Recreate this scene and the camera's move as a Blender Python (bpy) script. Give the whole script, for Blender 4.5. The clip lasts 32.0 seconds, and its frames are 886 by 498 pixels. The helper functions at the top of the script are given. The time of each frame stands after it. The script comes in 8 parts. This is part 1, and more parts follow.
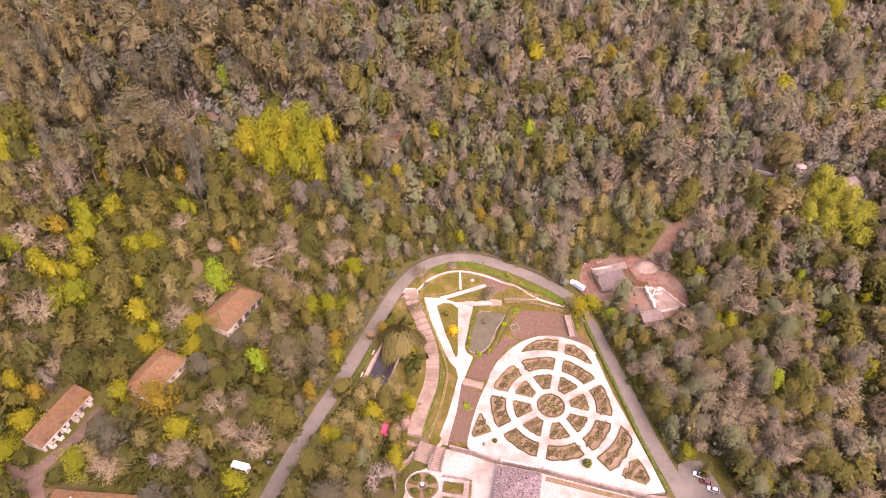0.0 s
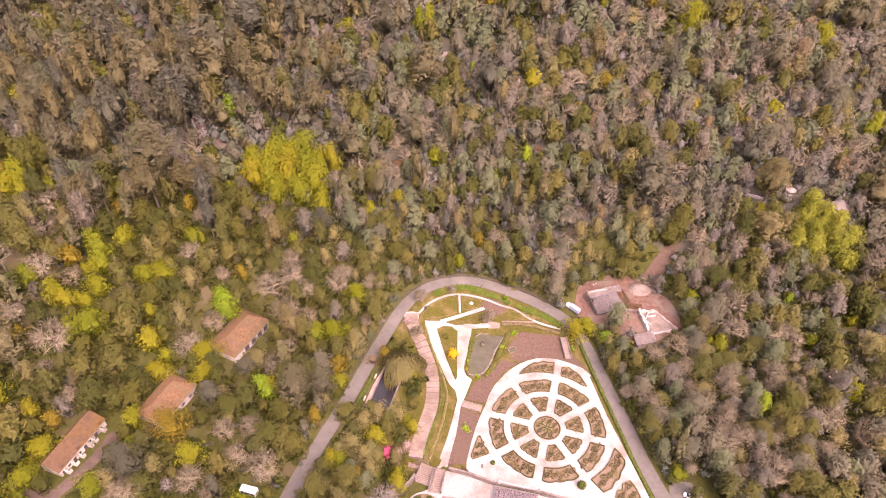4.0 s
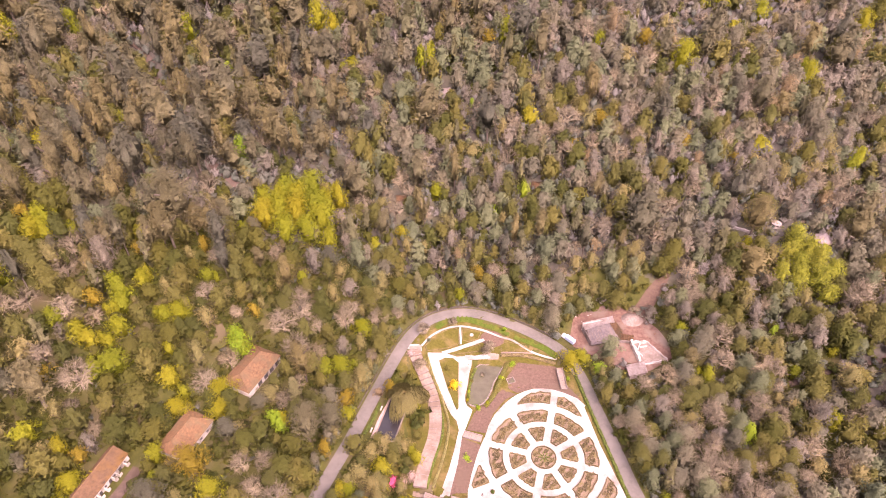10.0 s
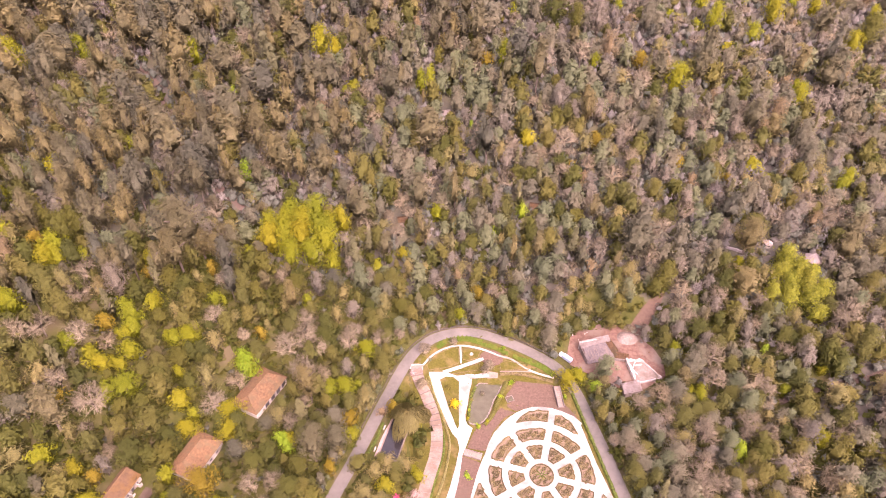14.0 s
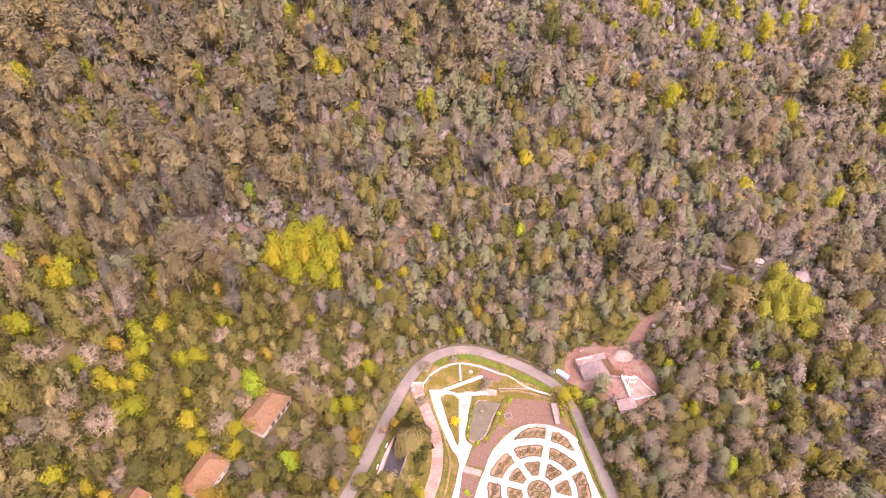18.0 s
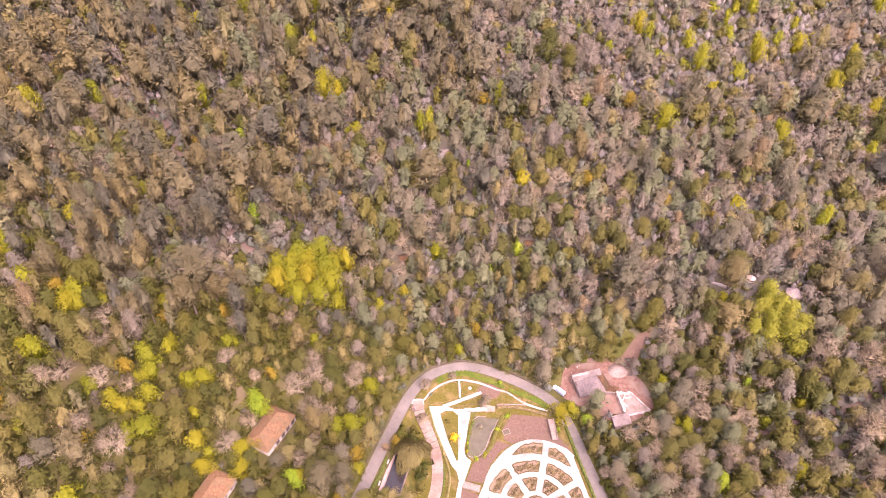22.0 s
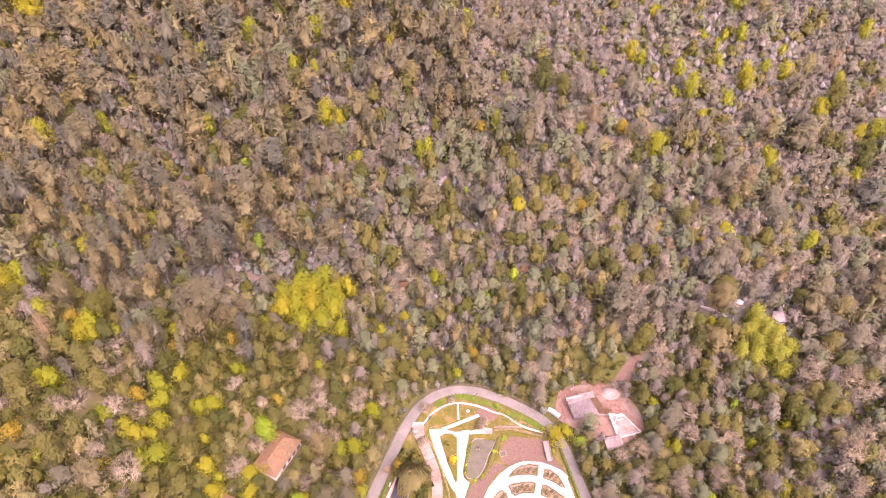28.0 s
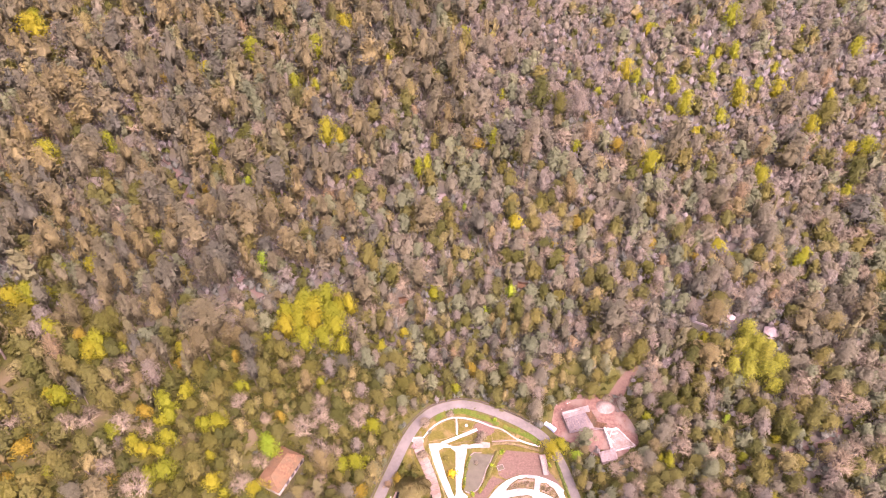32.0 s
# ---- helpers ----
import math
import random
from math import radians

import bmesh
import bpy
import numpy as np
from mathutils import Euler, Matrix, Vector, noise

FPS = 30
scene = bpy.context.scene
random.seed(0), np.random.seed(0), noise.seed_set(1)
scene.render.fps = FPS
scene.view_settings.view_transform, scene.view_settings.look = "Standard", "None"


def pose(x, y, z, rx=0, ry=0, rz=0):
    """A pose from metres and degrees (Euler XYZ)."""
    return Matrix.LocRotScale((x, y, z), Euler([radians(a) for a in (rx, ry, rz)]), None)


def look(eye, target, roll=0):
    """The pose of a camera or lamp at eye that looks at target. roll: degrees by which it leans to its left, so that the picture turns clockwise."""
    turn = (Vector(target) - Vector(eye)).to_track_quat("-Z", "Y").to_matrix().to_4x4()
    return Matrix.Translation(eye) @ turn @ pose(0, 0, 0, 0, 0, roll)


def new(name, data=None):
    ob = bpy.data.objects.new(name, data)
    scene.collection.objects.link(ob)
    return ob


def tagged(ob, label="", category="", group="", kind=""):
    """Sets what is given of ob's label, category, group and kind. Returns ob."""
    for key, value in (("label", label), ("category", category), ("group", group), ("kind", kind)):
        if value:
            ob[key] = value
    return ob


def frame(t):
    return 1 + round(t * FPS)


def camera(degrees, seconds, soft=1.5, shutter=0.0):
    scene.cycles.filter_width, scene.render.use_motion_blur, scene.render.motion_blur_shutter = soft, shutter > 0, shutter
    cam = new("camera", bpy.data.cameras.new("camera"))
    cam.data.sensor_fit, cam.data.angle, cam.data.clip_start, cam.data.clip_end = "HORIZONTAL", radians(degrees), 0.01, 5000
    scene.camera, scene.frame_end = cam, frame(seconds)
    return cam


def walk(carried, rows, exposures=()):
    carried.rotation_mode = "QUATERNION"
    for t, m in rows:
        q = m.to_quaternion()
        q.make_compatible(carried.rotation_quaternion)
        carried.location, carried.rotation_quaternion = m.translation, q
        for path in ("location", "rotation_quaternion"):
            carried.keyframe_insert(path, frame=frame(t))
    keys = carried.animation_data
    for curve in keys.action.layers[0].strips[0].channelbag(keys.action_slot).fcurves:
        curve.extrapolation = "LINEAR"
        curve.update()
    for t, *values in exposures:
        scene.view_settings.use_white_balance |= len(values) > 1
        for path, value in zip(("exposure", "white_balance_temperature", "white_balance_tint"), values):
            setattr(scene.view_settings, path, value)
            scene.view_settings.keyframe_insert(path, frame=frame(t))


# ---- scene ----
cam = camera(69.98, 32.0, soft=1.0)
PATH = [
    (0, (-0.013, -0.204, 222.02), (-0.67, 73.849, 154.821), 0.050),
    (2, (0.068, 0.39, 229.435), (-0.559, 74.442, 162.235), 0.056),
    (4, (-0.162, 0.648, 237.228), (-0.747, 74.706, 170.033), 0.049),
    (6, (-0.579, 0.762, 245.157), (-1.108, 74.827, 177.97), 0.034),
    (8, (-1.089, 0.859, 253.06), (-1.545, 74.932, 185.881), 0.019),
    (10, (-1.624, 1.014, 260.837), (-1.991, 75.093, 193.665), 0.005),
    (12, (-2.139, 1.258, 268.444), (-2.404, 75.342, 201.276), -0.005),
    (14, (-2.606, 1.59, 275.877), (-2.758, 75.677, 208.712), -0.012),
    (16, (-3.011, 1.986, 283.166), (-3.043, 76.073, 216.001), -0.015),
    (18, (-3.352, 2.407, 290.356), (-3.261, 76.493, 223.19), -0.015),
    (20, (-3.629, 2.813, 297.503), (-3.418, 76.896, 230.335), -0.015),
    (22, (-3.85, 3.166, 304.659), (-3.524, 77.247, 237.488), -0.016),
    (24, (-4.015, 3.448, 311.86), (-3.583, 77.526, 244.686), -0.018),
    (26, (-4.123, 3.664, 319.114), (-3.597, 77.739, 251.938), -0.022),
    (28, (-4.161, 3.856, 326.395), (-3.552, 77.928, 259.217), -0.027),
    (30, (-4.101, 4.109, 333.623), (-3.422, 78.179, 266.443), -0.030),
    (32, (-3.9, 4.567, 340.66), (-3.161, 78.632, 273.475), -0.029),
]
walk(cam, [(t, look(eye, target, roll)) for t, eye, target, roll in PATH], [(0, 2.58, 7250, 47.5), (10, 2.87, 7050, 50), (20, 3.0, 6900, 52.5), (32, 3.13, 6700, 55)])

# ---- world, sun and exposure ----
world = bpy.data.worlds.new("sky")
scene.world = world
world.use_nodes = True
SUN_ELEVATION, SUN_AZIMUTH = radians(52), radians(150)      # azimuth clockwise from +y
wn, wl = world.node_tree.nodes, world.node_tree.links
sky = wn.new("ShaderNodeTexSky")
sky.sky_type = "NISHITA"
sky.sun_disc = False
sky.sun_elevation, sky.sun_rotation = SUN_ELEVATION, SUN_AZIMUTH
sky.air_density, sky.dust_density, sky.ozone_density = 1.0, 4.0, 1.0
soften = wn.new("ShaderNodeHueSaturation")
soften.inputs["Saturation"].default_value = 0.42
wl.new(sky.outputs[0], soften.inputs["Color"])
wl.new(soften.outputs[0], wn["Background"].inputs[0])
wn["Background"].inputs[1].default_value = 0.147
sun_data = bpy.data.lights.new("sun", "SUN")
sun_data.energy, sun_data.angle, sun_data.color = 0.66, radians(50), (1.0, 0.92, 0.84)
sun = new("sun", sun_data)
sun.matrix_world = look((math.sin(SUN_AZIMUTH) * 300, math.cos(SUN_AZIMUTH) * 300, 300 * math.tan(SUN_ELEVATION)), (0, 0, 0))

# ---- materials ----
def nodes_of(name, rough=0.85, spec=0.2, metal=0.0):
    m = bpy.data.materials.new(name)
    m.use_nodes = True
    n, l = m.node_tree.nodes, m.node_tree.links
    b = n["Principled BSDF"]
    b.inputs["Roughness"].default_value = rough
    b.inputs["Specular IOR Level"].default_value = spec
    b.inputs["Metallic"].default_value = metal
    return m, n, l, b


def ramp(n, stops):
    r = n.new("ShaderNodeValToRGB")
    while len(r.color_ramp.elements) < len(stops):
        r.color_ramp.elements.new(0.5)
    for e, (p, c) in zip(r.color_ramp.elements, stops):
        e.position, e.color = p, (*c, 1)
    return r


def noise_fac(n, l, scale, detail=4.0, rough=0.6, coord="Object"):
    tc = n.new("ShaderNodeTexCoord")
    t = n.new("ShaderNodeTexNoise")
    t.inputs["Scale"].default_value, t.inputs["Detail"].default_value, t.inputs["Roughness"].default_value = scale, detail, rough
    l.new(tc.outputs[coord], t.inputs["Vector"])
    return t.outputs["Fac"]


def mix(n, l, a, b, fac, mode="MIX"):
    m = n.new("ShaderNodeMix")
    m.data_type, m.blend_type = "RGBA", mode
    for sock, v in ((m.inputs[0], fac), (m.inputs[6], a), (m.inputs[7], b)):
        if hasattr(v, "is_output"):
            l.new(v, sock)
        elif isinstance(v, tuple):
            sock.default_value = (*v, 1)
        else:
            sock.default_value = v
    return m.outputs[2]


def surface(name, low, high, scale, scale2=None, stain=None, rough=0.85, spec=0.2, bump=0.0, metal=0.0, spread=(0.3, 0.7), random_tone=0.0):
    """Two-scale mottled surface; stain is a third colour laid on in patches."""
    m, n, l, b = nodes_of(name, rough, spec, metal)
    fine = noise_fac(n, l, scale)
    r = ramp(n, [(spread[0], low), (spread[1], high)])
    l.new(fine, r.inputs[0])
    col = r.outputs[0]
    if stain:
        big = noise_fac(n, l, scale2 or scale * 0.1, 5.0)
        r2 = ramp(n, [(0.48, (0, 0, 0)), (0.66, (1, 1, 1))])
        l.new(big, r2.inputs[0])
        col = mix(n, l, col, stain, r2.outputs[0])
    if random_tone:
        oi = n.new("ShaderNodeObjectInfo")
        mr = n.new("ShaderNodeMapRange")
        mr.inputs[3].default_value, mr.inputs[4].default_value = 1 - random_tone, 1 + random_tone
        l.new(oi.outputs["Random"], mr.inputs[0])
        hs = n.new("ShaderNodeHueSaturation")
        l.new(mr.outputs[0], hs.inputs["Value"])
        l.new(col, hs.inputs["Color"])
        col = hs.outputs[0]
    l.new(col, b.inputs["Base Color"])
    if bump:
        bp = n.new("ShaderNodeBump")
        bp.inputs["Strength"].default_value, bp.inputs["Distance"].default_value = 0.6, bump
        l.new(fine, bp.inputs["Height"])
        l.new(bp.outputs[0], b.inputs["Normal"])
    return m


def foliage(name, stops, rough=0.75, spread=0.35, thin=0.8):
    """Leaf colour: one tone per tree out of the ramp, varied leaf clump by leaf clump."""
    m, n, l, b = nodes_of(name, rough, 0.15)
    at = n.new("ShaderNodeAttribute")
    at.attribute_name = "tint"
    oi = n.new("ShaderNodeObjectInfo")
    add = n.new("ShaderNodeMath")
    add.operation = "ADD"
    l.new(at.outputs["Fac"], add.inputs[0])
    l.new(oi.outputs["Random"], add.inputs[1])
    fr = n.new("ShaderNodeMath")
    fr.operation = "FRACT"
    l.new(add.outputs[0], fr.inputs[0])
    r = ramp(n, stops)
    l.new(fr.outputs[0], r.inputs[0])
    g = n.new("ShaderNodeNewGeometry")
    mr = n.new("ShaderNodeMapRange")
    mr.inputs[3].default_value, mr.inputs[4].default_value = 1 - spread, 1 + spread
    l.new(g.outputs["Random Per Island"], mr.inputs[0])
    hs = n.new("ShaderNodeHueSaturation")
    grain = n.new("ShaderNodeTexNoise")
    grain.inputs["Scale"].default_value, grain.inputs["Detail"].default_value = 2.3, 5.0
    l.new(g.outputs["Position"], grain.inputs["Vector"])
    gr = n.new("ShaderNodeMapRange")
    gr.inputs[1].default_value, gr.inputs[2].default_value = 0.3, 0.7
    gr.inputs[3].default_value, gr.inputs[4].default_value = 0.66, 1.34
    l.new(grain.outputs["Fac"], gr.inputs[0])
    mul = n.new("ShaderNodeMath")
    mul.operation = "MULTIPLY"
    l.new(mr.outputs[0], mul.inputs[0])
    l.new(gr.outputs[0], mul.inputs[1])
    l.new(mul.outputs[0], hs.inputs["Value"])
    l.new(r.outputs[0], hs.inputs["Color"])
    bump = n.new("ShaderNodeBump")
    bump.inputs["Strength"].default_value, bump.inputs["Distance"].default_value = 0.5, 0.3
    l.new(grain.outputs["Fac"], bump.inputs["Height"])
    l.new(bump.outputs[0], b.inputs["Normal"])
    l.new(hs.outputs[0], b.inputs["Base Color"])
    if thin:
        # light that comes through the leaf
        passed = n.new("ShaderNodeHueSaturation")
        passed.inputs["Value"].default_value = thin
        l.new(hs.outputs[0], passed.inputs["Color"])
        backlight = n.new("ShaderNodeBsdfTranslucent")
        l.new(passed.outputs[0], backlight.inputs["Color"])
        both = n.new("ShaderNodeAddShader")
        l.new(b.outputs[0], both.inputs[0])
        l.new(backlight.outputs[0], both.inputs[1])
        l.new(both.outputs[0], n["Material Output"].inputs["Surface"])
    return m


M_FOREST_FLOOR = surface("forest_floor", (0.044, 0.040, 0.031), (0.080, 0.069, 0.053), 0.35, 0.03, (0.075, 0.07, 0.03), 0.95, 0.1, 0.15)
M_SCRUB_GROUND = surface("weedy_ground", (0.030, 0.032, 0.007), (0.056, 0.053, 0.012), 0.5, 0.05, (0.070, 0.054, 0.028), 0.95, 0.1, 0.2)
M_ROAD = surface("road_asphalt", (0.071, 0.062, 0.051), (0.096, 0.084, 0.070), 0.6, 0.05, (0.111, 0.097, 0.081), 0.9, 0.2, 0.02)
M_DIRT_ROAD = surface("dirt_road", (0.0645, 0.0445, 0.0336), (0.1006, 0.0697, 0.0525), 0.5, 0.07, (0.0533, 0.0353, 0.0246), 0.95, 0.1, 0.04)
M_GRAVEL = surface("white_gravel", (0.193, 0.173, 0.151), (0.260, 0.237, 0.208), 1.2, 0.07, (0.142, 0.111, 0.088), 0.95, 0.15, 0.02)
M_TERRACE_DIRT = surface("bare_terrace_earth", (0.057, 0.035, 0.025), (0.095, 0.060, 0.042), 0.9, 0.1, (0.075, 0.050, 0.034), 0.95, 0.1, 0.05)
M_SOIL = surface("parterre_soil", (0.094, 0.066, 0.044), (0.166, 0.118, 0.082), 2.2, 0.25, (0.089, 0.072, 0.023), 0.95, 0.1, 0.08)
M_LAWN = surface("lawn_grass", (0.036, 0.033, 0.005), (0.066, 0.056, 0.010), 1.0, 0.15, (0.096, 0.068, 0.026), 0.9, 0.1, 0.06)
M_VERGE = surface("verge_grass", (0.028, 0.044, 0.005), (0.050, 0.070, 0.008), 1.6, 0.2, (0.070, 0.072, 0.012), 0.9, 0.1, 0.08)
M_RED_EARTH = surface("red_earth", (0.074, 0.039, 0.027), (0.137, 0.082, 0.060), 0.5, 0.09, (0.125, 0.093, 0.071), 0.95, 0.1, 0.15)
M_WATER = surface("pond_water", (0.048, 0.043, 0.026), (0.070, 0.062, 0.038), 0.3, 0.08, (0.06, 0.058, 0.026), rough=0.12, spec=0.25)
M_POOL = surface("pool_water", (0.014, 0.012, 0.012), (0.022, 0.019, 0.018), 0.3, rough=0.06, spec=0.4)
M_STONE = surface("pale_stone", (0.239, 0.200, 0.180), (0.368, 0.319, 0.293), 1.5, 0.2, (0.184, 0.146, 0.122), 0.85, 0.25, 0.03)
M_STEP = surface("worn_path_paving", (0.134, 0.098, 0.074), (0.189, 0.139, 0.109), 0.9, 0.12, (0.104, 0.073, 0.052), 0.92, 0.15, 0.03)
M_MOSSY_STONE = surface("mossy_dark_stone", (0.040, 0.032, 0.025), (0.078, 0.062, 0.048), 1.5, 0.3, (0.034, 0.034, 0.016), 0.9, 0.2, 0.04)
M_DARK_STONE = surface("weathered_stone", (0.1, 0.075, 0.062), (0.19, 0.15, 0.13), 1.5, 0.3, (0.075, 0.058, 0.042), 0.9, 0.2, 0.04)
M_TILE = surface("clay_roof_tile", (0.0568, 0.0301, 0.0146), (0.1342, 0.0753, 0.0353), 1.1, 0.16, (0.0705, 0.0498, 0.0250), 0.85, 0.2, 0.03)
M_TILE_PALE = surface("sun_bleached_tile", (0.0671, 0.0338, 0.0155), (0.1445, 0.0800, 0.0371), 1.1, 0.16, (0.0869, 0.0612, 0.0301), 0.85, 0.2, 0.03)
M_TILE_OLD = surface("mossy_roof_tile", (0.0585, 0.0338, 0.0172), (0.1049, 0.0584, 0.0301), 0.8, 0.1, (0.0980, 0.0508, 0.0121), 0.9, 0.2, 0.03)
M_SLATE = surface("brown_slate", (0.11, 0.085, 0.085), (0.21, 0.165, 0.165), 2.0, 0.3, (0.16, 0.115, 0.105), 0.8, 0.25, 0.03)
M_RENDER = surface("white_wall_render", (0.300, 0.264, 0.223), (0.413, 0.371, 0.320), 1.0, 0.2, (0.178, 0.142, 0.112), 0.9, 0.2, 0.01)
M_SLATE_LOOSE = foliage("rough_slates", [(0.0, (0.105, 0.08, 0.078)), (1.0, (0.105, 0.08, 0.078))], 0.7, 0.6, 0)
M_PINK_PAVING = surface("pink_paving", (0.22, 0.145, 0.125), (0.31, 0.215, 0.19), 1.0, 0.2, (0.18, 0.13, 0.11), 0.9, 0.2, 0.02)
M_BLEACHED = surface("bleached_boards", (0.165, 0.130, 0.113), (0.255, 0.207, 0.183), 1.1, 0.25, (0.150, 0.111, 0.090), 0.9, 0.2, 0.02)
M_BLEACHED_EARTH = surface("pale_rubble", (0.115, 0.085, 0.067), (0.19, 0.148, 0.122), 0.9, 0.2, (0.1, 0.075, 0.058), 0.95, 0.1, 0.06)
M_GREY_ROOF = surface("grey_roof", (0.105, 0.085, 0.08), (0.175, 0.142, 0.132), 1.2, 0.2, (0.2, 0.15, 0.13), 0.85, 0.2, 0.03)
M_WHITE_METAL = surface("white_sheet_metal", (0.5, 0.49, 0.48), (0.6, 0.59, 0.58), 1.0, 0.3, (0.4, 0.37, 0.34), 0.5, 0.4)
M_WHITE_PAINT = surface("white_car_paint", (0.55, 0.55, 0.55), (0.62, 0.62, 0.62), 0.5, rough=0.3, spec=0.5)
M_SILVER = surface("silver_car_paint", (0.33, 0.34, 0.36), (0.4, 0.41, 0.43), 0.5, rough=0.32, spec=0.5, metal=0.3)
M_RED_PAINT = surface("dark_red_paint", (0.07, 0.02, 0.02), (0.1, 0.03, 0.028), 0.5, rough=0.35, spec=0.5)
M_BLUE_GREY = surface("blue_grey_panel", (0.2, 0.24, 0.3), (0.29, 0.33, 0.39), 0.8, rough=0.5, spec=0.4)
M_GLASS_DARK = surface("tinted_car_glass", (0.02, 0.022, 0.025), (0.03, 0.033, 0.038), 0.5, rough=0.08, spec=0.6)
M_TYRE = surface("black_rubber", (0.02, 0.02, 0.02), (0.035, 0.034, 0.033), 2.0, rough=0.9)
M_CHROME = surface("chrome", (0.55, 0.55, 0.55), (0.65, 0.65, 0.65), 1.0, rough=0.25, metal=1.0)
M_DARK = surface("dark_opening", (0.03, 0.026, 0.022), (0.06, 0.05, 0.045), 1.0, rough=0.7)
M_WOOD = surface("old_timber", (0.16, 0.11, 0.08), (0.3, 0.23, 0.18), 2.0, 0.3, (0.12, 0.09, 0.07), 0.85, 0.2, 0.02)
M_BARK = surface("tree_bark", (0.06, 0.045, 0.035), (0.11, 0.085, 0.066), 1.2, 0.3, (0.14, 0.115, 0.095), 0.9, 0.1, 0.03)
M_HEDGE = foliage("box_hedge", [(0.0, (0.054, 0.041, 0.018)), (0.5, (0.072, 0.054, 0.023)), (1.0, (0.096, 0.072, 0.029))], thin=0.15)
M_HEDGE_GREEN = foliage("green_hedge", [(0.0, (0.032, 0.044, 0.006)), (0.5, (0.047, 0.058, 0.008)), (1.0, (0.066, 0.072, 0.011))], thin=0.15)

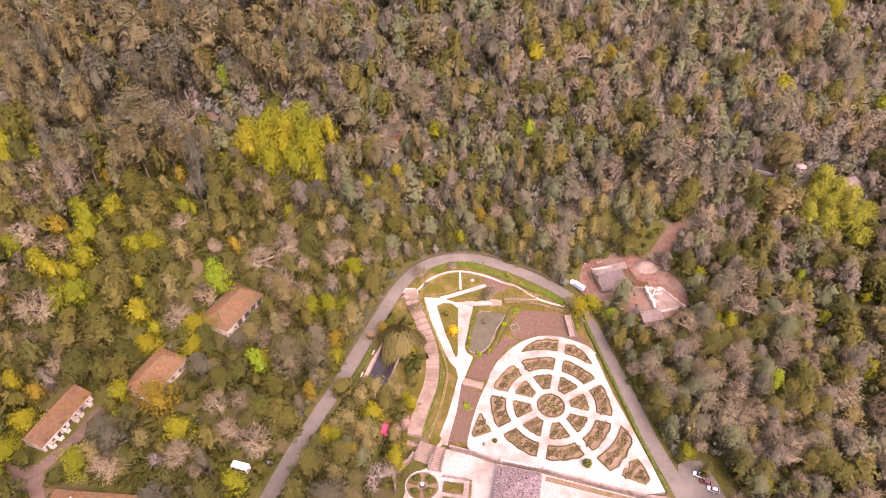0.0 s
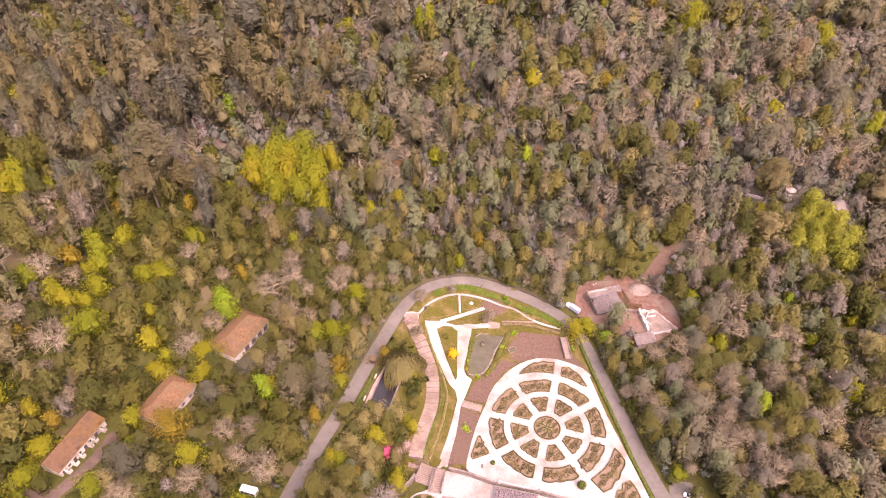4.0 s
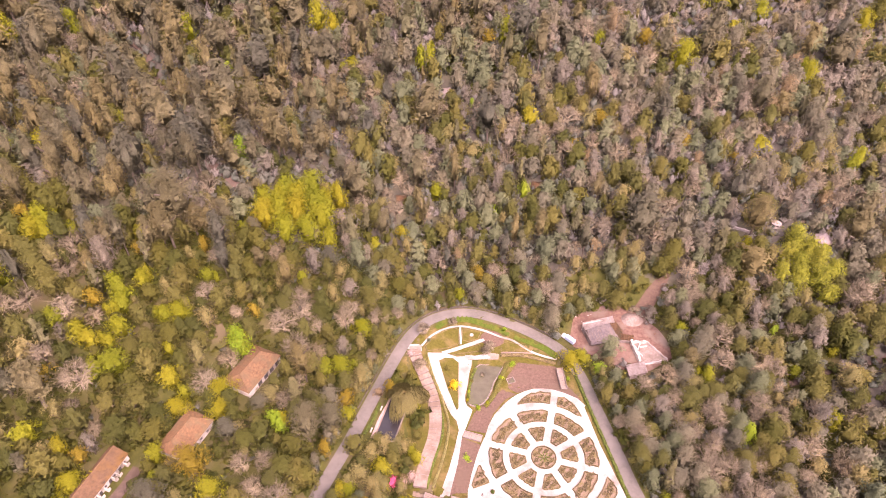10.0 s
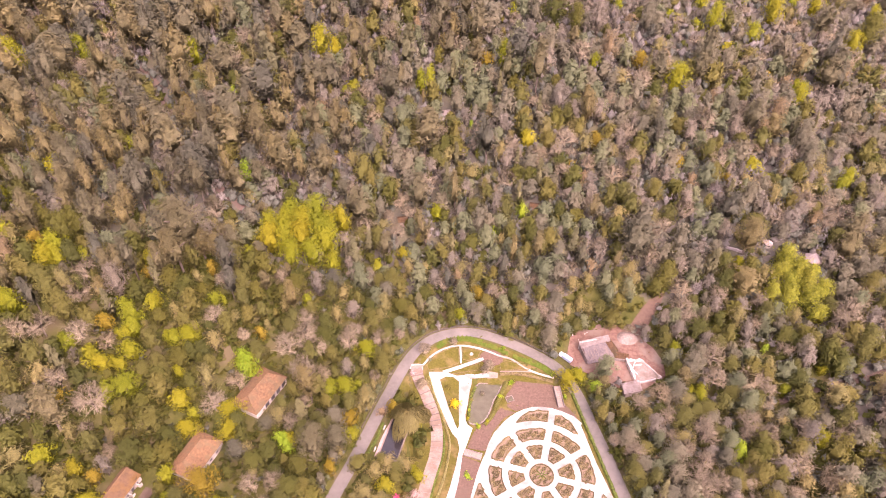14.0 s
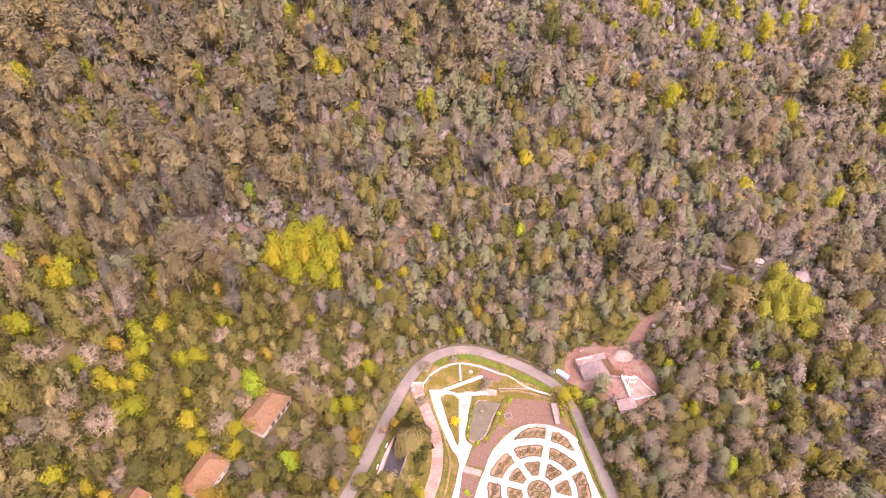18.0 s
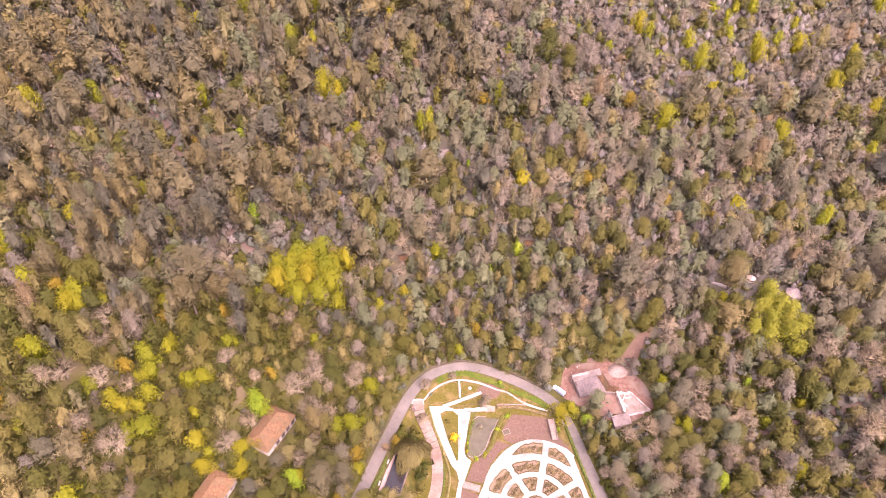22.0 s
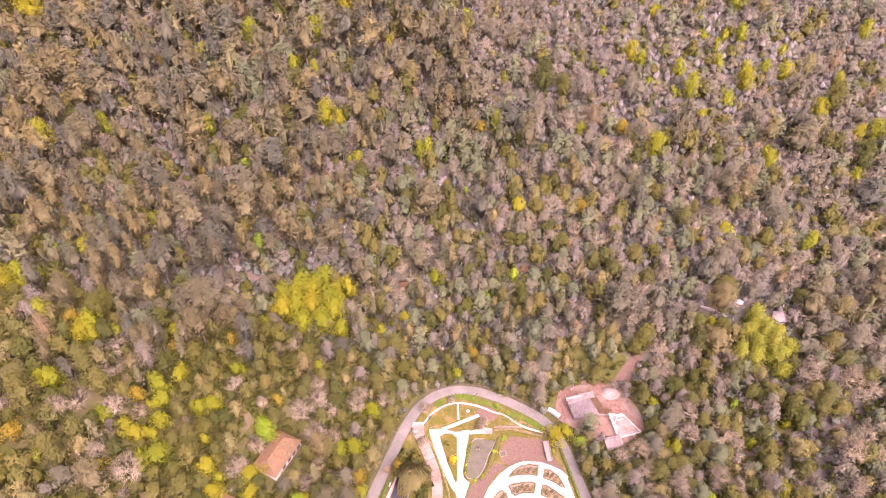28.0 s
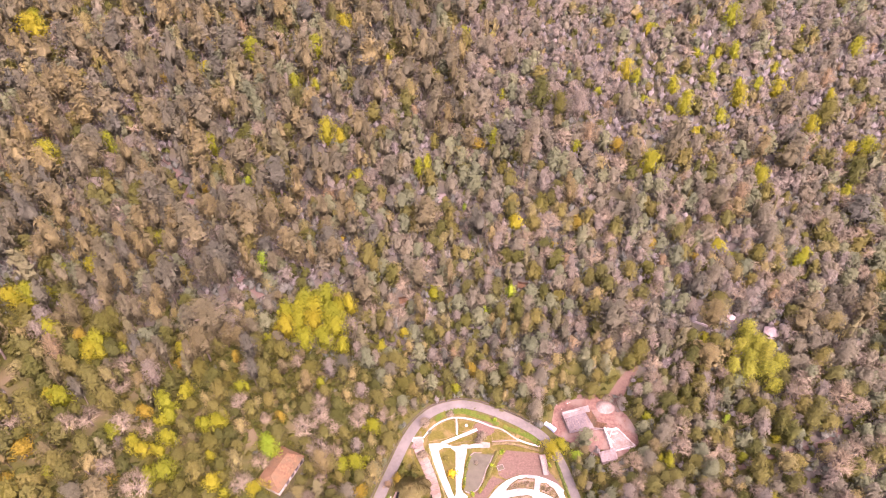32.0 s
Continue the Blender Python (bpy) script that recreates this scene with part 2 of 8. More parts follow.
LEAF = {
    "pine": foliage("pine_needles", [(0.0, (0.0368, 0.0365, 0.0245)), (0.33, (0.0488, 0.0440, 0.0230)), (0.67, (0.0614, 0.0510, 0.0215)), (1.0, (0.0766, 0.0600, 0.0210))], spread=0.2),
    "dark": foliage("evergreen_leaves", [(0.00, (0.0488, 0.0547, 0.0272)), (0.33, (0.0570, 0.0630, 0.0304)), (0.67, (0.0652, 0.0700, 0.0332)), (1.00, (0.0744, 0.0771, 0.0363))], spread=0.1),
    "olive": foliage("olive_leaves", [(0.00, (0.0407, 0.0398, 0.0080)), (0.33, (0.0481, 0.0462, 0.0088)), (0.67, (0.0561, 0.0512, 0.0095)), (1.00, (0.0661, 0.0563, 0.0111))], spread=0.1),
    "grey": foliage("greyish_olive_leaves", [(0.00, (0.0593, 0.0545, 0.0334)), (0.33, (0.0661, 0.0601, 0.0362)), (0.67, (0.0725, 0.0649, 0.0382)), (1.00, (0.0804, 0.0693, 0.0406))], spread=0.1),
    "yellow": foliage("spring_leaves", [(0.00, (0.0721, 0.0803, 0.0017)), (0.33, (0.0866, 0.0919, 0.0017)), (0.67, (0.0995, 0.0970, 0.0022)), (1.00, (0.1125, 0.0980, 0.0026))], spread=0.1, thin=0.8),
    "orange": foliage("golden_leaves", [(0.00, (0.0884, 0.0637, 0.0043)), (0.50, (0.1027, 0.0736, 0.0044)), (1.00, (0.1116, 0.0803, 0.0064))], spread=0.1, thin=0.8),
    "green": foliage("fresh_green_leaves", [(0.0, (0.0785, 0.1204, 0.0045)), (0.5, (0.0889, 0.1298, 0.0053)), (1.0, (0.1073, 0.1380, 0.0057))], spread=0.1, thin=0.8),
    "pale": foliage("pale_spring_leaves", [(0.00, (0.0902, 0.0948, 0.0068)), (0.50, (0.0986, 0.1004, 0.0077)), (1.00, (0.1041, 0.1020, 0.0095))], spread=0.4, thin=0.8),
    "cypress": foliage("cypress_leaves", [(0.00, (0.0544, 0.0513, 0.0236)), (0.50, (0.0651, 0.0598, 0.0260)), (1.00, (0.0822, 0.0729, 0.0289))], spread=0.1),
    "bare": foliage("bare_twigs", [(0.00, (0.1313, 0.1060, 0.0663)), (0.33, (0.1502, 0.1211, 0.0764)), (0.67, (0.1669, 0.1348, 0.0855)), (1.00, (0.1660, 0.1295, 0.0751))], 0.85, thin=0),
    "pink": foliage("pink_blossom", [(0.0, (0.3060, 0.0360, 0.0900)), (1.0, (0.4050, 0.0720, 0.1350))]),
    "blossom": foliage("pale_blossom", [(0.0, (0.1760, 0.1160, 0.0960)), (1.0, (0.2320, 0.1560, 0.1360))]),
    "gold": foliage("bright_golden_leaves", [(0.0, (0.2700, 0.1800, 0.0045)), (1.0, (0.3240, 0.1980, 0.0054))], spread=0.1),
    "lush": foliage("leafy_green_leaves", [(0.00, (0.0286, 0.0310, 0.0045)), (0.33, (0.0345, 0.0361, 0.0048)), (0.67, (0.0425, 0.0415, 0.0052)), (1.00, (0.0514, 0.0465, 0.0059))], spread=0.1),
    "scrub": foliage("undergrowth_leaves", [(0.00, (0.0216, 0.0253, 0.0023)), (0.33, (0.0277, 0.0305, 0.0023)), (0.67, (0.0347, 0.0357, 0.0023)), (1.00, (0.0420, 0.0367, 0.0048))], spread=0.1),
    "russet": foliage("reddish_budding_twigs", [(0.00, (0.0693, 0.0605, 0.0434)), (0.33, (0.0779, 0.0671, 0.0478)), (0.67, (0.0874, 0.0737, 0.0522)), (1.00, (0.0955, 0.0785, 0.0537))], spread=0.2),
    "tan": foliage("tawny_young_leaves", [(0.00, (0.0807, 0.0712, 0.0234)), (0.50, (0.0946, 0.0798, 0.0264)), (1.00, (0.1103, 0.0886, 0.0316))], spread=0.2),
    "rust": foliage("rust_brown_leaves", [(0.00, (0.0900, 0.0660, 0.0326)), (0.50, (0.1016, 0.0726, 0.0357)), (1.00, (0.1116, 0.0767, 0.0388))], spread=0.2),
    "dead": foliage("bleached_dead_wood", [(0.00, (0.1350, 0.1134, 0.0931)), (1.00, (0.1958, 0.1653, 0.1383))], 0.85, thin=0),
    "laurel": foliage("evergreen_shrub_leaves", [(0.00, (0.0403, 0.0445, 0.0328)), (0.50, (0.0524, 0.0561, 0.0414)), (1.00, (0.0665, 0.0658, 0.0486))], spread=0.1),
    "brush": foliage("brown_brush", [(0.00, (0.0687, 0.0631, 0.0530)), (0.33, (0.0776, 0.0706, 0.0591)), (0.67, (0.0867, 0.0772, 0.0650)), (1.00, (0.0955, 0.0836, 0.0709))], spread=0.1),
}

# ---- lie of the land ----
PLANES = ((-0.4137, 0.0383, -3.0432, 3, 1), (0.2071, 0.3944, -25.9722, 3, 1), (-0.1357, 0.3671, -1.7807, 3, 1),
          (-0.0523, 0.1672, 23.4363, 3, 1), (-0.4904, 0.1951, -24.8189, 30, -1), (0.1397, 0.4642, -14.2858, 21.39, -1))


def smooth(e0, e1, v):
    t = np.clip((v - e0) / (e1 - e0), 0, 1)
    return t * t * (3 - 2 * t)


def hill_z(x, y):
    z = -4.283 + 0 * x
    for a, b, d, s, sign in PLANES:
        z = z + sign * s * np.logaddexp(0, (a * x + b * (y - 180) + d) / s)
    return 240 - 30 * np.logaddexp(0, (240 - z) / 30)


# centre lines: x, y, z
ROAD = ((-78, 55, 9.5), (-69, 80, 10.6), (-61.2, 103.5, 11.0), (-56.2, 118.9, 11.0), (-51.2, 132, 10.9), (-43.5, 150.7, 10.6), (-36.4, 169.5, 10.9), (-30, 185.9, 11.4),
        (-22.6, 203.2, 12.2), (-15, 215.1, 12.2), (-4.4, 223.6, 11.2), (10.8, 227.8, 9.4), (27.5, 225, 6.8), (46.5, 217.4, 3.4), (59.3, 208.7, 0.9),
        (66.6, 194.5, -0.7), (71.2, 176.1, -0.9), (75.8, 156.6, -0.9), (80.5, 135.7, -1.3), (85.5, 119.7, -2.0), (90, 104, -2.8), (95, 80, -3.8), (98, 55, -5))
LANE = ((-166, 113, 27.6), (-147.5, 105.2, 26.6), (-138.4, 104.2, 25.6), (-131.5, 112.5, 25.2), (-127.2, 121.5, 25.1), (-124.6, 129.5, 25.4))
LANE_SOUTH = ((-138.8, 104.6, 25.6), (-133, 98, 24.9), (-129, 86, 24), (-127, 70, 23.5))


def spline(points, step=2.0):
    """Catmull-Rom through the points, as an array of even steps."""
    p = np.array(points, float)
    p = np.vstack([2 * p[0] - p[1], p, 2 * p[-1] - p[-2]])
    out = []
    for i in range(1, len(p) - 2):
        n = max(2, int(np.linalg.norm(p[i + 1] - p[i]) / step))
        t = np.linspace(0, 1, n, endpoint=False)[:, None]
        out.append(0.5 * (2 * p[i] + (p[i + 1] - p[i - 1]) * t + (2 * p[i - 1] - 5 * p[i] + 4 * p[i + 1] - p[i + 2]) * t**2
                          + (3 * p[i] - p[i - 1] - 3 * p[i + 1] + p[i + 2]) * t**3))
    return np.vstack(out + [p[-2:-1]])


ROAD_LINE, LANE_LINE, LANE_S_LINE = spline(ROAD), spline(LANE), spline(LANE_SOUTH)


def near_line(line, x, y):
    """Distance to a line on the plan, and the line's height at the nearest place."""
    x, y = np.atleast_1d(np.asarray(x, float)), np.atleast_1d(np.asarray(y, float))
    best, high = np.full(x.shape, 1e9), np.zeros(x.shape)
    for p in line:
        d = np.hypot(x - p[0], y - p[1])
        hit = d < best
        best[hit], high[hit] = d[hit], p[2]
    return best, high


# level places: centre x, y, half length, half width, turn, height, margin, run-out
PADS = ((4, 150, 5, 26, 8, -0.15, 0, 5), (-87.8, 174.5, 13, 8.5, 65, 27, 0, 9), (-108.5, 142.5, 12.5, 8, 66, 25.6, 0, 9), (-137, 124.5, 14, 7, 70, 24.6, 0, 7),
        (-28, 161, 5.5, 13, -15, 9.6, 0, 6), (18.5, 188, 6, 11, -8, 0.7, 0, 4), (88, 218, 18, 16, -10, 1.6, 0, 12), (-113, 92, 15, 8, -3, 22.5, 0, 8),
        (98, 117, 9, 9, 20, -2.6, 0, 6), (211.5, 271, 7, 7, 0, 21.5, 0, 8), (184, 279, 6, 5, 0, 26.5, 0, 8), (163, 276, 9, 4, -12, 27, 0, 8),
        (43, 149.3, 0, 0, 0, -0.25, 38, 3), (66, 128, 10, 14, 18, -0.3, 0, 4), (24, 138, 12, 10, 0, -0.25, 0, 3),
        (30, 98, 62, 25.8, -13.5, -2.1, 0, 1.2), (-8, 113, 9, 9, 0, -2.1, 0, 4))


def ground_z(x, y):
    x, y = np.atleast_1d(np.asarray(x, float)), np.atleast_1d(np.asarray(y, float))
    z = hill_z(x, y)
    for cx, cy, hl, hw, turn, height, margin, run in PADS:
        c, s = math.cos(radians(turn)), math.sin(radians(turn))
        u, v = (x - cx) * c + (y - cy) * s, -(x - cx) * s + (y - cy) * c
        out = np.hypot(np.maximum(np.abs(u) - hl, 0), np.maximum(np.abs(v) - hw, 0))
        z = z + (height - z) * (1 - smooth(margin, margin + run, out))
    for line, half in ((ROAD_LINE, 3.6), (LANE_LINE, 2.6), (LANE_S_LINE, 2.6)):
        d, high = near_line(line, x, y)
        z = z + (high - 0.12 - z) * (1 - smooth(half, half + 5, d))
    return z


def gz(x, y):
    return float(ground_z(x, y)[0])


# ---- builders ----
def part(name, bm, material, parent=None, label="", flat=True):
    me = bpy.data.meshes.new(name)
    if isinstance(bm, tuple):
        me.from_pydata(bm[0], [], bm[1])
    else:
        bm.to_mesh(me)
        bm.free()
    for mat in material if isinstance(material, (list, tuple)) else [material]:
        me.materials.append(mat)
    if not flat:
        me.polygons.foreach_set("use_smooth", [True] * len(me.polygons))
    ob = new(name, me)
    ob.parent = parent
    if label:
        ob["label"] = label
    return ob


def thing(name, x, y, z, turn, label, category, group="", kind=""):
    ob = new(name)
    ob.matrix_world = pose(x, y, z, 0, 0, turn)
    return tagged(ob, label, category, group, kind)


def box(bm, x0, x1, y0, y1, z0, z1, bevel=0.0):
    m = Matrix.Translation(((x0 + x1) / 2, (y0 + y1) / 2, (z0 + z1) / 2)) @ Matrix.Diagonal((x1 - x0, y1 - y0, z1 - z0, 1))
    g = bmesh.ops.create_cube(bm, size=1, matrix=m)
    if bevel:
        edges = {e for v in g["verts"] for e in v.link_edges}
        bmesh.ops.bevel(bm, geom=list(edges), offset=bevel, segments=1, affect="EDGES")
    return bm


def prism(bm, outline, z0, z1):
    """Upright walls and a lid over an outline of plan points."""
    low, top = [bm.verts.new((x, y, z0)) for x, y in outline], [bm.verts.new((x, y, z1)) for x, y in outline]
    n = len(outline)
    f = bm.faces.new(top)
    if f.calc_area() and f.normal.z < 0:
        f.normal_flip()
    for i in range(n):
        bm.faces.new((low[i], low[(i + 1) % n], top[(i + 1) % n], top[i]))
    bm.normal_update()
    bmesh.ops.recalc_face_normals(bm, faces=bm.faces[:])
    return bm


def drape(outline, lift, step=2.0, skirt=0.25, level=None):
    """A sheet over the ground inside an outline, with an edge that goes down into the ground."""
    bm = bmesh.new()
    verts = [bm.verts.new((x, y, 0)) for x, y in outline]
    bm.faces.new(verts)
    bmesh.ops.triangulate(bm, faces=bm.faces[:])
    if level is None:
        xs, ys = [p[0] for p in outline], [p[1] for p in outline]
        for axis, lo, hi in ((0, min(xs), max(xs)), (1, min(ys), max(ys))):
            for k in range(1, int((hi - lo) / step) + 1):
                co, no = [0, 0, 0], [0, 0, 0]
                co[axis], no[axis] = lo + k * step, 1
                bmesh.ops.bisect_plane(bm, geom=bm.verts[:] + bm.edges[:] + bm.faces[:], plane_co=co, plane_no=no)
    co = np.array([v.co[:2] for v in bm.verts])
    zs = ground_z(co[:, 0], co[:, 1]) + lift if level is None else np.full(len(co), level)
    for v, z in zip(bm.verts, zs):
        v.co.z = z
    bm.normal_update()
    for f in bm.faces:
        if f.normal.z < 0:
            f.normal_flip()
    rim = [e for e in bm.edges if e.is_boundary]
    g = bmesh.ops.extrude_edge_only(bm, edges=rim)
    for v in g["geom"]:
        if isinstance(v, bmesh.types.BMVert):
            v.co.z -= lift + skirt
    bmesh.ops.recalc_face_normals(bm, faces=bm.faces[:])
    return bm


def ribbon(line, half, lift, thick=0.3):
    """A strip of road or path along a line, with edges."""
    d = np.gradient(line[:, :2], axis=0)
    d /= np.linalg.norm(d, axis=1)[:, None]
    side = np.stack([d[:, 1], -d[:, 0]], 1)
    bm = bmesh.new()
    rows = []
    for p, s in zip(line, side):
        z = p[2] + lift
        a, b = p[:2] - s * half, p[:2] + s * half
        rows.append([bm.verts.new((*a, z - thick)), bm.verts.new((*a, z)), bm.verts.new((p[0], p[1], z + 0.05)), bm.verts.new((*b, z)), bm.verts.new((*b, z - thick))])
    for r, q in zip(rows, rows[1:]):
        for i in range(4):
            bm.faces.new((r[i], r[i + 1], q[i + 1], q[i]))
    bm.normal_update()
    bmesh.ops.recalc_face_normals(bm, faces=bm.faces[:])
    return bm


def draped_line(points, step=1.5, z=None):
    p = spline([(x, y, 0) for x, y in points], step)
    p[:, 2] = ground_z(p[:, 0], p[:, 1]) if z is None else z
    return p


# ---- trees that stand out, near to far: x, y, height, half width ----
BRIGHT_TREES = ((-79, 262, 20, 7), (-70, 259, 21, 7), (-87, 252, 19, 6.5), (-71, 245, 18, 6.5), (-86, 260, 19, 6.5), (-66, 262, 19, 6), (61.6, 200.2, 10, 7.6), (67.8, 202.4, 9, 6.0), (-92.9, 257.2, 17, 8.2), (-83.7, 267.4, 19, 9.0), (-73.4, 271.9, 21, 8.2), (-64.6, 266.3, 17, 7.2), (-58.5, 271.4, 19, 5.2), (-92.2, 247.0, 21, 6.4), (-82.0, 242.3, 17, 6.3), (-77.2, 254.0, 19, 8.4), (-65.8, 251.9, 21, 8.3), (-60.2, 242.2, 17, 4.6),
                (-71.6, 220.9, 9, 3.8), (-39.1, 251.0, 10, 4.2), (-95.9, 185.1, 14, 7.2), (-72.3, 151.7, 11, 5.3), (-71.2, 104.5, 10, 6.5), (-41.7, 126.3, 8, 4.6))
GREEN_TREES = ((-112.9, 291.1, 13, 5.1), (75.7, 196.3, 6, 4.0), (42.5, 289.9, 9, 3.9), (26.0, 280.6, 6, 2.7), (-72.4, 150.9, 11, 5.2), (-95.1, 183.4, 14.5, 6.6), (-131.8, 353.7, 7, 3.6))
YELLOW_TREES = ((-118, 163, 12, 5.2), (-141.0, 165.6, 13, 7.4), (-138.7, 204.4, 10, 4.7), (-126.6, 190.3, 9, 4.1), (-146.5, 108.8, 8, 6.0), (-142.4, 180.1, 11, 5.3), (-157.6, 176.2, 11, 4.8),
                (-169.3, 180.7, 10, 4.4), (-112.9, 211.1, 9, 3.6), (91.6, 128.4, 6, 3.5), (128.3, 191.6, 9, 4.6), (-190.0, 219.8, 12, 6.1), (-220.6, 250.7, 10, 4.0), (-153.0, 174.5, 10, 4.7),
                (-146.8, 188.5, 9, 3.7), (-236.4, 246.3, 12, 8.7))
FAR_YELLOW = ((37.2, 394.3, 13, 6.9), (-158.7, 375.9, 12, 6.2), (145.2, 374.5, 13, 8.2), (139.4, 450.6, 12, 6.5), (245.1, 318.8, 9, 5.0), (-17, 371, 11, 4.6), (-11.5, 374, 12, 4.6),
              (-96.5, 467.1, 13, 7.8), (226.7, 444.1, 9, 5.6), (174.7, 439.7, 10, 6.0), (333.3, 488.2, 11, 7.3), (286.9, 363.9, 10, 5.7), (289.5, 350.2, 9, 4.8), (-312.7, 485.7, 11, 7.9), (208.5, 464.0, 8, 4.0))
PALE_TREES = ((190, 249, 17, 7.5), (199, 249, 18, 7.5), (191, 262, 16, 7), (203, 256, 16, 7), (193.6, 268.7, 14, 9.5), (185.2, 257.0, 16, 8.3), (196.3, 257.3, 18, 9.4), (208.9, 248.6, 14, 7.8), (198.5, 242.3, 16, 9.9), (177.0, 243.7, 18, 7.4), (199.8, 231.8, 14, 6.9), (187.1, 241.1, 16, 9.1))
GOLDEN_TREES = ((-101.0, 127.6, 17, 8.2), (-53.4, 144.1, 9, 4.4), (-46.6, 167.0, 9, 5.4), (-117.6, 227.5, 10, 4.0), (24.8, 398.0, 11, 6.9), (125.1, 392.0, 12, 7.6), (-34.2, 122.4, 7, 4.6),
                (89.9, 333.2, 12, 6.9), (-197.7, 226.9, 11, 6.1), (-156.4, 192.3, 11, 5.0), (16.5, 244.6, 11, 5.1))
BROAD_TREES = ((121.7, 301.1, 16, 8.4), (178.0, 284.6, 18, 10.1), (15.5, 289.8, 16, 8.4), (-128.2, 152.1, 14, 8.0), (-139.1, 148.7, 13, 6.2), (-96.6, 206.1, 13, 5.3), (-91.7, 209.4, 12, 3.9),
               (-27, 131.5, 7, 4.4), (-29.5, 126, 8, 5.2), (-33.2, 145.5, 8, 6.2), (-22.5, 150, 7, 4.6), (-27.5, 147.5, 9, 5.2), (99, 246.5, 12, 5.2), (92, 248, 12, 5), (103, 251, 13, 5.5), (66, 238.5, 11, 5), (73, 243, 13, 5.5), (79, 241.5, 11, 4.6), (69, 249, 12, 5.2), (77, 251, 12, 5), (61, 233, 9, 4), (-29.5, 133.0, 8, 5.0), (-37, 134.5, 9, 6.6), (109.7, 273.5, 14, 7.0), (100.5, 256.3, 13, 7.4))
# trees between the western road and the stepped path
GROVE = (("olive", ((-41.0, 146.4, 9.0, 6.1), (-37.1, 139.8, 9.0, 3.9), (-24.6, 145.4, 9.0, 3.9), (-30.5, 149.0, 9.0, 4.2),)), ("yellow", ((-29.4, 138.9, 9.0, 5.9), (-14.2, 145.0, 9.0, 4.0), (-44.1, 126.8, 9.0, 4.3), (-26.8, 131.4, 5.0, 2.2),)), ("tan", ((-19.0, 149.5, 9.0, 4.8), (-41.4, 130.8, 9.0, 4.1), (-31.9, 130.1, 9.0, 5.3), (-20.5, 132.9, 9.0, 4.7),)), ("dark", ((-36.9, 123.6, 9.0, 4.3), (-31.4, 120.1, 9.0, 4.7),)))
BARE_TREES = ((-76.7, 195.2, 13, 8.6), (-105.2, 164.8, 12, 7.5), (-48.2, 208.7, 12, 6.0), (-34.8, 209.5, 11, 6.7), (-84.1, 131.8, 11, 5.3), (-77.6, 122, 11, 6.4), (-111.9, 203.2, 11, 6.2),
              (71.1, 334.3, 13, 10.0), (-13.1, 305.7, 12, 10.0), (-27.5, 292.6, 12, 7.1), (86.5, 271.3, 11, 5.2), (97, 187.5, 9, 6.0), (137.0, 135.2, 11, 5.7), (157.2, 139.4, 11, 6.3),
              (114.1, 148.2, 12, 7.3), (136.8, 198.5, 13, 7.8), (79.5, 165, 9, 4.0), (110.9, 182.4, 8, 4.5), (-152.8, 157.4, 15, 9.6), (-113.7, 407.0, 17, 10.0),
              (-46.3, 428.5, 20, 9.4), (45.4, 426.6, 15, 5.5), (-55.4, 292.3, 15, 3.2))
EDGE_OLIVE = ((84, 241, 10, 4.4), (94, 242, 10, 4.6), (93, 251, 13, 5), (70, 233.5, 9, 4), (116, 220, 9, 5), (39, 236.5, 10, 4.8), (21, 240, 10, 4.8), (1, 238.5, 11, 5), (-19, 227.5, 10, 4.6), (-32, 210, 10, 4.6), (86, 181, 9, 4.6), (93, 160, 9, 4.6))
EDGE_DARK = ((89, 244.5, 11, 5), (86, 250, 12, 5), (99, 247.5, 11, 5), (76, 237.5, 8, 4), (64.5, 228.5, 8, 3.8), (118, 211, 10, 5), (46.5, 232.5, 10, 4.8), (30, 239, 11, 4.8), (11, 240.5, 11, 5), (-9, 234, 11, 5), (-26, 219, 10, 4.8), (82, 190, 9, 4.4), (89.5, 170.5, 10, 5), (96, 150, 9, 4.6))
BRIGHT_TREES = tuple((x, y, high, 1.22 * r if y > 240 and r > 4 else r) for x, y, high, r in BRIGHT_TREES)
# the far ones rise above their neighbours, and the edge of the wood closes on the road
EDGE_OLIVE = tuple((x, y, 1.25 * high, 1.2 * r) for x, y, high, r in EDGE_OLIVE)
EDGE_DARK = tuple((x, y, 1.25 * high, 1.2 * r) for x, y, high, r in EDGE_DARK)
YELLOW_TREES = tuple((x, y, 1.1 * high, 1.2 * r) for x, y, high, r in YELLOW_TREES)
FAR_YELLOW = tuple((x, y, 1.6 * high, 1.15 * r) for x, y, high, r in FAR_YELLOW)
GREEN_TREES = tuple((x, y, 1.25 * high, 1.1 * r) for x, y, high, r in GREEN_TREES)
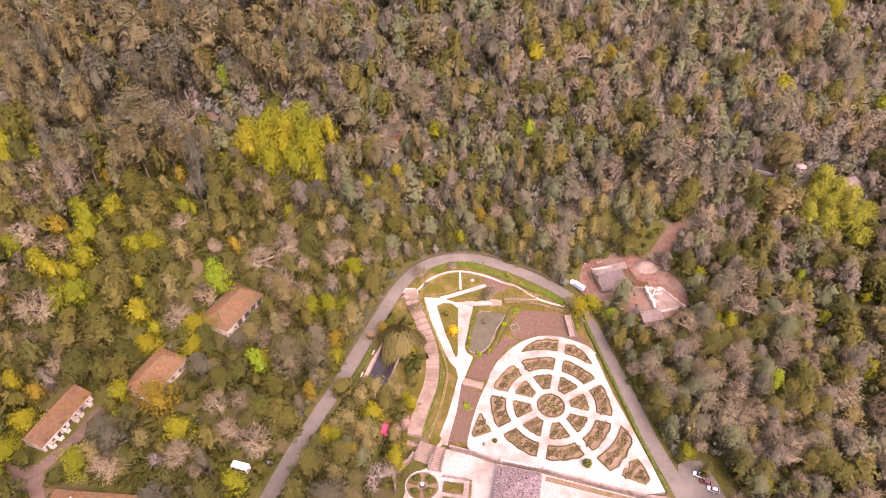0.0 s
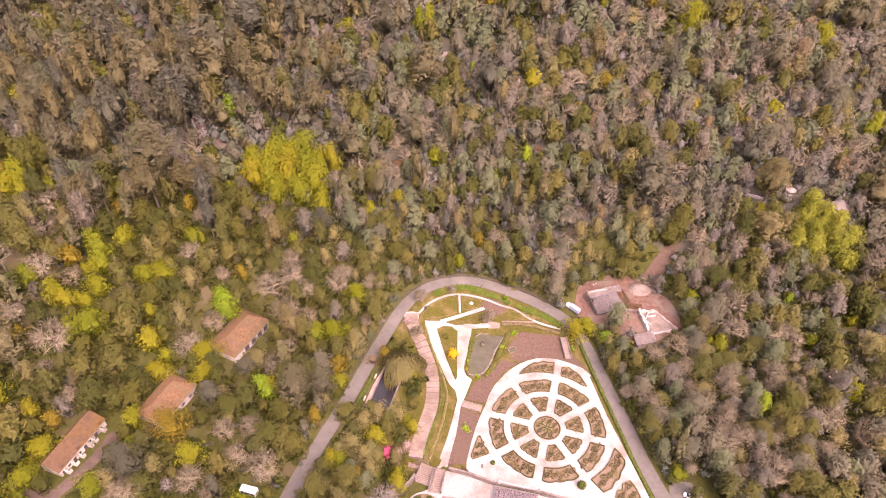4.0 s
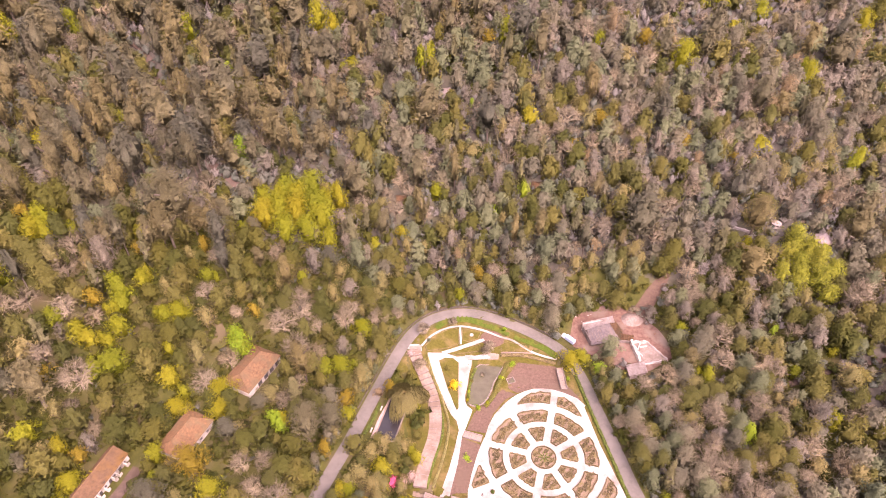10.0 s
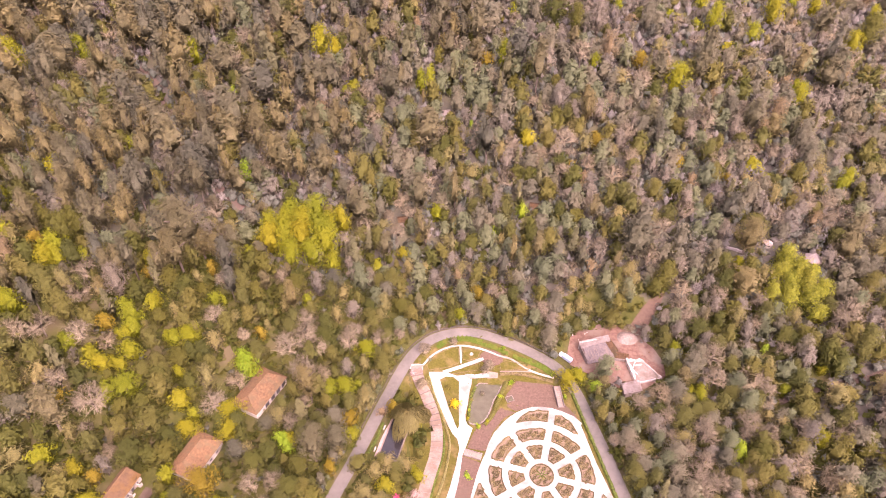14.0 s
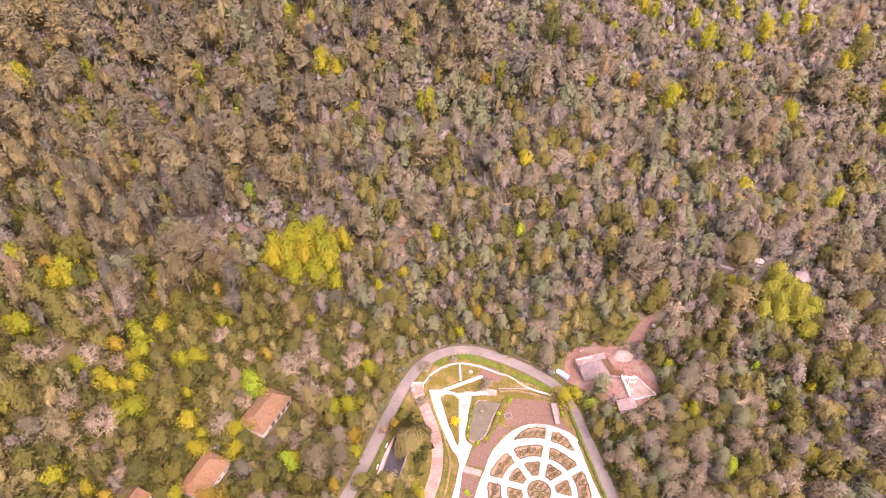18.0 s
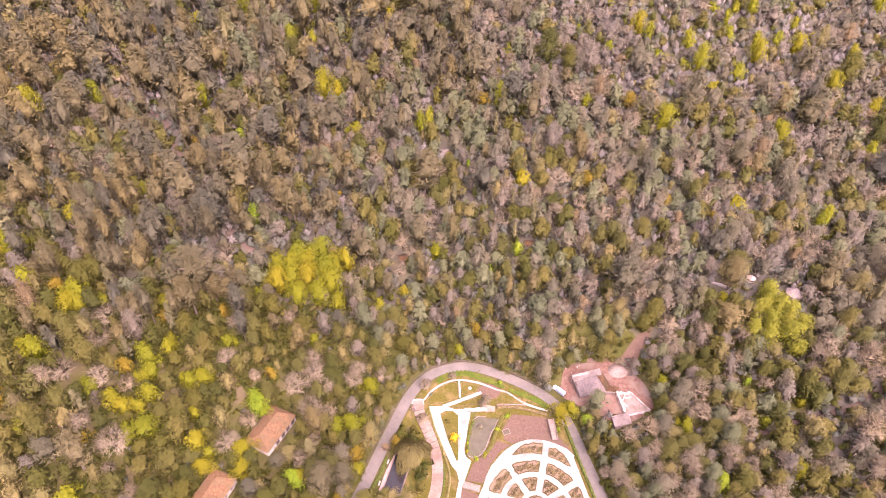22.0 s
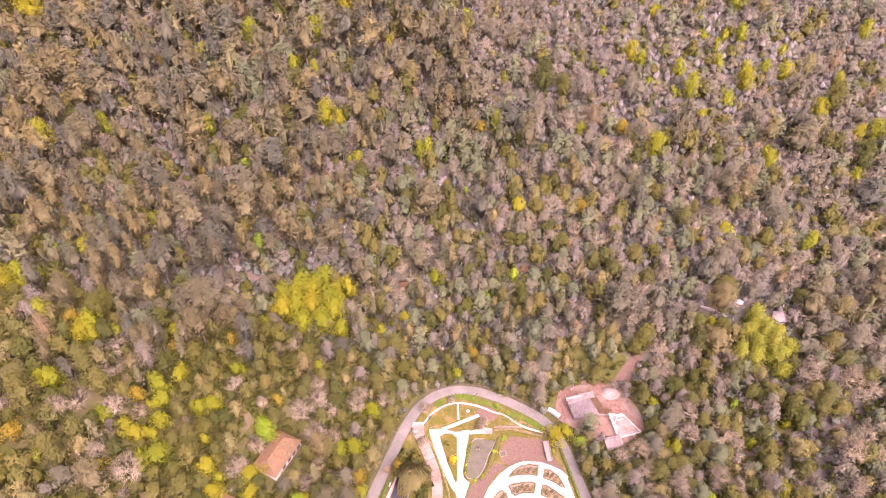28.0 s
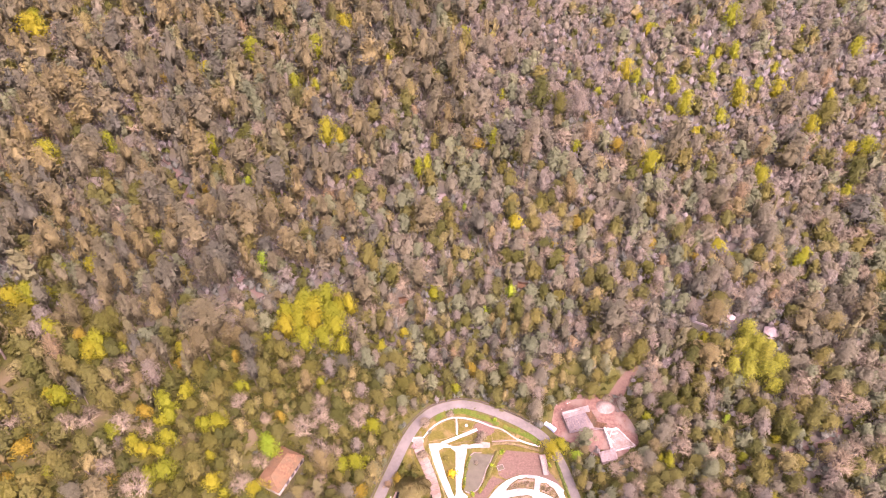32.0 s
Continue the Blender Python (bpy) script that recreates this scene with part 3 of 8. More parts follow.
# trees that can be told apart in the wood: x, y, half width
TAN_STAND = ((-208.3, 309, 4.2), (-217.1, 307.1, 5.3), (-153.4, 247, 4.1), (-146.6, 245, 3.8), (-142, 255.3, 3.2), (-121.1, 252.2, 4.3), (-7.5, 341.6, 3.4), (-8.6, 327.7, 3.3), (60.4, 339.5, 6.4), (97, 350.3, 3.5), (31.6, 325.1, 6.2), (99.2, 325.5, 4.7), (86.9, 314.1, 2.9), (30, 273.1, 4.4), (98, 286, 5.9), (144.5, 332.9, 3.2), (117.1, 283.1, 5.4), (193.2, 301.1, 6.8), (-176.7, 206.7, 6.7), (-123.3, 221.6, 3.8), (-141.3, 194.9, 2.6), (-108.7, 189.4, 5.5), (-108.9, 172.5, 6.5), (-88, 204.4, 3.1), (-81.4, 215.1, 3.9), (-21.7, 253.8, 5.4), (-12.8, 256.1, 4.6), (-33.5, 227.8, 5.9), (-26, 235.4, 3.8), (-41.8, 194.6, 4.5),)
TAN_STAND_B = ((148.9, 263, 6.1), (145, 235.1, 2.3), (155.7, 229.9, 6.4), (164.5, 203.3, 5.4), (186.2, 229.4, 5.8), (158.2, 179.3, 3.5), (118.4, 133.9, 4.5), (158.2, 123.9, 5.1), (13.7, 250.3, 4), (-158, 144.3, 4.7), (-116.9, 108.7, 5.1), (-52.4, 160.3, 4.2), (-269.1, 476.3, 9.2), (-142.6, 493.3, 4.9), (-78.8, 468.8, 8.7), (-79.8, 435.9, 7.4), (-22.7, 434, 8.2), (-5.9, 486, 6.6), (-67.1, 412.1, 5.5), (16.2, 480.6, 7), (58.2, 389.1, 4.9), (253, 501.9, 8), (274.6, 448, 8.1), (-190, 142, 6.2), (247, 268.9, 9), (191.6, 185.3, 6.5),)
YELLOW_STAND = ((-167.6, 283.6, 3.2), (-173.6, 222.9, 3.2), (-186.9, 225.3, 4.7), (226.2, 370.2, 6.1), (240.5, 315, 4.3), (-146.1, 196.7, 4.7), (-25, 262.9, 3.5), (165.1, 263.2, 3.6), (120.3, 217.3, 3.2), (192.6, 202.1, 2.4), (169.9, 192.2, 3), (179.4, 165.7, 4.1), (117.8, 114.1, 3), (6.5, 233.8, 3.3), (-152, 131.6, 3.2), (-116.5, 131.3, 3.5), (-307.4, 473.5, 11.1), (-324.5, 463.9, 4.2), (-255.6, 350.1, 8.2), (-226.8, 373.3, 6.5), (-143.1, 458, 7.8), (-76.7, 492.8, 6.7), (-109.7, 434.6, 5.3), (-93.5, 435.2, 4.4), (-81, 389.9, 7.3), (-72.9, 390.6, 4.9), (147.7, 447.7, 4.6), (159, 504.6, 3.3), (164, 494, 3.7), (96, 388.9, 4.2),)
YELLOW_STAND_B = ((179.2, 423.1, 6.9), (217.1, 475.1, 3.5), (229.5, 473.9, 5.6), (206.4, 448, 4.8), (221.9, 431.4, 6.7), (241.4, 446, 5), (256.3, 444.2, 5.5), (260.2, 464.6, 3.9), (232.7, 502.7, 7.3), (206.5, 417.1, 5.1), (299.5, 442.9, 4.7), (274.9, 414.2, 5.9), (314.2, 400.9, 6.1), (302, 399.1, 5), (225.9, 378, 4.1), (-227.1, 246.8, 6.2), (-196.2, 194.4, 4.6),)
CYPRESS_STAND = ((-170.8, 230.8, 4.9), (-102.1, 342.2, 2.4), (-18.3, 335.7, 3.6), (-9.1, 345.6, 3), (-39.4, 306.6, 2.3), (-76.2, 328.7, 2.3), (56.3, 352.7, 3.8), (41, 297.9, 3.1), (-155, 197.1, 3.7), (-217.3, 452.5, 3.8),)
PINE_STAND = ((-195.5, 271.6, 8), (-184.6, 273.6, 7.1), (-178.5, 281.2, 6), (-188.7, 251.6, 6.8), (-179.3, 256.5, 6.8), (-177.9, 268.9, 5.4), (-164.2, 253.1, 6.6), (-173.6, 237.9, 6.9), (-168.4, 239.1, 5.8), (-184.4, 241.8, 6.2), (-159.7, 250.5, 5.8), (-163, 269.9, 5.5), (-141.1, 268.7, 8.3), (-131.5, 270.7, 7.1), (-138.5, 314.6, 7.4), (-147.7, 319.1, 6.7), (-107.9, 226.3, 6.8), (-138.3, 220.2, 5.6), (-150.5, 218.8, 6.1), (-159.2, 213.7, 5.4), (-109.5, 312.8, 9.6), (-55.2, 281.8, 3.6), (168.4, 269, 11.3), (-207.9, 428.4, 7.8), (-193.5, 425.3, 7.7), (-177.8, 425.9, 8.5), (-175.6, 378.5, 5), (-170.8, 355.1, 6.8), (-259.3, 410.1, 8.8), (-281.9, 409.2, 8.1),)
PINE_STAND_B = ((-268.1, 349.6, 8.6), (-244, 396.1, 9), (-282.9, 392, 7.9), (-234.9, 419.1, 6.9), (-253.8, 370.8, 7.5), (-52.5, 382.8, 8.3), (-124.1, 434.1, 5.7), (-88.4, 400.8, 7), (-10.1, 406.3, 6.2), (-1.9, 429.8, 5.6), (-199.3, 234.2, 7.3),)
OLIVE_STAND = ((-126.6, 229.6, 5.5), (-175.7, 228.7, 4.3), (-86.4, 338.6, 4.4), (-59.8, 348.3, 3.7), (-62.3, 328.8, 5.9), (-64.6, 300.8, 4), (-43.9, 279.6, 6.2), (-45.2, 298.9, 6.1), (-17.3, 293.9, 4), (-40.1, 265.2, 6.4), (-17, 283.8, 4.2), (-79.8, 321.6, 4.9), (74.3, 350, 5.2), (46.2, 340.6, 6.7), (28.2, 310.5, 3.8), (92.7, 295.2, 6.3), (35.6, 275.8, 5.9), (43.3, 274.9, 3), (157.2, 325.9, 6.7), (167.5, 335.8, 4.4), (160.1, 314, 5.9), (152.7, 296.6, 4.7), (241.9, 357.4, 4.9), (-59.5, 225.4, 5.5), (-68.3, 215.5, 4.4), (-28.9, 256.1, 2.9), (-47.6, 227.5, 4), (-10.3, 244.2, 3.9), (-34.9, 200.1, 4.5), (-56.2, 194.7, 4.7),)
OLIVE_STAND_B = ((148.7, 221, 5.7), (138.2, 222.9, 4.2), (124.5, 209.3, 4), (154, 200.8, 6.4), (178.1, 202.1, 4.6), (176.3, 186, 6.2), (96.2, 172.7, 4.5), (144.1, 179, 4.2), (164.3, 159.5, 6.5), (92.9, 144, 5.2), (133.3, 142.6, 3.7), (135.4, 122.9, 5.3), (108, 119.7, 6), (144.5, 115.8, 6.1), (153.1, 147.8, 5.2), (96.9, 119.8, 3.3), (25.1, 255.2, 4.3), (51.1, 242.3, 5.4), (-147.8, 141.1, 5.6), (-111.3, 116.7, 5.1), (-81.9, 116.3, 5.4), (-107.5, 105, 3.1), (-57, 171.4, 4.5), (-47, 173.9, 5.3), (-80.2, 149.1, 4.2), (-85.5, 500.3, 8.2), (-102.2, 412.9, 8.9), (-27.6, 476.4, 8.7), (13, 436, 5.2), (-181.8, 202.3, 8.3),)
OLIVE_STAND_C = ((-179.4, 171.7, 6.2), (-188.1, 163.2, 7.5), (-126, 165.1, 6.8), (231.5, 245.8, 7.5), (213.4, 208, 7.4),)
DARK_STAND = ((-178.9, 220.2, 6.4), (-180.4, 237, 7.4), (-134.1, 320.2, 4.4), (-2.3, 286.3, 4.5), (-95.8, 290.8, 4.6), (-88.5, 281.5, 5.1), (47.2, 274.7, 5.6), (130.7, 279.4, 3.2), (-172.2, 208.9, 4.2), (-118, 183.6, 4.7), (-60.9, 207.7, 5.8), (-4.5, 229.9, 3.3), (119.6, 251.6, 8.4), (114.6, 247.1, 5.7), (152.2, 248.5, 7.2), (169.8, 260.3, 6.2), (35.9, 242.7, 5.4), (27.4, 233.4, 3.4), (-149, 125.7, 4.6), (-126.3, 139.2, 5.2), (-93.4, 136.2, 3.4), (72.8, 429.6, 12.1), (86.6, 421.4, 7.8), (295.9, 376.6, 9.2), (288.2, 423.5, 11.6), (-185.7, 232.6, 7.6), (-211.9, 206.2, 6.7), (194.9, 206.2, 6.9),)
BARE_STAND = ((-169.9, 331.6, 4.3), (-101.8, 329.3, 4.3), (-25.5, 318.5, 5.6), (-15.8, 318.6, 4.8), (-29.4, 272.7, 5.8), (-13.3, 275.4, 4.4), (-34.1, 282.5, 3.9), (36.4, 362.5, 4.6), (102.5, 360.2, 5.4), (113, 359.9, 4.7), (108.3, 335, 6.9), (41.7, 324.9, 4.6), (54.2, 319.8, 7.1), (64.3, 322.7, 6.2), (83.4, 317, 5.6), (109.6, 319.9, 6.4), (81.2, 293.3, 4.7), (111.3, 294.1, 4.8), (158.9, 345.3, 8), (172.7, 331.9, 4.4), (179.5, 332.4, 5.1), (199.3, 331, 5.6), (125.4, 282.9, 4.5), (210, 297.2, 7.9), (223.2, 289.8, 6.2), (-97.6, 196.7, 3.5), (-84.8, 229.8, 4.5), (-69, 247, 4.2), (-49.8, 202.1, 5.8), (-2, 255.1, 4.3),)
BARE_STAND_B = ((133, 231.2, 5.1), (170.2, 239.1, 6), (166.1, 227.1, 5.3), (128.6, 219.9, 3.5), (201.9, 217.1, 6.1), (161.1, 190.7, 5), (106.5, 176.3, 6.1), (122.8, 170.1, 6.7), (154.6, 168.5, 5.9), (143.9, 168.6, 5), (171.8, 171.4, 5.8), (110.9, 158.5, 5.9), (119.1, 154, 5.5), (121.5, 142.4, 6.4), (129.6, 115.5, 4.7), (174.8, 144, 5.4), (24.1, 247.6, 4), (-85.1, 107.7, 3), (-66.9, 170.6, 4.1), (-71.4, 159.8, 5.4), (-74.2, 132.6, 5.5), (-38.3, 403.8, 7.9), (-126.5, 386.6, 8.2), (-154, 459.4, 6.1), (85.9, 391.8, 7.9), (123.4, 372, 7.4), (-168, 164.1, 5.9), (-189.6, 181.6, 6.4), (209.5, 224, 9), (234.9, 223.4, 8.1),)
BARE_STAND_C = ((217.9, 183, 9.2), (137.3, 208.2, 7.3), (123.9, 165.9, 6.3), (214.8, 164, 7.6),)
RUSSET_STAND = ((-136.9, 333.1, 7.7), (-127.4, 335.9, 6.9), (-153.9, 286.7, 7.9), (-140.4, 304.9, 6.5), (-67.6, 345.7, 6.8), (-42.2, 325.3, 7.2), (69.5, 358.1, 7), (8.4, 337.4, 5.6), (16.3, 332.7, 4.6), (26.3, 347.2, 3.4), (110, 309.9, 5.6), (5.8, 288.3, 5.1), (27.3, 290.9, 6.7), (8.1, 274.3, 5), (63.7, 277.4, 3.9), (177.3, 344, 6.3), (177.3, 317.7, 4.7), (159.1, 281.8, 6.3), (238.2, 326.7, 6.6), (-155.2, 208.8, 7.3), (-67.1, 228, 6.1), (-51.3, 242.4, 6), (-49.8, 189.5, 4.9), (117.2, 232.3, 5), (136.2, 174, 4.4), (122.4, 123.4, 5.7), (1.4, 260.2, 5.5), (-143.3, 135.1, 4.6), (100.5, 418.5, 9.5), (-217.1, 227.5, 5.8),)
RUSSET_STAND_B = ((174.1, 168.2, 6.6), (242.4, 284.6, 7.5),)
DEAD_STAND = ((-130.4, 249.6, 4.9), (-80.6, 308.7, 4.1), (-55.5, 298.4, 4), (-63.8, 309.6, 3.8), (135.4, 300.1, 3), (158.3, 303.9, 4.5), (137.1, 246.4, 4.6), (-97.7, 108.6, 3.1), (-220.9, 401.6, 7.2), (-33.9, 385.1, 4.8),)
GREY_STAND = ((-77.5, 340.4, 4.4), (-97.3, 319.4, 4.9), (-91.9, 304.7, 6.3), (-69.5, 290.8, 3.4), (-105, 261.4, 5.1), (62.7, 304.8, 4.7), (59.5, 296.2, 2.8), (176, 298.1, 7.9), (220.5, 325.8, 8.4), (220.4, 338.9, 8.9), (177.5, 354.1, 7.2), (198.2, 363.1, 6.7), (136.9, 261.9, 6), (185.5, 211.6, 6.5), (105.9, 136.8, 6.9), (66.2, 397.5, 8.7), (134.1, 421.2, 7.9), (38.1, 478.9, 7.9), (183.2, 391.1, 7.1), (171.4, 391.9, 6.1), (223.7, 403.6, 7), (248, 247.8, 10), (265.3, 288.7, 8.5),)
GREEN_STAND = ((14.5, 350.9, 2.1), (51.6, 313.8, 2.6), (167.8, 215.5, 2.2), (137.7, 159.9, 4.4), (54.8, 244.3, 2),)
LUSH_STAND = ((70.3, 306, 4.8), (64.1, 286.7, 5.8), (73.2, 280.5, 2.8), (210.5, 314.9, 7), (-114.6, 182.7, 3), (158.3, 251.8, 3.2), (177.4, 219.7, 5.6), (117.4, 203, 5.4), (137.1, 151.2, 4), (8.1, 269.1, 4.4), (-95.3, 144.9, 3.2), (-168.4, 144.6, 4.6), (-203.9, 199.5, 6.2), (94.4, 175.7, 4.2), (176.8, 194.8, 6), (198.5, 160.7, 5), (180.5, 223.4, 4.1),)
RUST_STAND = ((195.5, 343.2, 6.5), (207.1, 354.4, 8.2), (144.5, 309.8, 4.8), (-131.9, 177.6, 3.8), (5.7, 253.4, 4.9), (-272.1, 382.4, 7.8), (-154.2, 486.7, 6.3), (103.9, 393, 8.8), (138.2, 385.6, 7.6), (263.4, 390.4, 6.7), (319.9, 431.8, 6.3), (298.9, 455.3, 7.4), (-205.2, 217.1, 7.7),)
ORANGE_STAND = ((138.9, 320.4, 3.8), (-173.1, 193.6, 5.2), (-102, 230.3, 2.2), (-162.9, 191.1, 3.7), (-135.2, 186.1, 3.6), (-85.5, 211.4, 1.6), (-16.8, 272.9, 3), (-205.4, 185.1, 7.1), (-183.6, 160, 4.4), (192, 174.3, 5), (154.4, 185.1, 4.2),)
STANDS = (("tan", TAN_STAND), ("tan", TAN_STAND_B), ("yellow", YELLOW_STAND), ("yellow", YELLOW_STAND_B), ("cypress", CYPRESS_STAND), ("pine", PINE_STAND), ("pine", PINE_STAND_B), ("olive", OLIVE_STAND), ("olive", OLIVE_STAND_B), ("olive", OLIVE_STAND_C), ("dark", DARK_STAND), ("bare", BARE_STAND), ("bare", BARE_STAND_B), ("bare", BARE_STAND_C), ("russet", RUSSET_STAND), ("russet", RUSSET_STAND_B), ("dead", DEAD_STAND), ("grey", GREY_STAND), ("green", GREEN_STAND), ("lush", LUSH_STAND), ("rust", RUST_STAND), ("orange", ORANGE_STAND))
STANDS = tuple((kind, tuple((x, y, (1.45 if x < -60 and y < 235 else 1.25) * r if kind in ("yellow", "orange", "green") else r) for x, y, r in some)) for kind, some in STANDS)
KEEP_CLEAR = [(-20.5, 180, 5), (-21.5, 186, 5), (-20, 173, 5)] + [(x, y, 0.75 * r + 1.5) for some in (BRIGHT_TREES, GREEN_TREES, YELLOW_TREES, FAR_YELLOW, PALE_TREES, GOLDEN_TREES, BROAD_TREES, BARE_TREES, EDGE_OLIVE, EDGE_DARK) for x, y, _, r in some]
KEEP_CLEAR += [(x, y, 0.6 * r) for _, some in GROVE for x, y, _, r in some]
KEEP_CLEAR += [(x, y, 0.55 * r + 1.6) for _, some in STANDS for x, y, r in some]
# ---- ground, roads ----
xs = np.unique(np.r_[-4500, -3000, -1800, -1200, np.arange(-900, -150, 25), np.arange(-150, 120, 2.5), np.arange(120, 260, 6), np.arange(260, 901, 25), 1200, 1800, 3000, 4500])
ys = np.unique(np.r_[-4500, -3000, -1500, -800, -400, np.arange(-200, 60, 20), np.arange(60, 250, 2.5), np.arange(250, 320, 6), np.arange(320, 900, 20), 1100, 1500, 2200, 3200, 4600])
gx, gy = np.meshgrid(xs, ys)
ground_h = ground_z(gx.ravel(), gy.ravel())
gv = np.stack([gx.ravel(), gy.ravel(), ground_h], 1)
w = len(xs)
gf = [(j * w + i, j * w + i + 1, (j + 1) * w + i + 1, (j + 1) * w + i) for j in range(len(ys) - 1) for i in range(w - 1)]
tagged(part("ground", (gv.tolist(), gf), M_FOREST_FLOOR, flat=False), "brown leaf-strewn forest floor of the wooded hillside", "ground", kind="structure")
ground = bpy.data.objects["ground"]
ground.data.materials.append(M_SCRUB_GROUND)
gcx, gcy = (gv[np.array(gf)].mean(1)[:, k] for k in (0, 1))
weedy = (gcx < 190 + 9 * np.sin(gcy * 0.13)) & (gcx > -260) & (gcy > 60) & (gcy < 250 + 9 * np.sin(gcx * 0.09))
ground.data.polygons.foreach_set("material_index", weedy.astype(np.int32))
tagged(part("road", ribbon(ROAD_LINE, 3.0, 0.0), M_ROAD), "worn pale grey asphalt road looping round the garden", "road", kind="structure")
tagged(part("lane", ribbon(LANE_LINE, 2.3, 0.02), M_DIRT_ROAD), "brown dirt lane beside the long low house", "road", kind="structure")
tagged(part("lane_fork", ribbon(LANE_S_LINE, 2.3, 0.05), M_DIRT_ROAD), "brown dirt lane forking off below the houses", "road", kind="structure")

tagged(part("lane_junction", drape([(-138.4 + r * math.cos(a), 102.6 + 0.8 * r * math.sin(a)) for a, r in zip(np.linspace(0, 2 * np.pi, 14, endpoint=False), (6, 5.2, 4.6, 5, 6.4, 7, 6.2, 5, 4.6, 5.4, 6.4, 5.6, 4.8, 5.2))], 0.14), M_DIRT_ROAD), "widened dirt junction of the lanes", "road", kind="structure")
# ---- trees ----
def leaves_at(pos, nrm, size, rng, slim=1.0):
    """Pointed leaf sprays at places, facing along nrm, as (n, 3, 3) corners. slim: below 1, narrower and longer."""
    n = len(pos)
    nrm = nrm / np.linalg.norm(nrm, axis=1)[:, None]
    a = np.cross(nrm, rng.normal(size=(n, 3)))
    a /= np.linalg.norm(a, axis=1)[:, None]
    b = np.cross(nrm, a)
    s = (size * rng.uniform(0.6, 1.4, n))[:, None]
    k = rng.uniform(0.35, 0.65, n)[:, None] * slim
    s = s * slim**-0.2
    return np.stack([pos - a * s * 0.7 - b * s * k, pos - a * s * 0.7 + b * s * k, pos + a * s * 1.2 + nrm * s * 0.3], 1)


def as_triangles(q):
    """Three-cornered faces out of four-cornered ones."""
    return np.concatenate([q[:, (0, 1, 2)], q[:, (0, 2, 3)]]) if q.shape[1] == 4 else q


def tube(p0, p1, r0, r1, sides=5):
    p0, p1 = np.array(p0, float), np.array(p1, float)
    d = (p1 - p0) / np.linalg.norm(p1 - p0)
    a = np.cross(d, (0.3, 0.9, 0.2))
    a /= np.linalg.norm(a)
    b = np.cross(d, a)
    t = np.linspace(0, 2 * np.pi, sides, endpoint=False)
    ring = np.cos(t)[:, None] * a + np.sin(t)[:, None] * b
    lo, hi = p0 + ring * r0, p1 + ring * r1
    return np.stack([lo, np.roll(lo, -1, 0), np.roll(hi, -1, 0), hi], 1)


def strips(p0, p1, w0, w1, rng):
    """Flat tapering twigs from p0 to p1, each with a little width."""
    d = p1 - p0
    s = np.cross(d, rng.normal(size=d.shape))
    s /= np.linalg.norm(s, axis=1)[:, None] + 1e-9
    return np.stack([p0 - s * w0, p0 + s * w0, p1 + s * w1, p1 - s * w1], 1)


def lump(center, radii, rng, seg=7, rings=4):
    """A closed uneven body inside a crown."""
    th = np.linspace(0, 2 * np.pi, seg, endpoint=False)
    ph = np.linspace(-1.35, 1.45, rings + 1)
    g = np.array([[(math.cos(p) * math.cos(t), math.cos(p) * math.sin(t), math.sin(p)) for t in th] for p in ph])
    g *= rng.uniform(0.66, 1.2, (rings + 1, seg, 1))
    g = g * radii + center
    return np.concatenate([np.stack([g[i], np.roll(g[i], -1, 0), np.roll(g[i + 1], -1, 0), g[i + 1]], 1) for i in range(rings)])


# kind: clumps, leaves a clump, leaf size, crown bottom, crown height, width at bottom / middle / top (of a tree of height 1, half width 1)
SHAPES = {
    "brush": (6, 9, 0.26, 0.15, 0.8, (0.8, 1.0, 0.6)),
    "laurel": (6, 9, 0.26, 0.15, 0.8, (0.8, 1.0, 0.6)),
    "pine": (46, 13, 0.1, 0.34, 0.66, (0.7, 1.0, 0.32)),
    "dark": (40, 13, 0.135, 0.12, 0.88, (0.75, 1.0, 0.36)),
    "olive": (40, 13, 0.13, 0.16, 0.84, (0.72, 1.0, 0.4)),
    "yellow": (38, 14, 0.12, 0.16, 0.84, (0.65, 1.0, 0.5)),
    "orange": (36, 14, 0.125, 0.2, 0.8, (0.65, 1.0, 0.5)),
    "green": (36, 14, 0.13, 0.15, 0.85, (0.65, 1.0, 0.5)),
    "pale": (40, 14, 0.12, 0.15, 0.85, (0.65, 1.0, 0.5)),
    "cypress": (34, 12, 0.2, 0.05, 0.95, (0.8, 0.85, 0.12)),
    "scrub": (6, 9, 0.34, 0.15, 0.8, (0.8, 1.0, 0.6)),
    "gold": (32, 14, 0.13, 0.1, 0.9, (0.8, 1.0, 0.6)),
    "lush": (40, 13, 0.135, 0.14, 0.86, (0.75, 1.0, 0.45)),
    "grey": (40, 13, 0.13, 0.16, 0.84, (0.72, 1.0, 0.42)),
    "russet": (40, 14, 0.125, 0.18, 0.82, (0.6, 1.0, 0.4)),
    "tan": (36, 14, 0.125, 0.18, 0.82, (0.6, 1.0, 0.45)),
    "rust": (36, 14, 0.125, 0.18, 0.82, (0.6, 1.0, 0.45)),
    "pink": (22, 18, 0.14, 0.2, 0.8, (0.7, 1.0, 0.6)),
    "blossom": (22, 16, 0.12, 0.25, 0.75, (0.7, 1.0, 0.6)),
}
ASPECT = {"pine": 0.22, "dark": 0.36, "olive": 0.36, "grey": 0.38, "yellow": 0.42, "orange": 0.42, "cypress": 0.17, "bare": 0.38, "green": 0.42, "pale": 0.42, "lush": 0.38, "russet": 0.36, "tan": 0.4, "rust": 0.4, "dead": 0.3,
          "gold": 0.6, "scrub": 0.6, "brush": 0.6, "laurel": 0.6, "pink": 0.5, "blossom": 0.5}
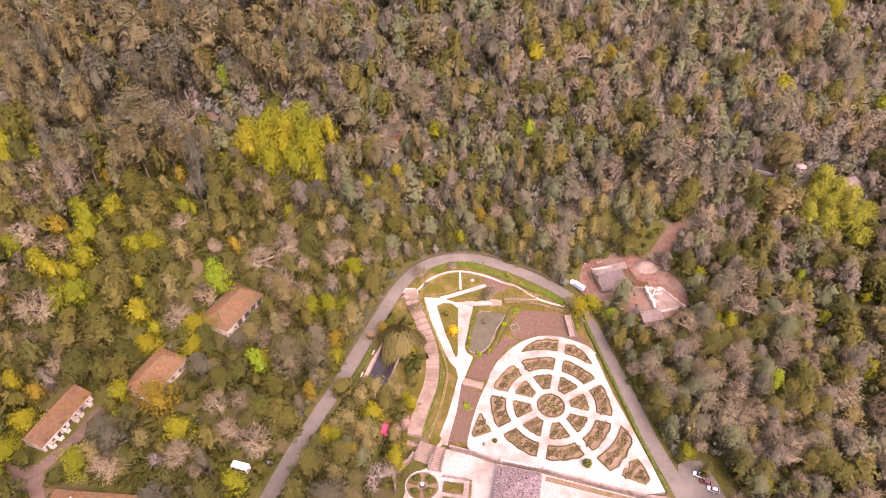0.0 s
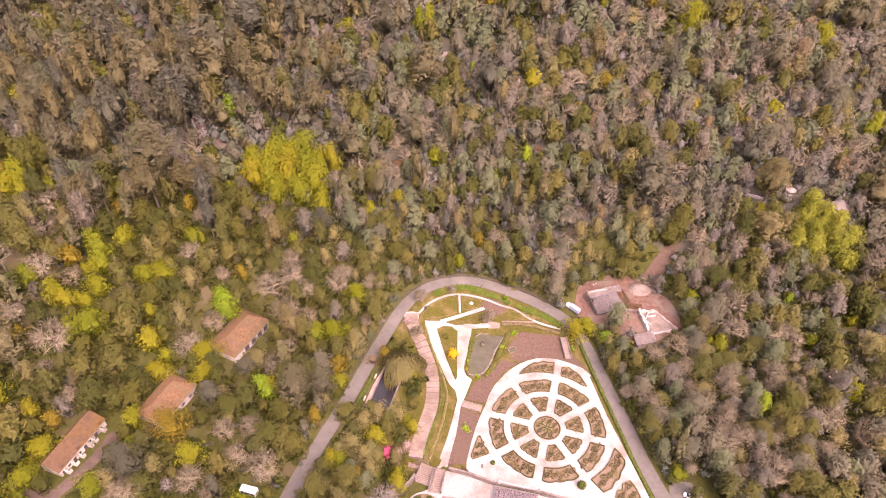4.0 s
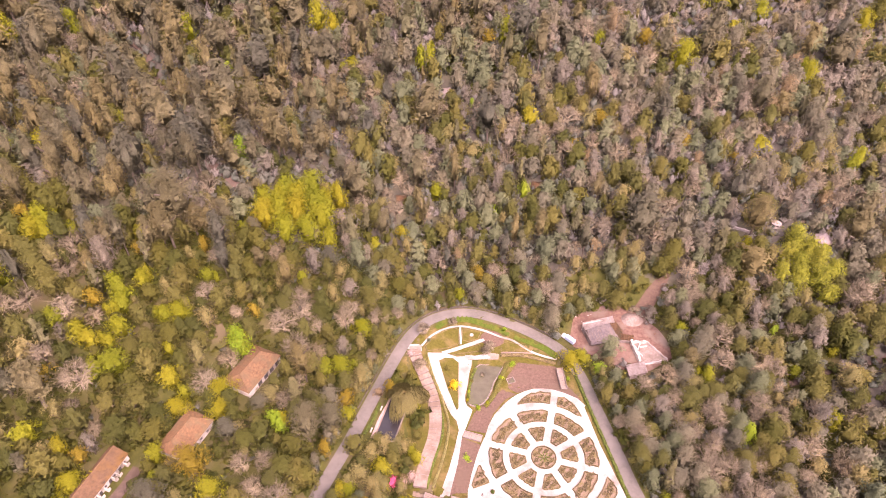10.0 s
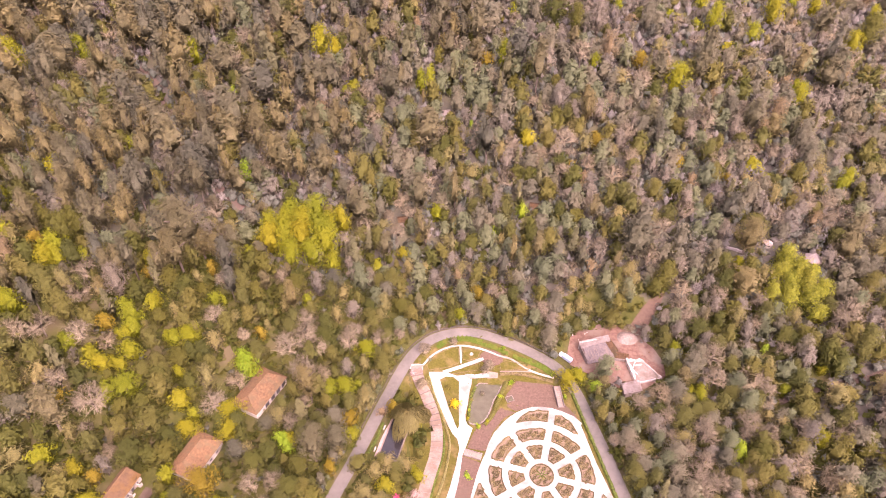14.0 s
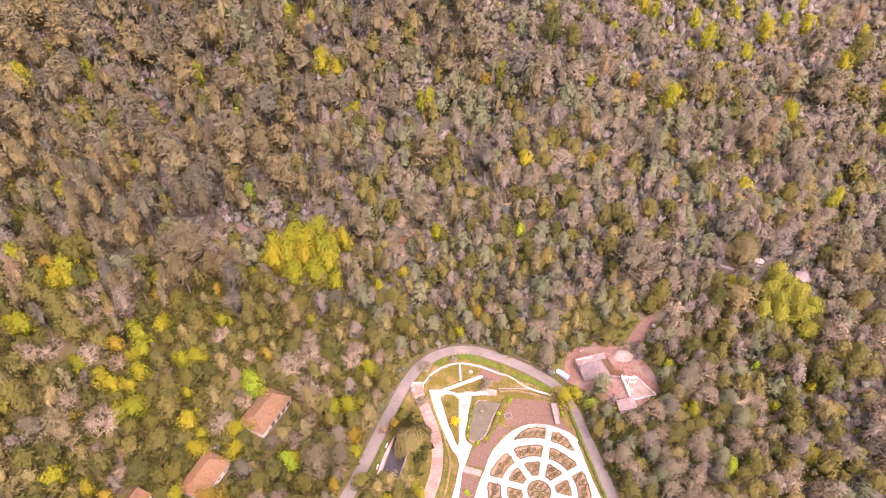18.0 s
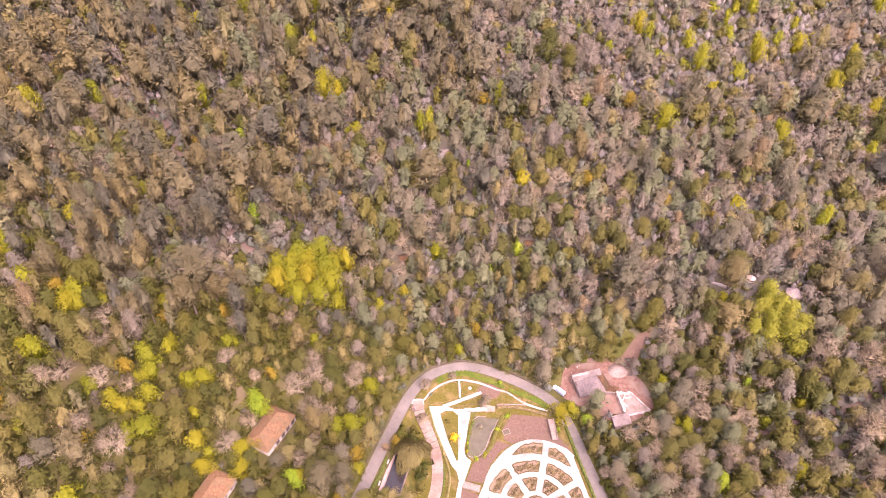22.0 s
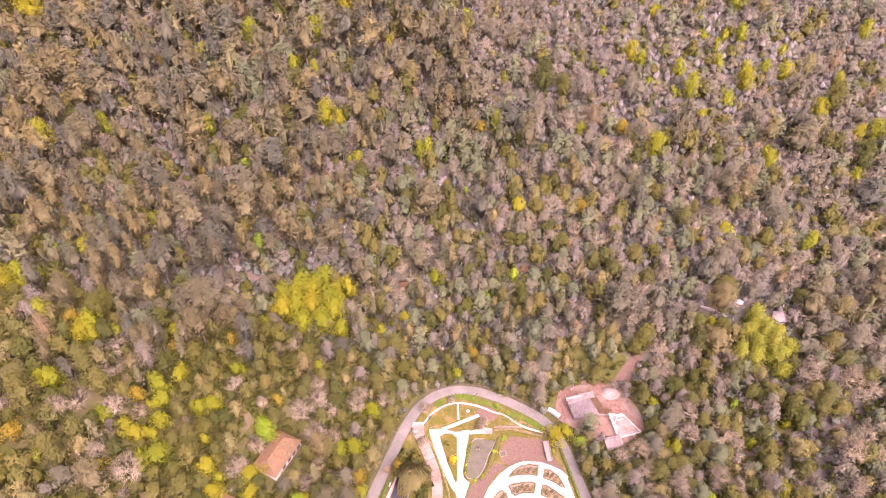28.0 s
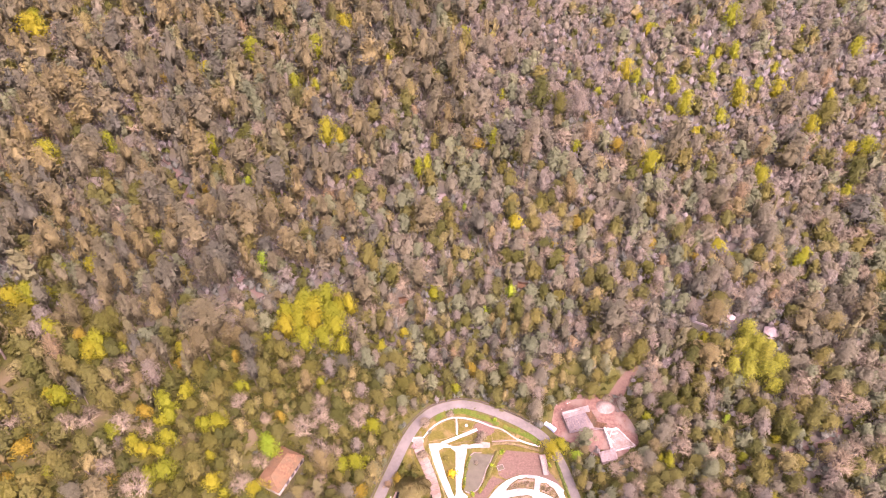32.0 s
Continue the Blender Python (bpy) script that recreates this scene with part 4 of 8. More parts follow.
RAGGED = ("yellow", "orange", "green", "pale", "tan", "rust")
TWIGGY = ("russet", "tan", "rust", "blossom")


def crown(kind, seed, fine=1.0):
    """Corners and soft outward normals of the leaf clumps of a tree 1 high and 1 in half width, standing at the origin."""
    rng = np.random.default_rng(seed)
    if kind in ("bare", "dead"):
        return bare_crown(rng, fine, kind == "dead")
    clumps, leaves, size, bottom, high, (w0, w1, w2) = SHAPES[kind]
    clumps, size = int(0.68 * clumps * (1 + (fine - 1) * 0.4)), 0.85 * size / fine**0.45
    leaves = int(leaves * fine / (1 + (fine - 1) * 0.4))
    out, soft = [], []
    drift = rng.normal(0, 0.12, 2)
    lobes = rng.uniform(0, 6.28, 2)
    squash = ASPECT[kind]
    heart = np.array([0, 0, bottom + high * 0.4])
    true = np.array([squash, squash, 1])
    for k in range(clumps):
        u = ((k + rng.uniform(0.1, 0.9)) / clumps) ** 0.75
        w = np.interp(u, (0, 0.45, 1), (w0, w1, w2)) * rng.uniform(0.72, 1.08)
        cr = rng.uniform(0.17, 0.32) * (0.6 if kind == "cypress" else 1.15 if kind in RAGGED else 1)
        a = k * 2.4 + rng.uniform(-0.5, 0.5)
        loose = 1.7 if kind in RAGGED else 1
        w *= 1 + 0.2 * loose * math.sin(2 * a + lobes[0]) + 0.12 * loose * math.sin(3 * a + lobes[1])
        rad = max(w - cr, 0) * math.sqrt(rng.uniform(0.55, 1.0))
        c = np.array([rad * math.cos(a) + drift[0] * u, rad * math.sin(a) + drift[1] * u, bottom + high * min(u, 0.93)])
        d = rng.normal(size=(leaves, 3))
        d[:, 2] = np.abs(d[:, 2]) * 0.9 - 0.25
        d[:, :2] += 0.5 * c[:2]
        d /= np.linalg.norm(d, axis=1)[:, None]
        flat = squash * (0.9 if kind == "pine" else 1.5)
        pos = c + d * cr * np.array([1, 1, flat]) * rng.uniform(0.7, 1.15, (leaves, 1))
        lean = d + rng.normal(0, 0.5, (leaves, 3))
        q = leaves_at(np.zeros((leaves, 3)), lean, np.full(leaves, size), rng, 0.5 if kind in TWIGGY else 0.8) * np.array([1, 1, squash * 1.25]) + pos[:, None]
        n = (q - c) * true / (cr * squash) * 0.28 + (q - heart) * true / squash * 0.7
        n /= np.linalg.norm(n, axis=2)[:, :, None] + 1e-9
        n = n + (0.1 if fine < 0.82 else 0.24) * lean[:, None] / np.linalg.norm(lean, axis=1)[:, None, None] + np.array([0, 0, 0.3])
        face = np.cross(q[:, 1] - q[:, 0], q[:, 2] - q[:, 0])
        back = (face * n.mean(1)).sum(1) < 0
        q[back] = q[back][:, ::-1]
        n[back] = n[back][:, ::-1]
        out.append(q)
        soft.append(n)
    full = (0.3 if kind in TWIGGY else 0.38 if kind in RAGGED or kind == "pine" else 0.43) * (0.8 if fine > 2 else 1)
    seg = 8 if fine < 1 else 11
    rows = np.linspace(0.04, 0.97, 5 if fine < 1 else 8)
    turn = np.linspace(0, 2 * np.pi, seg, endpoint=False)
    g = np.zeros((len(rows) + 1, seg, 3))
    for i, u in enumerate(rows):
        w = np.interp(u, (0, 0.45, 1), (w0, w1, w2)) * full * (0.55 if i in (0, len(rows) - 1) else 1) * rng.uniform(0.6, 1.3, seg)
        w *= 1 + 0.2 * loose * np.sin(2 * turn + lobes[0]) + 0.12 * loose * np.sin(3 * turn + lobes[1])
        g[i] = np.stack([w * np.cos(turn) + drift[0] * u, w * np.sin(turn) + drift[1] * u, bottom + high * (u - 0.06) + rng.normal(0, 0.035, seg) * high], 1)
    g[-1] = g[-2].mean(0) + np.array([0, 0, 0.03])
    way = (g - heart) * true / squash
    way = way / np.linalg.norm(way, axis=2)[:, :, None] + rng.normal(0, 0.5, g.shape) + np.array([0, 0, 0.1])
    for grid, bag in ((g, out), (way, soft)):
        bag.append(np.concatenate([as_triangles(np.stack([grid[i], np.roll(grid[i], -1, 0), np.roll(grid[i + 1], -1, 0), grid[i + 1]], 1)) for i in range(len(rows))]))
    count = int((0.85 if kind == "pine" else 0.5) * clumps * leaves)
    i, j = rng.integers(0, len(rows) - 1, count), rng.integers(0, seg, count)
    a, b = rng.uniform(0, 1, (2, count, 1))
    lo, hi = g[i, j] * (1 - a) + g[i, (j + 1) % seg] * a, g[i + 1, j] * (1 - a) + g[i + 1, (j + 1) % seg] * a
    pos = lo * (1 - b) + hi * b
    d = (pos - heart) * true / squash
    d /= np.linalg.norm(d, axis=1)[:, None]
    pos = pos + d * np.array([1, 1, squash]) * rng.uniform(0.0, 0.5, (count, 1))
    lean = d + rng.normal(0, 0.55, (count, 3))
    q = leaves_at(np.zeros((count, 3)), lean, np.full(count, size), rng, 0.5 if kind in TWIGGY else 0.8) * np.array([1, 1, squash * 1.25]) + pos[:, None]
    n = np.repeat((d + (0.2 if fine < 0.82 else 0.5) * lean / np.linalg.norm(lean, axis=1)[:, None] + np.array([0, 0, 0.5 if fine < 0.82 else 0.25]))[:, None], 3, 1)
    back = (np.cross(q[:, 1] - q[:, 0], q[:, 2] - q[:, 0]) * n[:, 0]).sum(1) < 0
    q[back] = q[back][:, ::-1]
    out.append(q)
    soft.append(n)
    soft = np.concatenate(soft)
    return np.concatenate(out), soft / (np.linalg.norm(soft, axis=2)[:, :, None] + 1e-9)


def twigs(p0, p1, w, rng):
    """Thin tapering twigs from p0 to p1."""
    s = np.cross(p1 - p0, rng.normal(size=p0.shape))
    s /= np.linalg.norm(s, axis=1)[:, None] + 1e-9
    return np.stack([p0 - s * w, p0 + s * w, p1], 1)


def bare_crown(rng, fine, dead=False):
    """Limbs that rise and fan out into a round head of fine twigs; dead: a few stout snapped limbs."""
    out = []
    n, thin = (10, 0.85) if dead else (int(11 * fine**0.4), 0.8 * fine**-0.35)
    m = 15 if dead else int(22 * fine**0.25)
    if 1 < fine < 1.5 and not dead:
        n, thin, m = 15, 1.15, 28
    dome = np.array([0.8, 0.8, 0.42])
    for k in range(n):
        a = k * 2.4 + rng.uniform(-0.4, 0.4)
        up = rng.uniform(0.05, 1.0)
        d = np.array([math.cos(a) * math.sqrt(1 - up * up), math.sin(a) * math.sqrt(1 - up * up), up])
        base = np.array([0, 0, rng.uniform(0.22, 0.5)])
        tip = np.array([0, 0, 0.5]) + d * dome * rng.uniform(0.75, 0.95)
        mid = base * 0.5 + tip * 0.5 + np.array([0, 0, 0.05 * (1 - up)])
        out += [as_triangles(strips(base[None], mid[None], 0.06 * thin, 0.042 * thin, rng)), as_triangles(strips(mid[None], tip[None], 0.042 * thin, 0.016 * thin, rng))]
        start = mid + (tip - mid) * rng.uniform(0.0, 1.0, (m, 1))
        d2 = d + rng.normal(0, 0.42, (m, 3))
        end = np.array([0, 0, 0.5]) + d2 / np.linalg.norm(d2, axis=1)[:, None] * dome * rng.uniform(0.8, 1.2, (m, 1))
        end[:, 2] += 0.04
        out.append(twigs(start, end, 0.016 * thin, rng))
        for _ in range(2):
            s2 = start + (end - start) * rng.uniform(0.3, 0.95, (m, 1))
            e2 = s2 + (end - start) * 0.35 + rng.normal(0, 0.13, (m, 3)) * np.array([1, 1, 0.4])
            out.append(twigs(s2, e2, 0.013 * thin, rng))
    q = np.concatenate(out)
    soft = (q - np.array([0, 0, 0.35])) * np.array([0.4, 0.4, 1])
    soft /= np.linalg.norm(soft, axis=2)[:, :, None] + 1e-9
    back = (np.cross(q[:, 1] - q[:, 0], q[:, 2] - q[:, 0]) * soft.mean(1)).sum(1) < 0
    q[back] = q[back][:, ::-1]
    soft[back] = soft[back][:, ::-1]
    return q, soft


def trunk(kind, seed, limbs=4):
    rng = np.random.default_rng(seed + 900)
    top = {"pine": 0.75, "cypress": 0.5, "bare": 0.62, "dead": 0.92}.get(kind, 0.5)
    r = {"pine": 0.07, "cypress": 0.12, "bare": 0.05, "dead": 0.06}.get(kind, 0.07)
    b = np.array([rng.normal(0, 0.06), rng.normal(0, 0.06), top * 0.55])
    t = np.array([rng.normal(0, 0.1), rng.normal(0, 0.1), top])
    out = [tube((0, 0, -0.06), b, r, r * 0.75), tube(b, t, r * 0.75, r * 0.4)]
    for k in range(limbs):
        a = k * 1.6 + rng.uniform(-0.4, 0.4)
        p = b + (t - b) * rng.uniform(0.2, 0.9)
        out.append(tube(p, p + np.array([math.cos(a) * 0.5, math.sin(a) * 0.5, 0.14]), r * 0.4, r * 0.15, 4))
    return np.concatenate(out)


def quad_mesh(name, corners, material, tints=None, soft=None):
    """One mesh from (n, 3 or 4, 3) corners; tints: a tone for each face; soft: rounded normals for the corners."""
    n, k = corners.shape[:2]
    me = bpy.data.meshes.new(name)
    me.vertices.add(k * n)
    me.vertices.foreach_set("co", np.ascontiguousarray(corners, np.float32).ravel())
    me.loops.add(k * n)
    me.loops.foreach_set("vertex_index", np.arange(k * n, dtype=np.int32))
    me.polygons.add(n)
    me.polygons.foreach_set("loop_start", np.arange(0, k * n, k, dtype=np.int32))
    if tints is not None:
        at = me.attributes.new("tint", "FLOAT", "FACE")
        at.data.foreach_set("value", np.asarray(tints, np.float32))
    if soft is not None:
        at = me.attributes.new("custom_normal", "FLOAT_VECTOR", "POINT")
        at.data.foreach_set("vector", np.ascontiguousarray(soft / (np.linalg.norm(soft, axis=2)[:, :, None] + 1e-9), np.float32).ravel())
    me.materials.append(material)
    me.update(calc_edges=True)
    return me


def near_crown(kind, seed, fine):
    q, soft = crown(kind, seed, fine)
    return quad_mesh("crown", q, LEAF[kind], None, soft * np.array([ASPECT[kind], ASPECT[kind], 1]))


VARIANTS = 6
KINDS = ("pine", "dark", "olive", "grey", "yellow", "orange", "cypress", "bare", "lush", "russet", "tan", "rust")
CROWNS = {k: [crown(k, 10 * i + 3, 0.85) for i in range(VARIANTS)] for k in KINDS}
MIDDLE_CROWNS = {k: [crown(k, 10 * i + 5, 0.8) for i in range(VARIANTS)] for k in KINDS}
FAR_CROWNS = {k: [crown(k, 10 * i + 7, 0.5) for i in range(VARIANTS)] for k in KINDS}
TRUNKS = {k: [as_triangles(trunk(k, i, 0)) for i in range(VARIANTS)] for k in KINDS}
SMALL_CROWN = {k: [near_crown(k, 50 + 7 * i, 1.1) for i in range(VARIANTS)] for k in LEAF}
NEAR_CROWN = {k: [near_crown(k, 150 + 7 * i, 1.7) for i in range(VARIANTS)] for k in LEAF}
BIG_CROWN = {k: [near_crown(k, 250 + 7 * i, 3.6) for i in range(3)] for k in LEAF}
NEAR_TRUNK = {k: [quad_mesh("trunk", trunk(k, 20 + i), LEAF["dead"] if k == "dead" else M_BARK) for i in range(VARIANTS)] for k in LEAF}
TREE_NAME = {"laurel": "evergreen_shrub", "russet": "budding_tree", "tan": "tawny_tree", "rust": "rusty_tree", "dead": "dead_tree", "gold": "golden_bush", "lush": "leafy_tree", "pine": "pine_tree", "dark": "evergreen_tree", "olive": "broadleaf_tree", "yellow": "spring_tree", "orange": "golden_tree", "cypress": "cypress_tree", "bare": "bare_tree",
             "scrub": "shrub", "brush": "brown_shrub", "grey": "greyish_tree", "green": "green_tree", "pale": "pale_green_tree", "pink": "flowering_bush", "blossom": "blossoming_tree"}
TREE_LABEL = {"laurel": "dark bluish green evergreen shrub", "russet": "tree with a haze of reddish grey budding twigs", "tan": "tree in tawny yellow-brown young leaf", "rust": "tree with rust brown foliage", "dead": "dead tree with bleached bare limbs", "gold": "bright golden bush", "lush": "leafy green tree with a dense rounded crown", "pine": "tall pine with a rounded olive green crown", "dark": "dense dark green evergreen tree in the wood", "olive": "olive brown broadleaf tree with clumped foliage",
              "yellow": "tree in fresh bright yellow-green spring leaf", "orange": "tree with golden yellow foliage", "cypress": "slender dark pointed cypress in the wood",
              "bare": "leafless tree with pale pinkish grey twigs", "brush": "low brown shrub of the undergrowth", "grey": "greyish olive broadleaf tree in the wood", "scrub": "low green shrub of the undergrowth", "green": "tree in fresh bright green leaf", "pale": "large tree in pale yellow-green leaf", "pink": "round bush covered in bright pink flowers", "blossom": "small tree in pale pink blossom"}
tree_rng = np.random.default_rng(11)


def plant(kind, x, y, high, wide, label="", z=None):
    """A single tree: a thing with its trunk and crown. wide: the crown's half width."""
    i = int(tree_rng.integers(VARIANTS))
    base = thing(TREE_NAME[kind], x, y, gz(x, y) if z is None else z, tree_rng.uniform(0, 360), label or TREE_LABEL[kind], "bush" if high < 4 else "tree", "trees of the wood" if not label else "")
    base.scale = (wide, wide, high)
    for name, me in (("trunk", NEAR_TRUNK[kind][i]), ("crown", BIG_CROWN[kind][i % 3] if wide > 7 and kind != "bare" else NEAR_CROWN[kind][i] if wide > 4 else SMALL_CROWN[kind][i])):
        ob = new(name, me)
        ob.parent = base
    return base


# mixes of kinds, region by region, with haze-pale shares far and east: pine, dark, olive, grey, yellow, orange,
# cypress, bare, lush, russet, tan, rust
def mix_at(x, y, r):
    if -48 < x < -8 and 100 < y < 205:
        m = (0, 0, 0.4, 0, 0.2, 0.04, 0, 0, 0.12, 0, 0.24, 0)
    elif -75 < x < -15 and 135 < y < 238:
        m = (0.02, 0.08, 0.3, 0.1, 0.04, 0.02, 0.02, 0.14, 0.1, 0.06, 0.14, 0)
    # far slopes: paler grey and russet shares, partly standing in for distance haze
    elif y > 400:
        m = (0.3, 0.1, 0.06, 0.16, 0.02, 0.005, 0.05, 0.07, 0.08, 0.1, 0.05, 0.01) if x < 20 else (0.02, 0.1, 0.07, 0.26, 0.025, 0.005, 0.0, 0.08, 0.02, 0.36, 0.05, 0.01)
    elif x < -55 and y > 235:
        m = (0.48, 0.1, 0.1, 0.04, 0.01, 0.01, 0.06, 0.05, 0.09, 0.06, 0.05, 0.01)
    elif x < -55:
        m = (0.08, 0.02, 0.24, 0.0, 0.1, 0.03, 0.02, 0.05, 0.42, 0.01, 0.09, 0.01)
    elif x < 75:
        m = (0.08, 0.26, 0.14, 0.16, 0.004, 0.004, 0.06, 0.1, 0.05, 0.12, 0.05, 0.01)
    # eastern slopes: more pale grey and bare trees, partly putting haze into the colour
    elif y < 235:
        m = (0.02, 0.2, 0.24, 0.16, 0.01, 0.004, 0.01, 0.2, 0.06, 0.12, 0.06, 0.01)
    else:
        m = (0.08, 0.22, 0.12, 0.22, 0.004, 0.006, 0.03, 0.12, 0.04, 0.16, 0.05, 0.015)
    wild = [1.2 * noise.noise((x * 0.022, y * 0.022, 7.3 * k)) * (0.3 if k in (4, 5) else 1) for k in range(12)]
    m = np.array(m) * np.exp(wild)
    return KINDS[min(11, int(np.searchsorted(np.cumsum(m) / m.sum(), r)))]


GARDEN = ((-13, 126), (-13, 152), (-9, 190), (-21, 203), (-14, 214), (-3, 222), (12, 226), (30, 222), (60, 206), (68, 190), (84, 116), (84, 90), (-18, 90), (-18, 112))
CLEARING = ((57, 212), (57, 222), (68, 232), (84, 236), (99, 234), (107, 226), (116, 216), (114, 203), (104, 194), (90, 200), (74, 206))


def inside(poly, x, y):
    hit = np.zeros(np.shape(x), bool)
    for (x0, y0), (x1, y1) in zip(poly, poly[1:] + poly[:1]):
        hit ^= ((y0 > y) != (y1 > y)) & (x < (x1 - x0) * (y - y0) / (y1 - y0 + 1e-12) + x0)
    return hit


HOUSE_PLOTS = ((-87.8, 174.5, 15, 9.5, 65), (-108.5, 142.5, 13.5, 9, 66), (-136, 124, 16, 8.5, 70), (-113, 92, 16, 9, -3))
forest_rng = np.random.default_rng(5)
spots = []
row = 0
yy = 62.0
while yy < 610:
    gap = 6.4 if yy < 330 else 7.0
    k = np.arange(-np.interp(yy, (60, 93, 150, 277, 520, 610), (155, 165, 235, 280, 375, 405)), np.interp(yy, (60, 112, 168, 330, 547, 610), (180, 190, 265, 335, 405, 425)), gap)
    spots.append(np.stack([k + (row % 2) * gap / 2 + forest_rng.uniform(-2.2, 2.2, len(k)), yy + forest_rng.uniform(-2.2, 2.2, len(k))], 1))
    yy += gap * 0.88
    row += 1
spots = np.concatenate(spots)
sx, sy = spots.T
free = ~inside(GARDEN, sx, sy) & ~inside(CLEARING, sx, sy)
free &= (near_line(ROAD_LINE, sx, sy)[0] > 4.7) & (near_line(LANE_LINE, sx, sy)[0] > 4) & (near_line(LANE_S_LINE, sx, sy)[0] > 4)
for cx, cy, hl, hw, turn in HOUSE_PLOTS:
    c, s = math.cos(radians(turn)), math.sin(radians(turn))
    free &= (np.abs((sx - cx) * c + (sy - cy) * s) > hl) | (np.abs(-(sx - cx) * s + (sy - cy) * c) > hw)
for cx, cy, r in ((-30.5, 155, 8), (98, 117, 9), (211.5, 271, 7), (184, 279, 5), (163, 276, 7), (-72, 112, 5)):
    free &= np.hypot(sx - cx, sy - cy) > r
FOREST_TRACK = ((-204.6, 377.5), (-187.7, 369.2), (-171.6, 345.4), (-157.4, 314), (-139.3, 293.6), (-116, 276), (-104, 262))
FOREST_PATH = ((168, 188.5), (177.7, 191.3), (198.1, 196), (218.9, 200.1), (234.8, 207.8), (251.4, 212.4))
for some, wide in ((FOREST_TRACK, 4.5), (FOREST_PATH, 5.0)):
    free &= near_line(spline([(x, y, 0) for x, y in some]), sx, sy)[0] > wide
STEP_WAY = spline([(-16.5, 203.2, 0), (-16, 197.5, 0), (-11.6, 189, 0), (-7.4, 178.4, 0), (-5.9, 168, 0), (-6.6, 158, 0), (-9.2, 148.5, 0), (-11.6, 139, 0), (-12.7, 131.5, 0)])
free &= near_line(STEP_WAY, sx, sy)[0] > 6.5
for cx, cy, r in ((-24, 113, 11), (-19, 133, 6), (-21, 166, 9), (-21.6, 160, 7), (98, 197, 8), (-1.9, 359.4, 6), (51.2, 296.1, 6), (-26.6, 285, 5), (-20, 136, 7), (105, 239, 6), (111, 244, 6), (118, 250, 6), (95, 197, 9), (88, 203, 6), (106, 200, 6)):
    free &= np.hypot(sx - cx, sy - cy) > r
for cx, cy, r in KEEP_CLEAR:
    free &= np.hypot(sx - cx, sy - cy) > r
spots = spots[free]
# a few large trees crowd out their neighbours
growth = np.exp(forest_rng.normal(0.06, 0.26, len(spots)))
order = np.argsort(-growth)
alive = np.ones(len(spots), bool)
for i in order:
    if alive[i] and growth[i] > 1.05:
        d = np.hypot(spots[:, 0] - spots[i, 0], spots[:, 1] - spots[i, 1])
        alive &= (d > 4.5 * (growth[i] - 0.3)) | (growth >= growth[i])
spots, growth = spots[alive], growth[alive]
spot_z = ground_z(spots[:, 0], spots[:, 1])
HEIGHT = {"lush": (10, 16), "pine": (17, 28), "dark": (10, 18), "olive": (10, 18), "grey": (10, 17), "yellow": (7, 12), "orange": (6, 11), "cypress": (14, 26), "bare": (10, 16), "russet": (10, 17), "tan": (8, 14), "rust": (8, 13)}
OPEN_PLOTS = [(x, y, 6.5) for x, y, *_ in HOUSE_PLOTS] + [(-24, 137, 3.5), (-86, 265, 8), (-72, 268, 7), (196, 262, 9), (188, 256, 7), (-31, 160, 4), (-30.5, 155, 4), (-25.5, 162, 5), (-27, 156, 4), (-24.5, 168, 4), (-72, 112, 3), (98, 117, 7), (105, 240, 4), (112, 245, 4), (98, 212, 9), (85, 218, 14), (95, 197, 5), (103, 206, 6), (-26.6, 285, 4), (211.5, 271, 6), (184, 279, 5)]

# what stands out in leaf is not overtopped by its neighbours towards the valley
LIT = [(x, y, high, r) for some in (BRIGHT_TREES, GREEN_TREES, YELLOW_TREES, FAR_YELLOW, PALE_TREES, GOLDEN_TREES) for x, y, high, r in some]
LIT += [(x, y, min(r / ASPECT[kind], 24), r) for kind, some in STANDS if kind in ("yellow", "green", "orange", "dead") for x, y, r in some]
for x, y, high, r in LIT:
    back = 1 + 0.6 * high / (225 - gz(x, y))
    OPEN_PLOTS.append((x * back, y * back, 0.75 * r))
for some in (FOREST_TRACK, FOREST_PATH):
    OPEN_PLOTS += [(p[0], p[1], 1.6) for p in spline([(x, y, 0) for x, y in some], 4.0)]
for x, y, half, _, turn in HOUSE_PLOTS:
    for u in (-0.6, 0.6):
        OPEN_PLOTS.append((x + u * half * math.cos(radians(turn)), y + u * half * math.sin(radians(turn)), 6))
OPEN_PLACES = np.array(OPEN_PLOTS)


def open_behind(x, y, z, high):
    """How much of a tree's height would stand between the sky over the valley and an open place behind it."""
    away = np.array([x, y]) / math.hypot(x, y)
    reach = high * math.hypot(x, y) / (225 - z)
    for f in (0.9, 0.7, 0.5, 0.3, 0.12):
        p = np.array([x, y]) + away * reach * f
        if np.hypot(ROAD_LINE[:, 0] - p[0], ROAD_LINE[:, 1] - p[1]).min() < 3.6 or (x < -40 and np.hypot(LANE_LINE[:, 0] - p[0], LANE_LINE[:, 1] - p[1]).min() < 2.6):
            return f
        if (np.hypot(p[0] - OPEN_PLACES[:, 0], p[1] - OPEN_PLACES[:, 1]) < OPEN_PLACES[:, 2]).any():
            return f
    return 1.0

